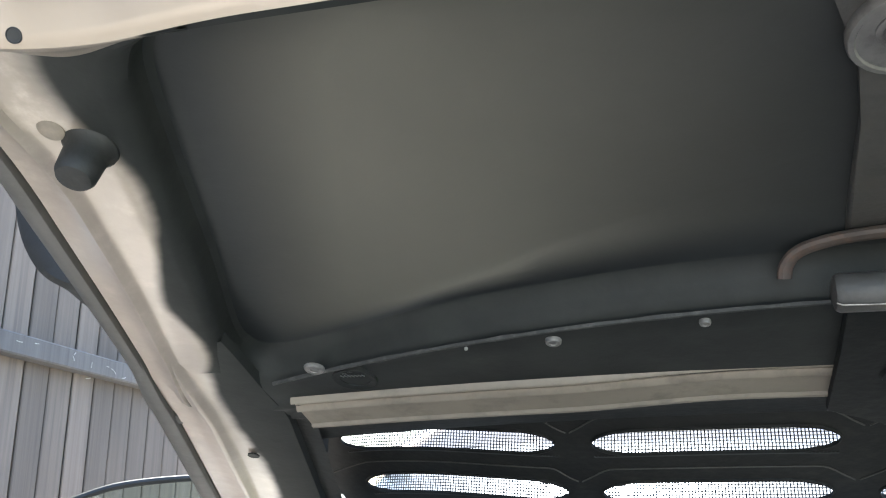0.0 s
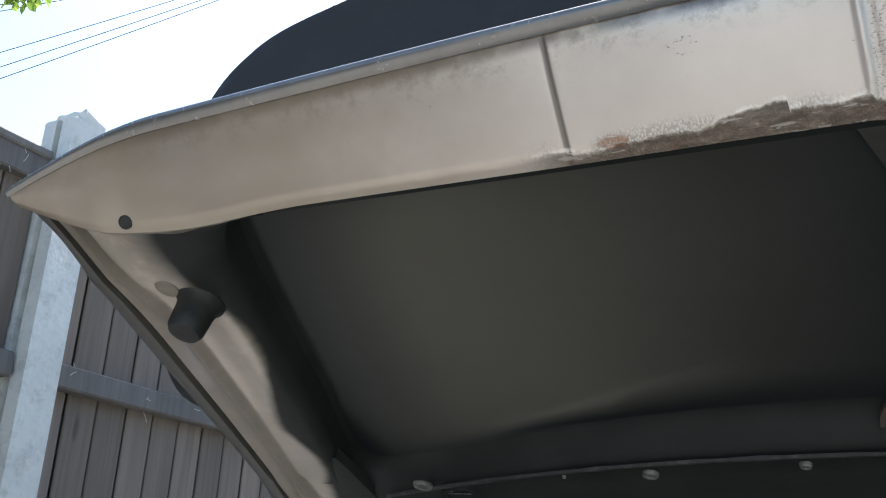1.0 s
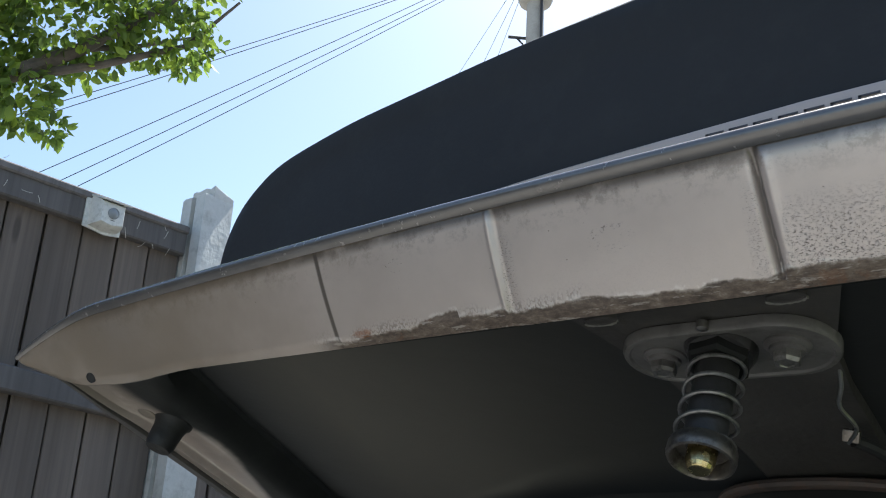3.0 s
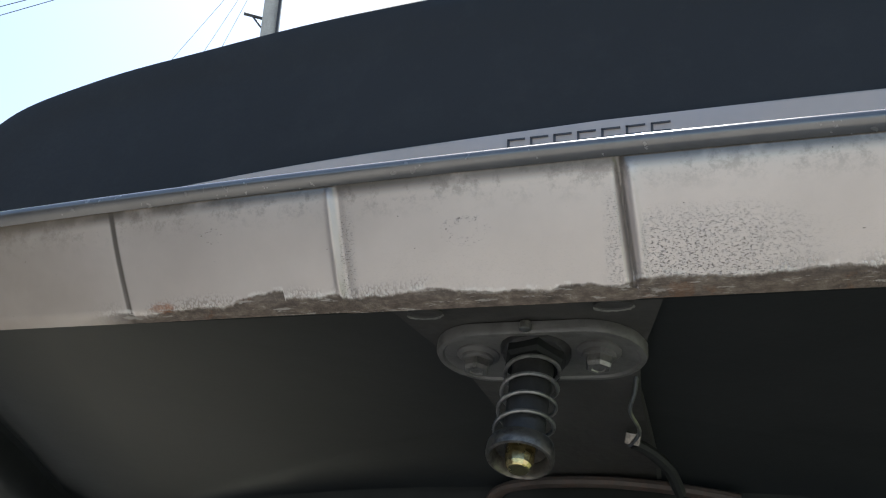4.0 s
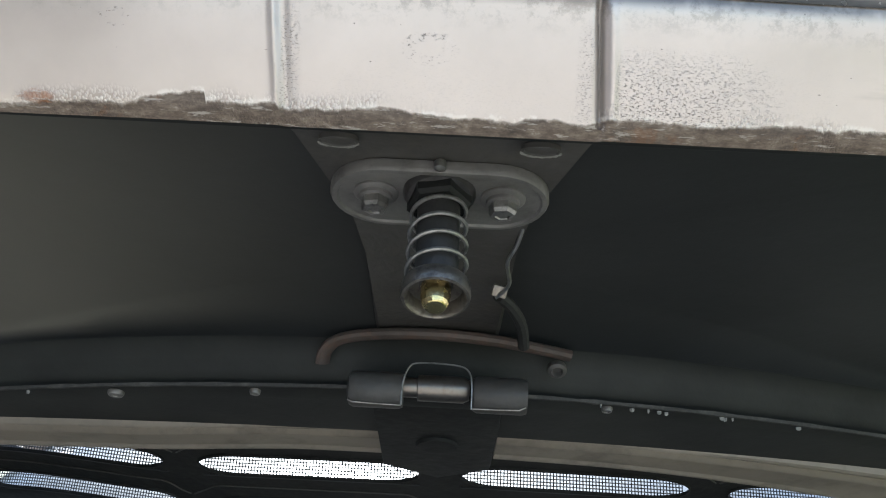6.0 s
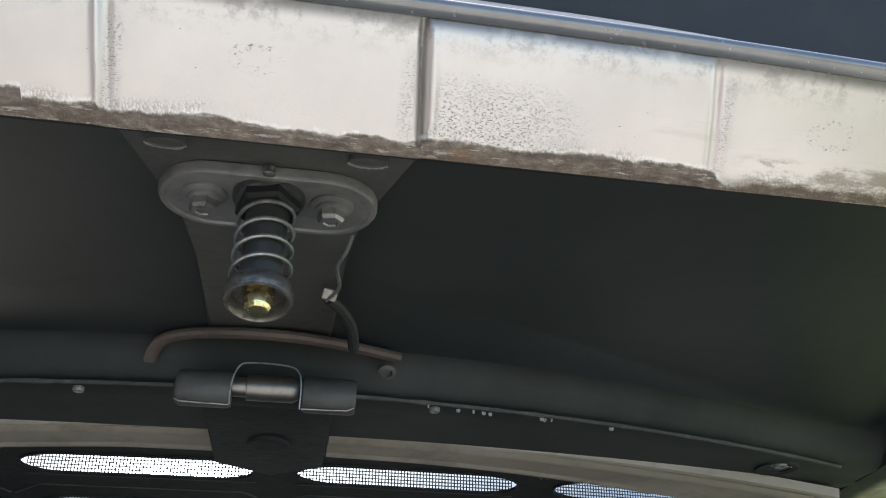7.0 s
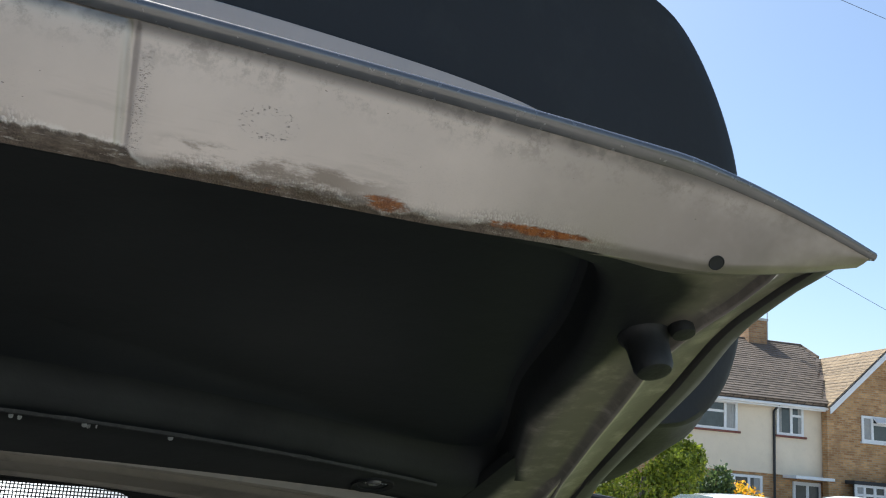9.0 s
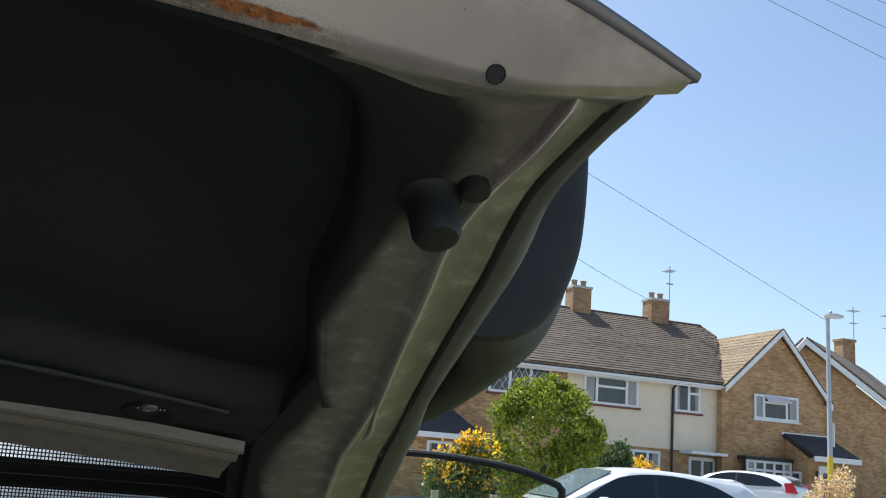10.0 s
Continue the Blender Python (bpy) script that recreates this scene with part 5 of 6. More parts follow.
part("body", loft([section(*s) for s in ((-0.20, 0.60, 0.35, 0.62), (-0.12, 0.78, 0.26, 0.72), (0.3, 0.81, 0.22, 0.80), (0.75, 0.81, 0.22, 0.86), (1.5, 0.80, 0.20, 0.86), (2.6, 0.80, 0.20, 0.86), (3.4, 0.82, 0.22, 0.80), (3.9, 0.78, 0.25, 0.66), (4.1, 0.60, 0.32, 0.55))]), M_body, car, "dull olive lower body")
# unseen slab added as the engine compartment, to cut bounce under the lid
part("engine_bay", loft([[(-h, y, 0.60), (-h, y, z), (0, y, z + 0.02), (h, y, z), (h, y, 0.60)] for y, h, z in ((-0.17, 0.52, 0.72), (-0.05, 0.60, 0.78), (0.2, 0.64, 0.83), (0.5, 0.66, 0.855), (0.735, 0.66, 0.88))]), M_bay, car, "grimy dark engine compartment")
part("rear_deck", loft([section(y, h, z0, z1, 0.35) for y, h, z0, z1 in ((0.74, 0.62, 0.80, 0.955), (0.76, 0.64, 0.80, 0.985), (0.98, 0.64, 0.80, 1.085), (1.02, 0.62, 0.80, 1.09))]), M_deck, car, "sunlit painted deck behind the rear window")
part("roof", loft([section(y, h, z0, z1, 0.45) for y, h, z0, z1 in ((1.40, 0.50, 1.20, 1.235), (1.6, 0.53, 1.22, 1.285), (2.0, 0.54, 1.24, 1.30), (2.25, 0.53, 1.23, 1.285), (2.35, 0.5, 1.22, 1.25))]), M_paint, car, "champagne roof")
bm = slab([(-0.58, 1.0, 1.075), (0.58, 1.0, 1.075), (0.47, 1.42, 1.235), (-0.47, 1.42, 1.235)], (0, -0.4, 0.9), 0.006)
part("rear_window", bm, M_darkglass, car, "sloping dark rear window", smooth=False)
for sx in (-1, 1):
    bm = rod([(0.61 * sx, 0.98, 1.05), (0.50 * sx, 1.44, 1.22)], 0.028, 10)
    part("pillar", bm, M_paint, car)
    bm = rod([(0.62 * sx, 2.95, 0.85), (0.51 * sx, 2.33, 1.235)], 0.025, 10)
    part("pillar", bm, M_paint, car)
for sx in (-1, 1):
    for y in (0.55, 2.85):
        o = Vector((0.72 * sx, y, 0.31))
        wheel = part("wheel", lathe([(0.20, -0.10), (0.29, -0.095), (0.31, -0.07), (0.31, 0.07), (0.29, 0.095), (0.20, 0.10)], o, (1, 0, 0), 28), M_tyre, car, "black tyre on a light rim")
        part("rim", lathe([(0.20, -0.08), (0.185, 0.06), (0.05, 0.085), (0.01, 0.085)], o, (sx, 0, 0), 20), M_alloy, wheel)
for sx in (-1, 1):
    # open door: hinge side forward, free end swung out
    a, b = (Vector((0.80, 2.52, 0)), Vector((1.815, 1.80, 0))) if sx > 0 else (Vector((-0.80, 2.25, -0.03)), Vector((-1.585, 1.50, -0.03)))
    along = (b - a)
    side = Vector((along.y, -along.x, 0)).normalized()
    P = lambda f, z: a + along * f + Vector((0, 0, z))
    door = part("door", slab([P(0, 0.30), P(1.0, 0.33), P(1.03, 0.60), P(1.0, 0.80), P(0.5, 0.82), P(0, 0.82)], side, 0.09, None, 0.012), M_paint, car, "open champagne door with raised window")
    top = [P(0.02, 0.82), P(0.12, 0.95), P(0.28, 1.025), P(0.45, 1.063), P(0.62, 1.080), P(0.76, 1.078), P(0.90, 1.060), P(0.985, 1.030), P(1.0, 1.018), P(1.005, 0.998), P(0.985, 0.90), P(0.965, 0.80)]
    rail = [Vector(p) for p in curve_through([tuple(p) for p in top], 60)]
    part("window_frame", rod([p + side * 0.03 for p in rail], 0.0085, 8, flat=1.2), M_soft, door, "black rubber-lined window frame")
    bm = slab([p + side * 0.03 for p in rail[::3]], side, 0.004)
    pane = part("window_pane", bm, M_glass, door, "green-tinted door glass", smooth=False)
    pane.visible_shadow = False
    if sx < 0:
        bm = bmesh.new()
        for k in range(2):
            c = P(0.90 + 0.012 * k, 0.975) + side * 0.027
            box(bm, c, (0.006, 0.002, 0.022), Euler((0, 0, math.atan2(along.y, along.x))).to_matrix())
        part("etched_mark", bm, M_plastic, door, "small pale etched bars", smooth=False)

# ---------------------------------------------------------------- fence
FX = -1.76


def board_mesh(h, w=0.112):
    bm = bmesh.new()
    f = w / 2 - 0.0085
    pts = [(-0.020, -w / 2 + 0.030), (0.000, -w / 2 + 0.016), (0.0055, -w / 2), (0.0085, -w / 2 + 0.001), (0.010, -w / 2 + 0.004), (0.009, f - 0.003), (0.006, f), (-0.016, f + 0.001), (-0.016, w / 2 + 0.030), (-0.020, w / 2 + 0.030)]
    loft([[(x, y, 0.05) for x, y in pts], [(x, y, h * 0.5) for x, y in pts], [(x, y, h) for x, y in pts]], True, True, bm)
    return mesh_of("board", bm, M_wood, smooth=False)


def rail_bar(x, y0, y1, z, sx, sz, mat, fall=0.0):
    bm = bmesh.new()
    rings = []
    for y in np.linspace(y0, y1, 9):
        dz = -fall * (y - y0) / (y1 - y0)
        b = 0.004
        rings.append([(x + a * sx / 2, y, z + dz + c * sz / 2) for a, c in ((-1, -1), (1 - 2 * b / sx, -1), (1, -1 + 2 * b / sz), (1, 1 - 2 * b / sz), (1 - 2 * b / sx, 1), (-1, 1))])
    return loft(rings, True, True, bm)


def fence_panel(y0, y1, top, fall, cap, rail=1.385, drop=0.02, first=0.0, pitch=0.0885):
    p = thing("board_fence", (FX, (y0 + y1) / 2, 0), "weathered dark grey close-board fence panel with level rails", "fence", "fence along the drive")
    me = board_mesh(1.0, pitch + 0.005)
    y, k = first - pitch * math.floor((first - 0.044 - y0) / pitch) - 0.044, 0
    r = random.Random(int(y0 * 100) + 7)
    while y < y1 - 0.02:
        h = top - fall * (y - y0) / (y1 - y0) + r.uniform(-0.012, 0.006) - (0.02 if cap else 0)
        ob = new("board", me)
        ob.parent = p
        ob.matrix_parent_inverse = Matrix.Translation(-Vector(p.location))
        ob.matrix_basis = pose(FX + r.uniform(-0.002, 0.002), y, 0, 0, 0, r.uniform(-2.0, 2.0)) @ Matrix.Diagonal((1, 1, h, 1))
        y += pitch
        k += 1
    part("rail", rail_bar(FX + 0.030, y0, y1, rail, 0.045, 0.052, M_rail, drop), M_rail, p, "weathered horizontal rail")
    part("rail", rail_bar(FX + 0.030, y0, y1, 0.55, 0.045, 0.062, M_rail, fall * 0.9), M_rail, p, "weathered horizontal rail")
    if cap:
        part("top_rail", rail_bar(FX + 0.022, y0, y1, top - 0.026, 0.034, 0.064, M_rail, fall), M_rail, p, "wide top rail with grazes")
        part("coping", rail_bar(FX + 0.012, y0, y1, top + 0.006, 0.07, 0.02, M_rail, fall), M_rail, p, "thin capping strip")
    return p


fence_panel(-1.05, 0.847, 1.853, 0.024, True, 1.51, 0.142, 0.506)
fence_panel(0.945, 2.85, 1.775, 0.06, False, 1.3695, 0.066, 1.037, 0.0897)
# two unseen panels added further back, to darken what the lip reflects
fence_panel(-2.96, -1.05, 1.873, 0.02, True, 1.53, 0.02, -1.05)
fence_panel(-4.87, -2.96, 1.89, 0.02, True, 1.54, 0.02, -2.96)

POST = [(-1, -1), (-0.2, -1), (-0.2, -0.62), (0.2, -0.62), (0.2, -1), (1, -1), (1, 0), (1, 1), (0.2, 1), (0.2, 0.62), (-0.2, 0.62), (-0.2, 1), (-1, 1)]
bm = loft([[(FX + 0.03 + a * (0.048 - c), 0.902 + b * (0.044 - c), z) for a, b in POST] for z, c in ((0, 0), (1.2, 0), (1.930, 0), (1.936, 0.004))], True, True)
crown = [(-1, -0.40), (-0.5, -0.44), (0.1, -0.38), (0.6, -0.43), (1, -0.38), (1, 0.3), (1, 1), (0.4, 1), (-0.3, 1), (-1, 1)]
rings = []
for z, c in ((1.925, 0.0005), (1.956, 0.0005), (1.961, 0.003), (1.963, 0.008)):
    rings.append([(FX + 0.03 + a * (0.048 - c), 0.902 + b * (0.044 - c), z - (0.020 * max(0, b - 0.1) + 0.004 * math.sin(7 * a + 5 * b) if z > 1.94 else 0)) for a, b in crown])
loft(rings, True, True, bm)
solo("fence_post", bm, M_concrete, "whitened concrete slotted fence post with chipped top", "post")

# flood lamp box on the fence
lampbox = thing("security_light", (FX + 0.06, 0.615, 1.80), "small dirty white plastic sensor light on the fence rail", "lamp")
LB = Vector((FX + 0.040, 0.615, 1.802))
plate_bm = slab([LB + Vector((0, a * 0.047, b * 0.044)) for a, b in ((-1, -0.9), (0.2, -1.08), (1, -0.95), (1, 0.95), (-1, 0.95))], (1, 0, 0), 0.006, None, 0.0015)
part("back_plate", plate_bm, M_plastic, lampbox, "thin clouded back plate")
rings = []
for d, y0, y1, z0, z1 in ((0.004, -0.036, 0.040, -0.036, 0.034), (0.020, -0.034, 0.038, -0.034, 0.034), (0.040, -0.028, 0.032, -0.030, 0.022), (0.044, -0.025, 0.029, -0.027, 0.019)):
    rings.append([LB + Vector((d, y, z)) for y, z in ((y0, z0), ((y0 + y1) / 2, z0 - 0.005), (y1, z0), (y1, z1), (y0, z1))])
body = part("housing", loft(rings, True, True), M_plastic, lampbox, "tapered white housing")
part("visor", slab([LB + Vector(p) for p in ((0.004, -0.038, 0.036), (0.004, 0.042, 0.036), (0.055, 0.040, 0.020), (0.055, -0.032, 0.020))], (0.3, 0, 1), 0.004, None, 0.001), M_plastic, lampbox, "sloping white visor")
part("lens", lathe([(0.0135, 0), (0.0135, 0.004), (0.0115, 0.006), (0.0110, 0.005), (0.007, 0.008), (0.001, 0.009)], LB + Vector((0.043, 0.002, -0.004)), (1, 0, -0.1), 20), M_lens, body, "round grey lens")
bm = bmesh.new()
box(bm, LB + Vector((0.0445, 0.002, -0.021)), (0.001, 0.010, 0.0015))
part("lettering_bar", bm, M_ink, body, smooth=False)

# pale splinters and old cobweb threads caught on the rails
rng = random.Random(77)
for y0, y1, z, n in ((-0.2, 0.58, 1.825, 12), (0.655, 0.80, 1.80, 9), (0.98, 1.9, 1.40, 14)):
    for _ in range(n):
        y, a, ln = rng.uniform(y0, y1), rng.uniform(-1.4, 1.4), rng.uniform(0.006, 0.028)
        zz = z + rng.uniform(-0.04, 0.04) - (0.03 + 0.07 * (y - 0.95) if y > 0.9 else 0)
        c = Vector((FX + 0.0535 if y > 0.9 else FX + 0.0395, y, zz))
        e = Vector((0, math.cos(a), math.sin(a))) * ln
        solo("splinter", rod([c - e / 2, c + Vector((0.0008, 0, rng.uniform(-1, 1) * ln * 0.12)), c + e / 2], 0.0006, 4), M_splinter, "pale wood splinter on a fence rail", "splinter", "", True, "splinters on the fence")


# ---------------------------------------------------------------- plants
def leaf_cloud(clumps, n, size, seed, droop=0.4, shell=0.5, fold=0.35):
    """Many folded leaves in and on ellipsoid clumps (centre, radii)."""
    r = np.random.RandomState(seed)
    vol = np.array([np.prod(c[1]) ** 0.67 for c in clumps])
    which = r.choice(len(clumps), n, p=vol / vol.sum())
    verts, faces = [], []
    for i in range(n):
        c, rad = clumps[which[i]]
        d = r.normal(size=3)
        d /= np.linalg.norm(d)
        rr = (shell + (1 - shell) * r.rand()) ** 0.6 * (0.86 + 0.3 * r.rand())
        p = np.array(c) + d * np.array(rad) * rr
        ax = r.normal(size=3) + d * 0.6 + np.array((0, 0, -droop))
        ax /= np.linalg.norm(ax)
        sd = np.cross(ax, r.normal(size=3))
        sd /= np.linalg.norm(sd) + 1e-9
        nm = np.cross(ax, sd)
        s = size * (0.6 + 0.7 * r.rand())
        k = len(verts)
        lift = nm * s * fold * 0.25
        verts += [p, p + ax * s * 0.28 + sd * s * 0.25 + lift, p + ax * s * 0.66 + sd * s * 0.26 + lift, p + ax * s, p + ax * s * 0.66 - sd * s * 0.26 + lift, p + ax * s * 0.28 - sd * s * 0.25 + lift]
        faces += [(k, k + 1, k + 2, k + 3), (k, k + 3, k + 4, k + 5)]
    return [tuple(v) for v in verts], faces


def leaf_part(name, clumps, n, size, seed, mat, parent, label="", **kw):
    v, f = leaf_cloud(clumps, n, size, seed, **kw)
    me = bpy.data.meshes.new(name)
    me.from_pydata(v, [], f)
    me.materials.append(mat)
    ob = new(name, me)
    ob.parent = parent
    ob.matrix_parent_inverse = Matrix.Translation(-Vector(parent.location))
    return tagged(ob, label)


TB = Vector((-4.15, 0.35, 0))
tree = thing("garden_tree", TB, "leafy bright green garden tree overhanging the fence", "tree")
part("trunk", rod([TB, TB + Vector((0.02, 0.03, 1.2)), TB + Vector((0.10, 0.12, 2.2)), TB + Vector((0.2, 0.35, 2.75))], [0.12, 0.10, 0.085, 0.07], 12), M_bark, tree, "grey-brown trunk")
for pts, r0 in (([(-3.95, 0.70, 2.75), (-3.72, 1.05, 2.98), (-3.55, 1.33, 3.22), (-3.42, 1.62, 3.55), (-3.3, 1.8, 3.85)], 0.050), ([(-3.72, 1.05, 2.98), (-3.52, 1.42, 3.17), (-3.36, 1.75, 3.38), (-3.26, 1.95, 3.70)], 0.026), ([(-3.95, 0.70, 2.75), (-3.9, 0.8, 3.3), (-3.8, 0.95, 3.9), (-3.8, 1.0, 4.4)], 0.045), ([(-3.95, 0.70, 2.75), (-4.3, 0.5, 3.3), (-4.6, 0.4, 3.9)], 0.045), ([(-3.55, 1.33, 3.22), (-3.62, 1.62, 3.4), (-3.6, 1.95, 3.62)], 0.018)):
    part("limb", rod(pts, [r0 * (1 - 0.75 * k / (len(pts) - 1)) for k in range(len(pts))], 9), M_bark, tree)
leaf_part("crown", [((-3.64, 1.28, 3.40), (0.34, 0.34, 0.28)), ((-3.45, 1.70, 3.44), (0.25, 0.23, 0.17)), ((-3.70, 1.15, 2.95), (0.18, 0.17, 0.15)), ((-3.58, 1.27, 2.80), (0.08, 0.09, 0.06)), ((-4.0, 0.8, 4.0), (0.75, 0.7, 0.5)), ((-3.5, 1.6, 4.0), (0.5, 0.45, 0.3)), ((-4.2, 0.5, 3.4), (0.6, 0.6, 0.5)), ((-3.95, 0.85, 3.1), (0.35, 0.35, 0.3))], 15000, 0.056, 3, M_leaf, tree, "bright drooping leaves", droop=0.9)


def on_ground(x, y):
    return Vector((x, y, ground_height(x, y)))


bush = thing("round_bush", on_ground(9.95, 13.7), "large clipped yellow-green evergreen bush", "bush")
part("stem", rod([on_ground(9.95, 13.7), (9.95, 13.7, 0.5), (10.0, 13.65, 1.3)], [0.12, 0.09, 0.05], 8), M_bark, bush)
r = random.Random(11)
clumps = [((9.95, 13.7, 1.35), (0.95, 0.95, 1.15))]
for k in range(34):
    a, e = r.uniform(0, 6.28), r.uniform(-0.7, 1.5)
    clumps.append(((9.95 + 0.92 * math.cos(a) * math.cos(e), 13.7 + 0.92 * math.sin(a) * math.cos(e), 1.35 + 1.12 * math.sin(e)), (0.26, 0.26, 0.24)))
leaf_part("foliage", clumps, 20000, 0.075, 5, M_bush, bush, "dense yellow-green leaves", shell=0.75, droop=0.0)


def shrub(name, x, y, w, h, n, size, mat, label, seed, mat2=None, n2=0, size2=0.05, label2="", z0=None):
    g = on_ground(x, y)
    s = thing(name, g, label, "shrub")
    part("stem", rod([g, g + Vector((0.02, 0, h * 0.6))], [0.03, 0.012], 6), M_bark, s)
    rr = random.Random(seed)
    cl = [((x + rr.uniform(-w, w) * 0.6, y + rr.uniform(-w, w) * 0.4, g.z + h * rr.uniform(0.35, 0.85)), (w * 0.35, w * 0.35, h * 0.2)) for _ in range(12)]
    leaf_part("foliage", cl, n, size, seed, mat, s)
    if mat2:
        cl2 = [((c[0], c[1], c[2] + h * 0.12), (q[0], q[1], q[2] * 0.7)) for c, q in cl if c[2] > g.z + h * 0.5]
        leaf_part("blossom", cl2, n2, size2, seed + 1, mat2, s, label2)
    return s


shrub("flowering_shrub", 7.75, 12.7, 0.75, 1.75, 2600, 0.10, M_shrub, "grey-green shrub topped with bright yellow flowers", 21, M_flower, 2200, 0.07, "bright yellow flower heads")
shrub("flowering_shrub", 13.2, 15.0, 0.65, 1.65, 1600, 0.10, M_shrub, "low shrub covered in yellow flowers", 23, M_flower, 3000, 0.07, "bright yellow flower heads")
shrub("conifer_shrub", 12.6, 14.9, 0.65, 2.0, 3500, 0.09, M_shrub, "loose blue-green conifer shrub", 25)
shrub("dry_grass_clump", 16.2, 12.2, 0.6, 1.8, 2200, 0.06, M_dry, "straw-coloured dry seed heads", 27)
shrub("dry_grass_clump", 14.6, 11.6, 0.35, 1.4, 1000, 0.055, M_dry, "straw-coloured dry seed heads", 29)

# ---------------------------------------------------------------- cables, pole, street lamp
PT = Vector((-7.53, 10.90, 0))
pole = thing("utility_pole", PT, "tall weathered wooden utility pole with wires", "pole")
part("shaft", rod([PT + Vector((0, 0, -0.35)), PT + Vector((0, 0, 4)), PT + Vector((0, 0, 11.5))], [0.22, 0.185, 0.145], 14), M_pole, pole)
for z in (10.33,):
    collar = part("collar", lathe([(0.17, -0.10), (0.28, -0.08), (0.31, 0.0), (0.28, 0.08), (0.17, 0.10)], PT + Vector((0, 0, z)), (0, 0, 1), 20), M_pole, pole, "round wire collar")
    for e in range(6):
        a = e * 1.047
        part("insulator", lathe([(0.02, 0), (0.035, 0.03), (0.03, 0.08), (0.015, 0.10)], PT + Vector((0.30 * math.cos(a), 0.30 * math.sin(a), z + 0.06)), (0, 0, 1), 10), M_pipe, collar)
for z, a in ((9.53, 3.7), (8.9, 0.6), (8.3, 3.7)):
    d = Vector((math.cos(a), math.sin(a), 0))
    bm = rod([PT + Vector((0, 0, z)), PT + d * 0.46 + Vector((0, 0, z + 0.06))], 0.03, 6)
    rod([PT + d * 0.15 + Vector((0, 0, z - 0.16)), PT + d * 0.32 + Vector((0, 0, z + 0.04))], 0.018, 5, bm)
    part("step_bracket", bm, M_pipe, pole, "dark folding step")
part("down_cable", rod([PT + Vector((0.185, -0.08, z)) for z in (2.5, 6, 10.3)], 0.025, 6), M_cable, pole)


def cable(a, b, sag, radius=0.0055):
    a, b = Vector(a), Vector(b)
    pts = [a.lerp(b, k / 24) - Vector((0, 0, sag * 4 * (k / 24) * (1 - k / 24))) for k in range(25)]
    solo("overhead_cable", rod(pts, radius, 5), M_cable, "thin black overhead cable against the sky", "cable", "", True, "overhead cables")


for a, b, s in (
    ((-7.50, 10.92, 11.39), (-9.55, 3.49, 5.47), 0.05), ((-7.50, 10.92, 11.37), (-9.51, 3.60, 5.44), 0.05), ((-7.50, 10.92, 11.46), (-9.44, 3.76, 4.80), 0.05), ((-7.50, 10.92, 11.41), (-9.35, 3.97, 4.75), 0.05), ((-7.50, 10.92, 11.38), (-9.28, 4.12, 4.70), 0.05),
    ((9.9, 12.39, 11.68), (21.34, 11.06, 9.72), 0.0), ((11.32, 11.17, 11.04), (20.82, 11.98, 11.51), 0.0), ((12.48, 9.93, 10.4), (20.12, 13.08, 13.2), 0.0),
    ((8.2, 13.51, 7.48), (18.98, 14.62, 5.03), 0.0), ((9.1, 12.95, 5.17), (15.93, 17.79, 5.51), 0.05),
    ((-7.50, 10.95, 11.42), (-16.07, 17.31, 12.30), 0.0), ((-7.50, 10.95, 11.46), (-15.48, 17.84, 12.10), 0.0), ((-7.50, 10.95, 11.44), (-15.09, 18.17, 11.85), 0.0)):
    cable(a, b, s)
far_pole = copy_thing(pole, Matrix.Translation((21.40, 11.06, 0)))
tagged(far_pole, "tall weathered wooden utility pole beside the street", "pole")

SL = on_ground(18.25, 14.1)
street = thing("street_lamp", SL, "tall galvanised street lamp with a small flat head", "street lamp")
part("column", rod([SL, SL + Vector((0, 0, 1.4)), SL + Vector((0, 0, 1.45)), SL + Vector((0, 0, 5.36))], [0.085, 0.085, 0.06, 0.045], 14), M_galv, street)
part("lamp_head", loft([[SL + Vector((0.75 * d, -0.65 * d, 5.38 + h * s)) + Vector((0.65 * w * c, 0.75 * w * c, 0)) for c, s in ((-1, 0), (-0.7, 1), (0.7, 1), (1, 0), (0.6, -0.5), (-0.6, -0.5))] for d, w, h in ((-0.08, 0.05, 0.04), (0.03, 0.09, 0.08), (0.22, 0.11, 0.07), (0.36, 0.06, 0.03))]), M_plastic, street, "pale lamp head")
part("photocell", lathe([(0.04, 0), (0.04, 0.06), (0.02, 0.08)], SL + Vector((0.05, -0.05, 5.45)), (0, 0, 1), 10), M_galv, street)
bm = bmesh.new()
box(bm, SL + Vector((0.10, -0.02, 2.6)), (0.16, 0.05, 0.55), Euler((0, 0, 0.6)).to_matrix(), 0.01)
part("sign_plate", bm, M_plastic, street, "blank pale plate seen edge-on")
bm = rod([SL + Vector((0, 0, 1.55)), SL + Vector((0, 0, 2.1))], 0.064, 12)
part("notice_band", bm, M_yellow, street, "yellow band")

# ---------------------------------------------------------------- houses across the street
HOUSE = Matrix.Translation((18.25, 24.67, -0.35)) @ Matrix.Rotation(math.atan2(-0.1669, 0.98597), 4, "Z")
ZH = 0.35                        # local height = world height + this


def house(name, label):
    ob = thing(name, (0, 0, 0), label, "house", "houses across the street")
    ob.matrix_basis = HOUSE
    return ob


def lp(name, bm, mat, parent, label="", smooth=False):
    ob = new(name, mesh_of(name, bm, mat, smooth))
    ob.parent = parent
    return tagged(ob, label)


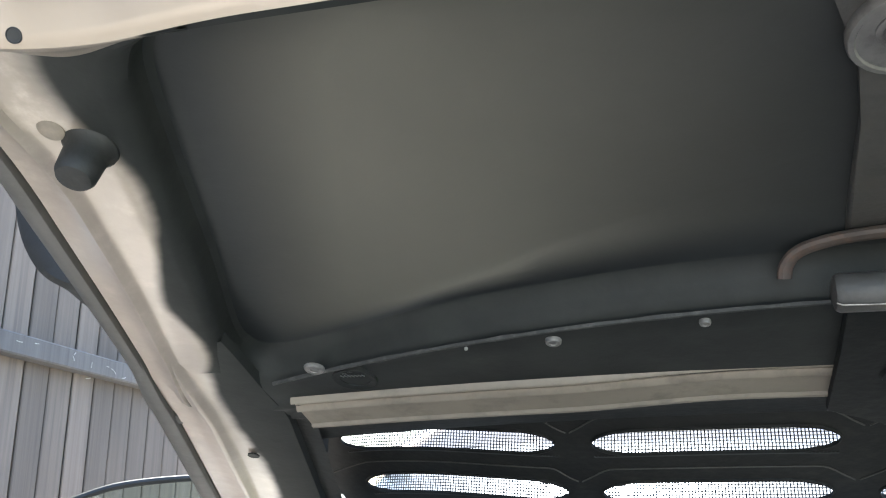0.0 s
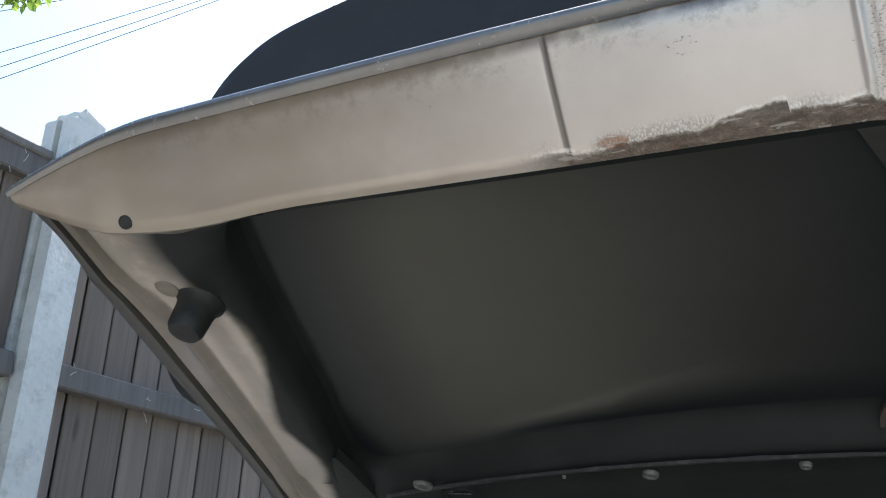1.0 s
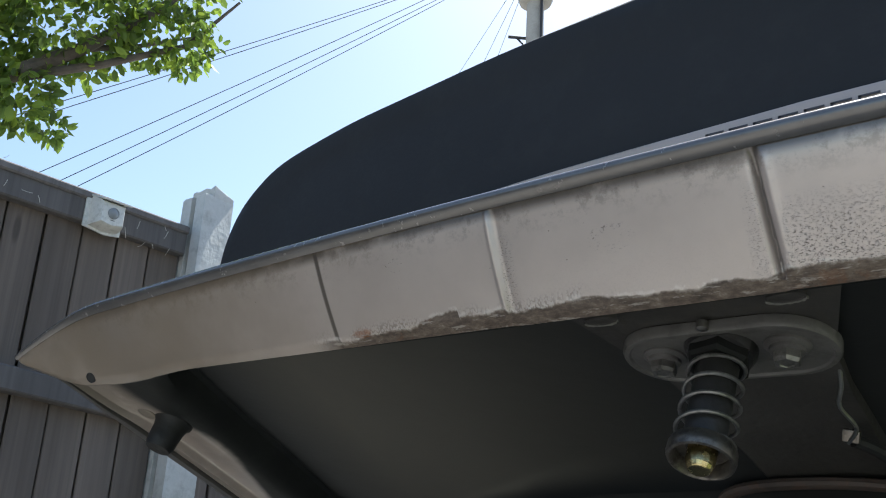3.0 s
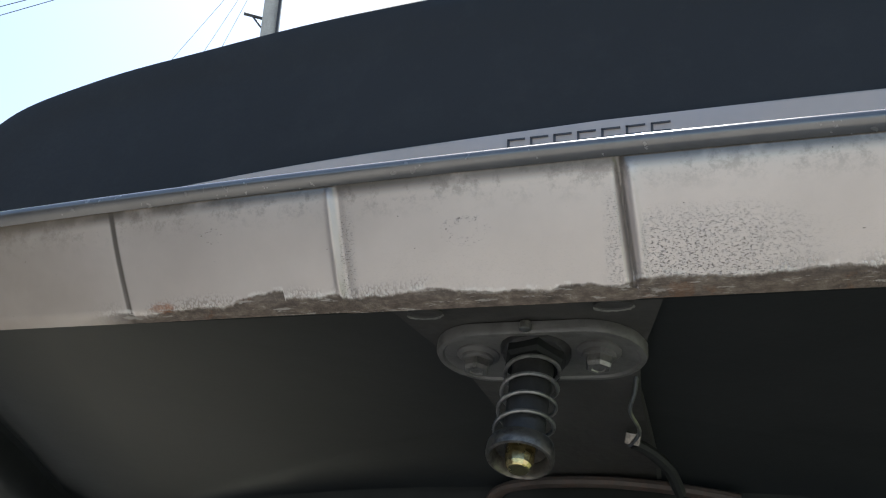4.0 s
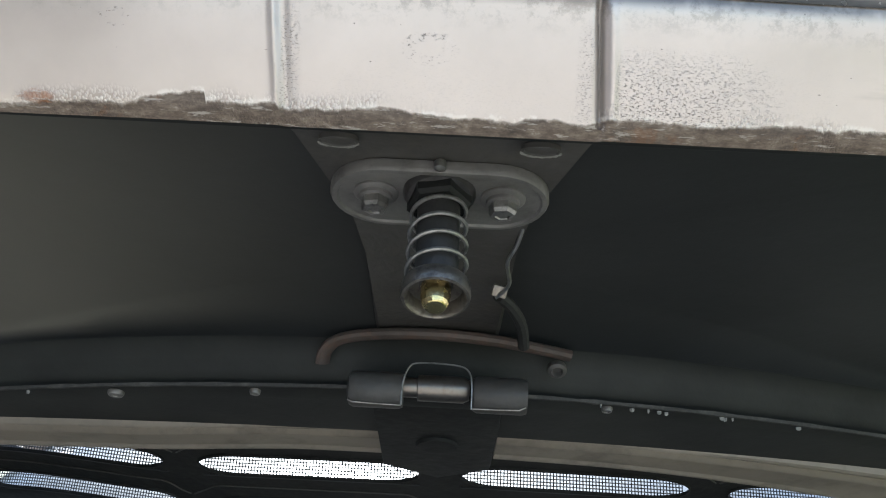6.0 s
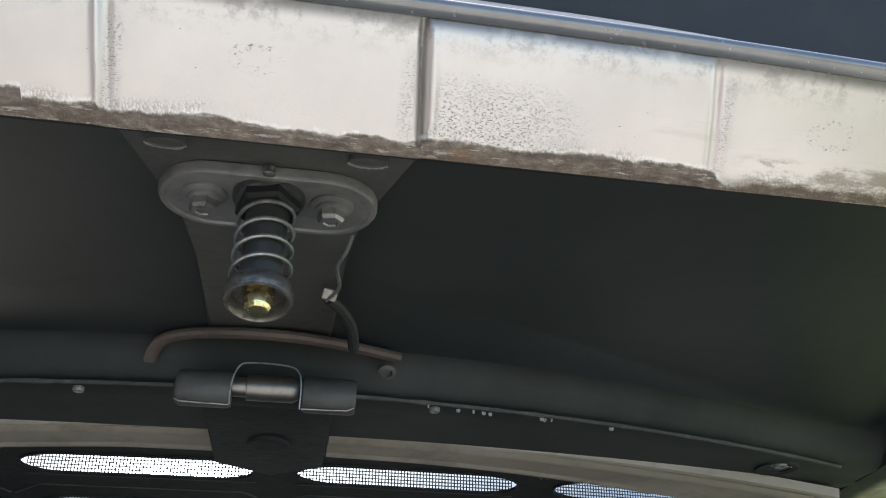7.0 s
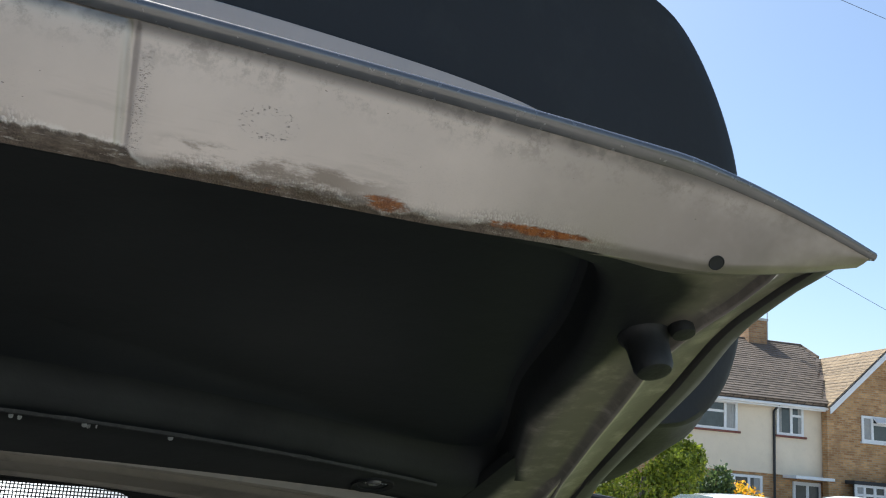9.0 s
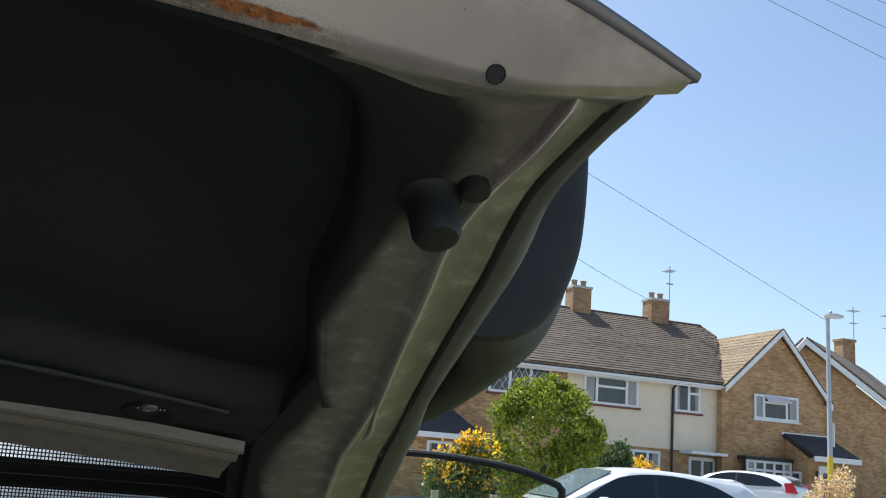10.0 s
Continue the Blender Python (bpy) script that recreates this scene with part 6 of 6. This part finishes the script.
def bx(x0, x1, y0, y1, z0, z1, bevel=0.0, bm=None):
    bm = bm or bmesh.new()
    return box(bm, ((x0 + x1) / 2, (y0 + y1) / 2, (z0 + z1) / 2), (x1 - x0, y1 - y0, z1 - z0), None, bevel)


def window(parent, x0, x1, z0, z1, bars, y=0.0, sill=True, curtains=True, rails=()):
    """White casement with panes, curtains behind and a sill; y is the wall's face."""
    w = lp("window", bx(x0, x1, y - 0.012, y + 0.05, z0, z1, 0.0), M_pane, parent, "white framed casement window")
    bm = bmesh.new()
    t = 0.085
    for a, b, c, d in ((x0, x1, z0, z0 + t), (x0, x1, z1 - t, z1), (x0, x0 + t, z0 + t, z1 - t), (x1 - t, x1, z0 + t, z1 - t)):
        bx(a, b, y - 0.055, y + 0.01, c, d, 0.0, bm)
    lp("frame", bm, M_upvc, w)
    for xb in bars:
        lp("mullion", bx(xb - 0.045, xb + 0.045, y - 0.05, y + 0.01, z0 + t, z1 - t), M_upvc, w)
    for xa, xb, zr in rails:
        lp("transom", bx(xa, xb, y - 0.048, y + 0.01, zr - 0.04, zr + 0.04), M_upvc, w)
    if curtains:
        n = max(2, int((x1 - x0) / 0.12))
        for ca, cb in ((x0 + t, x0 + (x1 - x0) * 0.20), (x1 - (x1 - x0) * 0.19, x1 - t)):
            pts = [(ca + (cb - ca) * k / 14, y - 0.016 - 0.004 * math.sin(k * 2.2)) for k in range(15)]
            bm = bmesh.new()
            lo = [bm.verts.new((px, py, z0 + t)) for px, py in pts]
            hi = [bm.verts.new((px, py, z1 - t)) for px, py in pts]
            for k in range(14):
                bm.faces.new((lo[k], lo[k + 1], hi[k + 1], hi[k]))
            lp("curtain", bm, M_curtain, w, "pale net curtain")
    if sill:
        lp("sill", bx(x0 - 0.06, x1 + 0.1, y - 0.09, y + 0.02, z0 - 0.07, z0, 0.008), M_sill, w, "red-brown sill")
    return w


def roof_sheet(corners, mat, thick=0.12):
    a, b, c, d = (Vector(p) for p in corners)
    return slab([a, b, c, d], (b - a).cross(d - a), thick)


Z = lambda z: z + ZH             # world height to local height

# terrace: brown-rendered house and cream house under one roof
M_tile_piece = surface("brown_roof_tile", (0.142, 0.108, 0.082), 0.85, 0, 0.3, 2.2, 30, 0.4, dirt=(0.10, 0.085, 0.05), dirt_amount=0.6, random_tone=0.22)
M_tile_tan = surface("tan_roof_tile", (0.25, 0.185, 0.115), 0.85, 0, 0.25, 2.2, 30, 0.4, dirt=(0.16, 0.12, 0.07), dirt_amount=0.5, random_tone=0.22)


def tile_field(parent, o, u, v, keep, width, height, mat, w=0.265, h=0.195):
    """Lapped tiles in staggered courses on a slope: the lowest courses are tiles of their own, the rest one mesh."""
    n = u.cross(v).normalized()
    if n.z < 0:
        n = -n
    corners = [u * a + v * b + n * c for a, b, c in ((0.003, -0.01, 0.030), (w - 0.003, -0.01, 0.030), (w - 0.003, h + 0.03, 0.006), (0.003, h + 0.03, 0.006), (0.003, -0.01, 0.008), (w - 0.003, -0.01, 0.008))]
    faces = [(0, 1, 2, 3), (4, 5, 1, 0), (4, 0, 3), (1, 5, 2)]
    me = bpy.data.meshes.new("tile")
    me.from_pydata([tuple(c) for c in corners], [], faces)
    me.materials.append(mat)
    r = random.Random(31)
    verts, polys, count = [], [], 0
    for j in range(int(height / h)):
        for i in range(int(width / w) + 1):
            a, b = (i - 0.5 * (j % 2)) * w, j * h
            if a < 0 or not keep(a + w * 0.7, b):
                continue
            at = o + u * a + v * b + n * r.uniform(-0.003, 0.004)
            if count < 260 and a > width * 0.28:
                ob = new("tile", me)
                ob.parent = parent
                ob.matrix_basis = Matrix.Translation(at)
                count += 1
            else:
                k = len(verts)
                verts += [tuple(at + c) for c in corners]
                polys += [tuple(k + q for q in f) for f in faces]
    rest = bpy.data.meshes.new("roof_tiling")
    rest.from_pydata(verts, [], polys)
    rest.materials.append(mat)
    ob = new("roof_tiling", rest)
    ob.parent = parent
    tagged(ob, "", "", "", "stuff")


def terrace():
    h = house("terraced_house", "cream rendered terraced house with brown tiled roof and chimneys")
    lp("wall", bx(0.12, 6.09, 0.0, 8.2, 1.9 + ZH, Z(4.42)), M_render, h, "cream rendered upper wall")
    lp("lower_wall", bx(0.12, 6.09, 0.06, 8.2, 0, 1.9 + ZH), M_brick, h, "brick lower wall")
    roof = lp("roof", slab([(-7.2, -0.35, Z(4.28)), (6.1, -0.35, Z(4.28)), (8.3, 3.2, Z(6.45)), (8.1, 4.1, Z(7.02)), (-7.2, 4.1, Z(7.02))], (0, -0.54, 0.84), 0.10), M_tiles, h, "brown tiled front roof slope")
    tile_field(roof, Vector((-1.6, -0.42, Z(4.28) + 0.10)), Vector((1, 0, 0)), Vector((0, 4.45, 2.74)).normalized(), lambda u, v: u < min(7.65 + v * 0.53, 9.72), 10.0, 5.28, M_tile_piece)
    lp("back_roof", roof_sheet([(6.25, 8.5, Z(4.28)), (-7.2, 8.5, Z(4.28)), (-7.2, 4.1, Z(7.02)), (8.1, 4.1, Z(7.02))], M_tiles), M_tiles, h)
    bm = rod([(-7.2, 4.1, Z(7.13)), (8.1, 4.1, Z(7.13)), (8.3, 3.3, Z(6.60))], 0.10, 8)
    lp("ridge_tiles", bm, M_tiles, h)
    lp("gutter", rod([(-7.2, -0.40, Z(4.22)), (6.05, -0.40, Z(4.22))], 0.05, 8), M_upvc, h, "white plastic gutter")
    lp("fascia", bx(-7.2, 6.03, -0.33, -0.30, Z(4.12), Z(4.28)), M_upvc, h)
    window(h, 0.72, 2.84, Z(3.20), Z(4.18), (1.22, 2.38), rails=((1.22, 2.38, Z(3.82)),))
    window(h, 4.32, 5.35, Z(3.22), Z(4.24), (4.88,), rails=((4.88, 5.30, Z(3.9)),))
    window(h, 2.2, 3.80, Z(0.75), Z(1.80), (2.75, 3.3), y=0.06)
    door = lp("front_door", bx(4.95, 6.0, 0.0, 0.08, 0, Z(1.72)), M_upvc, h, "white glazed front door")
    for a, b in ((5.05, 5.42), (5.55, 5.9)):
        lp("pane", bx(a, b, -0.02, 0.03, 0.5, Z(1.6)), M_pane, door)
    lp("canopy", bx(4.55, 6.02, -0.75, 0.0, Z(1.80), Z(1.90), 0.01), M_upvc, h, "flat door canopy")
    lp("downpipe", rod([(4.25, -0.34, Z(4.22)), (4.21, -0.06, Z(4.0)), (4.21, -0.06, 0.0)], 0.045, 8), M_pipe, h, "black downpipe")
    for x, zt in ((2.44, 7.95), (5.98, 7.90)):
        ch = lp("chimney", bx(x - 0.40, x + 0.40, 3.75, 4.45, Z(6.5), Z(zt)), M_chimney, h, "brick chimney stack")
        lp("cap", bx(x - 0.44, x + 0.44, 3.70, 4.50, Z(zt), Z(zt) + 0.10, 0.01), M_concrete, ch)
        for dx in (-0.2, 0.2):
            lp("pot", lathe([(0.12, 0), (0.105, 0.22), (0.13, 0.25), (0.13, 0.29), (0.09, 0.29)], (x + dx, 4.1, Z(zt) + 0.08), (0, 0, 1), 12), M_chimney, ch)
    bm = rod([(6.62, 4.1, Z(6.9)), (6.62, 4.1, Z(9.5))], 0.022, 6)
    for k in range(7):
        rod([(6.40, 3.9 + 0.08 * k, Z(9.3)), (6.84, 3.9 + 0.08 * k, Z(9.3))], 0.010, 4, bm)
    rod([(6.62, 3.75, Z(9.3)), (6.62, 4.6, Z(9.3))], 0.014, 5, bm)
    rod([(6.47, 4.1, Z(8.75)), (6.77, 4.1, Z(8.75))], 0.03, 5, bm)
    lp("aerial", bm, M_galv, h, "rooftop television aerial")


terrace()


def neighbour():
    h = house("neighbour_house", "brown rendered terraced house with lattice windows")
    lp("wall", bx(-7.0, 0.115, 0.03, 8.1, 0, Z(4.40)), M_brick, h, "brown brick wall")
    w = window(h, -2.75, -0.50, Z(3.25), Z(4.22), (-2.0, -1.25), y=0.03, curtains=False)
    bm = bmesh.new()
    for k in range(13):
        for e in (-1, 1):
            x0 = -2.6 + 0.23 * k
            a, b = Vector((x0, 0.012, Z(3.33))), Vector((x0 + e * 0.5, 0.012, Z(4.14)))
            if -2.72 < min(a.x, b.x) and max(a.x, b.x) < -0.53:
                rod([a, b], 0.008, 4, bm)
    lp("lattice", bm, M_upvc, w, "pale diamond lattice bars")
    window(h, -6.2, -4.3, Z(3.25), Z(4.22), (-5.3,), y=0.03)
    porch = lp("porch", bx(-6.6, -3.75, -1.5, 0.03, 0, Z(1.62)), M_brick, h, "small brick porch")
    lp("porch_roof", loft([[(-6.9, -1.8, Z(1.72)), (-3.4, -1.8, Z(1.72)), (-3.4, 0.0, Z(1.72)), (-6.9, 0.0, Z(1.72))], [(-6.2, -0.6, Z(2.55)), (-4.2, -0.6, Z(2.55)), (-4.2, 0.0, Z(2.55)), (-6.2, 0.0, Z(2.55))]]), M_slate, porch, "dark hipped porch roof")
    lp("porch_fascia", bx(-6.9, -3.4, -1.84, -1.80, Z(1.58), Z(1.74)), M_upvc, porch)
    window(porch, -5.2, -4.4, Z(0.7), Z(1.5), (-4.8,), y=-1.5, sill=False)


neighbour()


def gable_house():
    h = house("gable_house", "buff brick gabled house with white bargeboards")
    y = -0.35
    lp("front_wall", slab([(6.05, y, 0), (10.46, y, 0), (10.46, y, Z(4.2)), (8.48, y, Z(6.38)), (6.22, y, Z(4.35)), (6.05, y, Z(4.35))], (0, 1, 0), 0.3), M_brick, h, "buff brick gable wall")
    lp("side_wall", bx(6.10, 10.46, -0.05, 7.5, 0, Z(4.1)), M_brick, h)
    for e, ze in ((6.02, 4.24), (10.68, 3.98)):
        cs = [(e, y - 0.22, Z(ze)), (e, 3.7, Z(ze)), (8.48, 3.7, Z(6.52)), (8.48, y - 0.22, Z(6.52))]
        roof = lp("roof", roof_sheet(cs if e > 8 else cs[::-1], M_tiles_b, 0.08), M_tiles_b, h, "tan tiled roof slope")
        if e < 8:
            up = Vector((8.48 - e, 0, 6.52 - ze))
            tile_field(roof, Vector((e, y - 0.22, Z(ze) + 0.08)), Vector((0, 1, 0)), up.normalized(), lambda u, v: u < 3.7, 3.7, up.length - 0.1, M_tile_tan)
        b0, b1 = Vector((e, y - 0.26, Z(ze) + 0.02)), Vector((8.48, y - 0.26, Z(6.56)))
        d = Vector((0, 0, -0.22))
        lp("bargeboard", slab([b0, b1, b1 + d, b0 + d], (0, 1, 0), 0.05), M_upvc, h, "white bargeboard")
        lp("verge", rod([b0 + Vector((0, 0, 0.03)), b1 + Vector((0, 0, 0.03))], 0.02, 6), M_slate, h, "dark verge line")
    w = window(h, 7.37, 9.29, Z(3.24), Z(4.13), (7.79, 8.78), y=y, sill=False, rails=((7.79, 8.78, Z(3.86)),))
    lp("open_vent", slab([(7.82, y - 0.06, Z(4.06)), (8.76, y - 0.06, Z(4.06)), (8.80, y - 0.30, Z(3.88)), (7.78, y - 0.30, Z(3.88))], (0, -0.6, 0.8), 0.04), M_upvc, w, "top vent pushed open")
    lp("white_sill", bx(7.33, 9.36, y - 0.10, y, Z(3.18), Z(3.24), 0.005), M_upvc, w)
    bay = lp("bay_window", bx(6.73, 8.64, y - 0.4, y, 0, Z(0.95)), M_brick, h, "bow window below")
    window(bay, 6.73, 8.64, Z(0.95), Z(1.78), (7.1, 7.5, 7.9, 8.3), y=y - 0.4, sill=False, rails=((6.8, 8.6, Z(1.45)),))
    lp("bay_roof", bx(6.68, 8.70, y - 0.5, y, Z(1.78), Z(1.90)), M_slate, bay)
    porch = lp("porch", bx(8.72, 10.40, y - 1.2, y, 0, Z(2.0)), M_brick, h, "brick lean-to porch")
    lp("porch_cheek", slab([(8.72, y, Z(2.0)), (8.72, y - 1.2, Z(2.0)), (8.72, y, Z(2.66))], (1, 0, 0), 0.2), M_brick, porch)
    lp("porch_roof", roof_sheet([(8.60, y - 1.6, Z(1.98)), (10.55, y - 1.6, Z(1.98)), (10.55, y, Z(2.72)), (8.60, y, Z(2.72))], M_slate), M_slate, porch, "black sloping porch roof")
    lp("porch_flashing", bx(8.55, 10.6, y - 0.08, y, Z(2.76), Z(2.86)), M_upvc, porch)
    lp("porch_fascia", bx(8.60, 10.60, y - 1.66, y - 1.60, Z(1.88), Z(2.06)), M_upvc, porch)
    d = lp("porch_door", bx(9.12, 9.72, y - 1.25, y - 1.2, 0, Z(1.75)), M_upvc, porch, "white porch door")
    lp("pane", bx(9.29, 9.55, y - 1.265, y - 1.2, 0.9, Z(1.5)), M_pane, d)
    w = lp("side_window", bx(8.66, 8.74, y - 0.85, y - 0.40, Z(0.75), Z(1.50)), M_upvc, porch, "small white window")
    for z0, z1 in ((0.82, 1.12), (1.18, 1.43)):
        lp("pane", bx(8.65, 8.70, y - 0.78, y - 0.47, Z(z0), Z(z1)), M_pane, w)
    bm = rod([(8.95, y - 1.22, Z(1.25)), (8.95, y - 1.34, Z(1.35)), (8.95, y - 1.34, Z(1.55))], 0.045, 6)
    lp("wall_lantern", bm, M_pipe, porch, "black wall lantern")


gable_house()


def far_house():
    h = house("far_gable_house", "far buff brick gabled house with grey tiled roof")
    y = 2.0
    lp("front_wall", slab([(11.05, y, 0), (16.0, y, 0), (16.0, y, Z(4.2)), (11.5, y, Z(6.6)), (11.05, y, Z(6.2))], (0, 1, 0), 0.3), M_brick, h, "buff brick gable wall")
    back = Vector((9.0, 6.4, 0))
    for a, b in (((16.6, y - 0.25, Z(4.05)), (11.45, y - 0.25, Z(6.78))), ((11.45, y - 0.25, Z(6.78)), (10.7, y - 0.25, Z(6.1)))):
        a, b = Vector(a), Vector(b)
        lp("roof", roof_sheet([a, a + back, b + back, b], M_tiles), M_tiles, h, "grey-brown tiled roof slope")
    for a, b in (((16.6, 4.03), (11.45, 6.82)), ((10.7, 6.1), (11.45, 6.82))):
        p, q = Vector((a[0], y - 0.3, Z(a[1]))), Vector((b[0], y - 0.3, Z(b[1])))
        d = Vector((0, 0, -0.26))
        lp("bargeboard", slab([p, q, q + d, p + d], (0, 1, 0), 0.05), M_upvc, h, "white bargeboard")
    ch = lp("chimney", bx(17.6, 18.3, 6.4, 7.0, Z(5.8), Z(7.85)), M_chimney, h, "brick chimney stack")
    lp("cap", bx(17.55, 18.35, 6.35, 7.05, Z(7.85), Z(7.97), 0.01), M_chimney, ch)
    for x in (18.8, 20.9):
        bm = rod([(x, 7, Z(6.0)), (x, 7, Z(9.7))], 0.025, 6)
        for k in range(5):
            rod([(x - 0.3, 6.8 + 0.1 * k, Z(9.5)), (x + 0.3, 6.8 + 0.1 * k, Z(9.5))], 0.012, 4, bm)
            rod([(x - 0.2, 6.9 + 0.06 * k, Z(8.9)), (x + 0.2, 6.9 + 0.06 * k, Z(8.9))], 0.012, 4, bm)
        lp("aerial", bm, M_galv, h)


far_house()


# ---------------------------------------------------------------- parked cars
def hatchback(loc, heading, label, height=1.48, length=4.1, tail_lamps=True):
    c = thing("parked_car", loc, label, "car", "cars parked across the street")
    c.rotation_euler = (0, 0, radians(heading))
    L, W, H = length / 2, 0.88, height

    def ring(x, half, z0, z1, e=0.4, n=18):
        return [(x, half * math.copysign(abs(math.cos(a)) ** e, math.cos(a)), (z0 + z1) / 2 + (z1 - z0) / 2 * math.copysign(abs(math.sin(a)) ** e, math.sin(a))) for a in (2 * math.pi * k / n for k in range(n))]
    body = lp("body", loft([ring(x, h, z0, z1) for x, h, z0, z1 in ((-L, 0.62, 0.40, 0.85), (-L + 0.08, 0.80, 0.28, 0.98), (-L + 0.5, W, 0.22, 1.0), (0, W, 0.2, 0.97), (L - 1.1, W, 0.2, 0.95), (L - 0.4, 0.82, 0.24, 0.80), (L - 0.05, 0.66, 0.32, 0.66))]), M_carwhite, c, "white painted body", True)
    k = (H - 0.92) / 0.54
    flank = lambda z: 0.84 - (z - 0.92) * 0.36 / k

    def hoop(x, zt):
        e = min(0.07, (zt - 0.9) * 0.4)
        return [(x, -0.84, 0.90), (x, -flank(zt - e), zt - e), (x, -flank(zt) * 0.88, zt), (x, 0, zt + 0.018), (x, flank(zt) * 0.88, zt), (x, flank(zt - e), zt - e), (x, 0.84, 0.90)]
    shell = lp("cabin", loft([hoop(x, z) for x, z in ((-L + 0.06, 0.93), (-L + 0.14, 1.05), (-L + 0.30, H - 0.20), (-L + 0.50, H - 0.09), (-0.75, H - 0.02), (-0.2, H), (0.2, H - 0.02), (0.42, H - 0.07), (0.8, 1.22), (1.30, 0.94))]), M_carwhite, c, "white roof and pillars", True)
    for s in (-1, 1):
        arch = curve_through([(1.02, 0.97), (0.75, 1.15), (0.42, 1.31), (0.0, 1.385), (-0.55, 1.385), (-1.05, 1.30), (-1.42, 1.14), (-1.52, 1.04), (-1.3, 1.0), (-0.4, 0.965), (0.6, 0.955)], 44)
        pts = [Vector((x, s * (flank(0.92 + (z - 0.92) * k) + 0.010), 0.92 + (z - 0.92) * k)) for x, z in arch]
        lp("side_glass", slab(pts, (0, s, 0.36), 0.012), M_darkglass, shell, "dark tinted side windows")
        lp("window_bar", slab([Vector((-0.12 + dx, s * (flank(z) + 0.023), z)) for dx, z in ((-0.035, 0.97), (0.035, 0.97), (0.01, 0.92 + 0.455 * k), (-0.06, 0.92 + 0.455 * k))], (0, s, 0.36), 0.004), M_pipe, shell)
    lp("windscreen", slab([(1.27, -0.70, 0.975), (1.31, 0, 0.985), (1.27, 0.70, 0.975), (0.47, 0.57, H - 0.07), (0.45, 0, H - 0.055), (0.47, -0.57, H - 0.07)], (0.5, 0, 0.85), 0.02), M_screen, shell, "sloping windscreen with painted sky reflection")
    lp("rear_screen", slab([(-L + 0.12, -0.60, 1.05), (-L + 0.10, 0, 1.03), (-L + 0.12, 0.60, 1.05), (-L + 0.30, 0.54, H - 0.20), (-L + 0.29, 0, H - 0.18), (-L + 0.30, -0.54, H - 0.20)], (-0.85, 0, 0.5), 0.02), M_darkglass, shell, "dark rear screen")
    lp("roof_spoiler", slab([(-L + 0.32, -0.54, H - 0.15), (-L + 0.60, -0.56, H - 0.075), (-L + 0.60, 0.56, H - 0.075), (-L + 0.32, 0.54, H - 0.15)], (0, 0, 1), 0.03, None, 0.008), M_carwhite, c)
    for s in (-1, 1):
        for x in (-L + 0.72, L - 0.80):
            wh = lp("wheel", lathe([(0.18, -0.1), (0.30, -0.09), (0.315, 0), (0.30, 0.09), (0.18, 0.1)], (x, s * 0.80, 0.315), (0, 1, 0), 20), M_tyre, c, "", True)
            lp("rim", lathe([(0.18, 0.0), (0.17, 0.08), (0.03, 0.10)], (x, s * 0.80, 0.315), (0, s, 0), 14), M_alloy, wh, "", True)
        lp("tail_lamp", slab([(-L + 0.00, s * 0.80, 0.82), (-L + 0.34, s * 0.885, 0.84), (-L + 0.40, s * 0.86, 1.10), (-L + 0.16, s * 0.78, 1.14)], (-0.2, s, 0), 0.05), M_red, c, "red tail lamp")
        m = lp("door_mirror", loft([ring(0.75 + dx, 0.09 * f, 0.98 - 0.06 * f, 0.98 + 0.07 * f, 0.8, 10) for dx, f in ((-0.08, 0.6), (-0.03, 1), (0.06, 0.9), (0.10, 0.4))]), M_carwhite, c, "", True)
        m.location = (0, s * 0.98, 0)
    bm = bmesh.new()
    box(bm, (-L - 0.01, 0, 0.72), (0.02, 0.52, 0.11), None, 0.004)
    lp("number_plate", bm, M_yellow, c, "plain yellow plate")
    return c


hatchback(on_ground(9.35, 10.64), 166, "white hatchback parked side-on with dark windows", 1.46, 4.2)
hatchback(on_ground(22.6, 21.0), 116, "white hatchback parked with red tail lamp showing", 1.38, 4.0)

# low garden fence seen through the door glass
gf = thing("garden_fence", on_ground(6.4, 11.2), "low bleached timber garden fence with round posts", "fence")
for k in range(4):
    p = on_ground(5.6 + 0.75 * k, 11.4 - 0.35 * k)
    part("post", rod([p, p + Vector((0, 0, 0.95))], 0.055, 10), M_fencewood, gf)
for z in (0.35, 0.7):
    part("rail", rod([on_ground(5.6, 11.4) + Vector((0, 0, z)), on_ground(7.85, 10.35) + Vector((0, 0, z))], 0.04, 8), M_fencewood, gf)
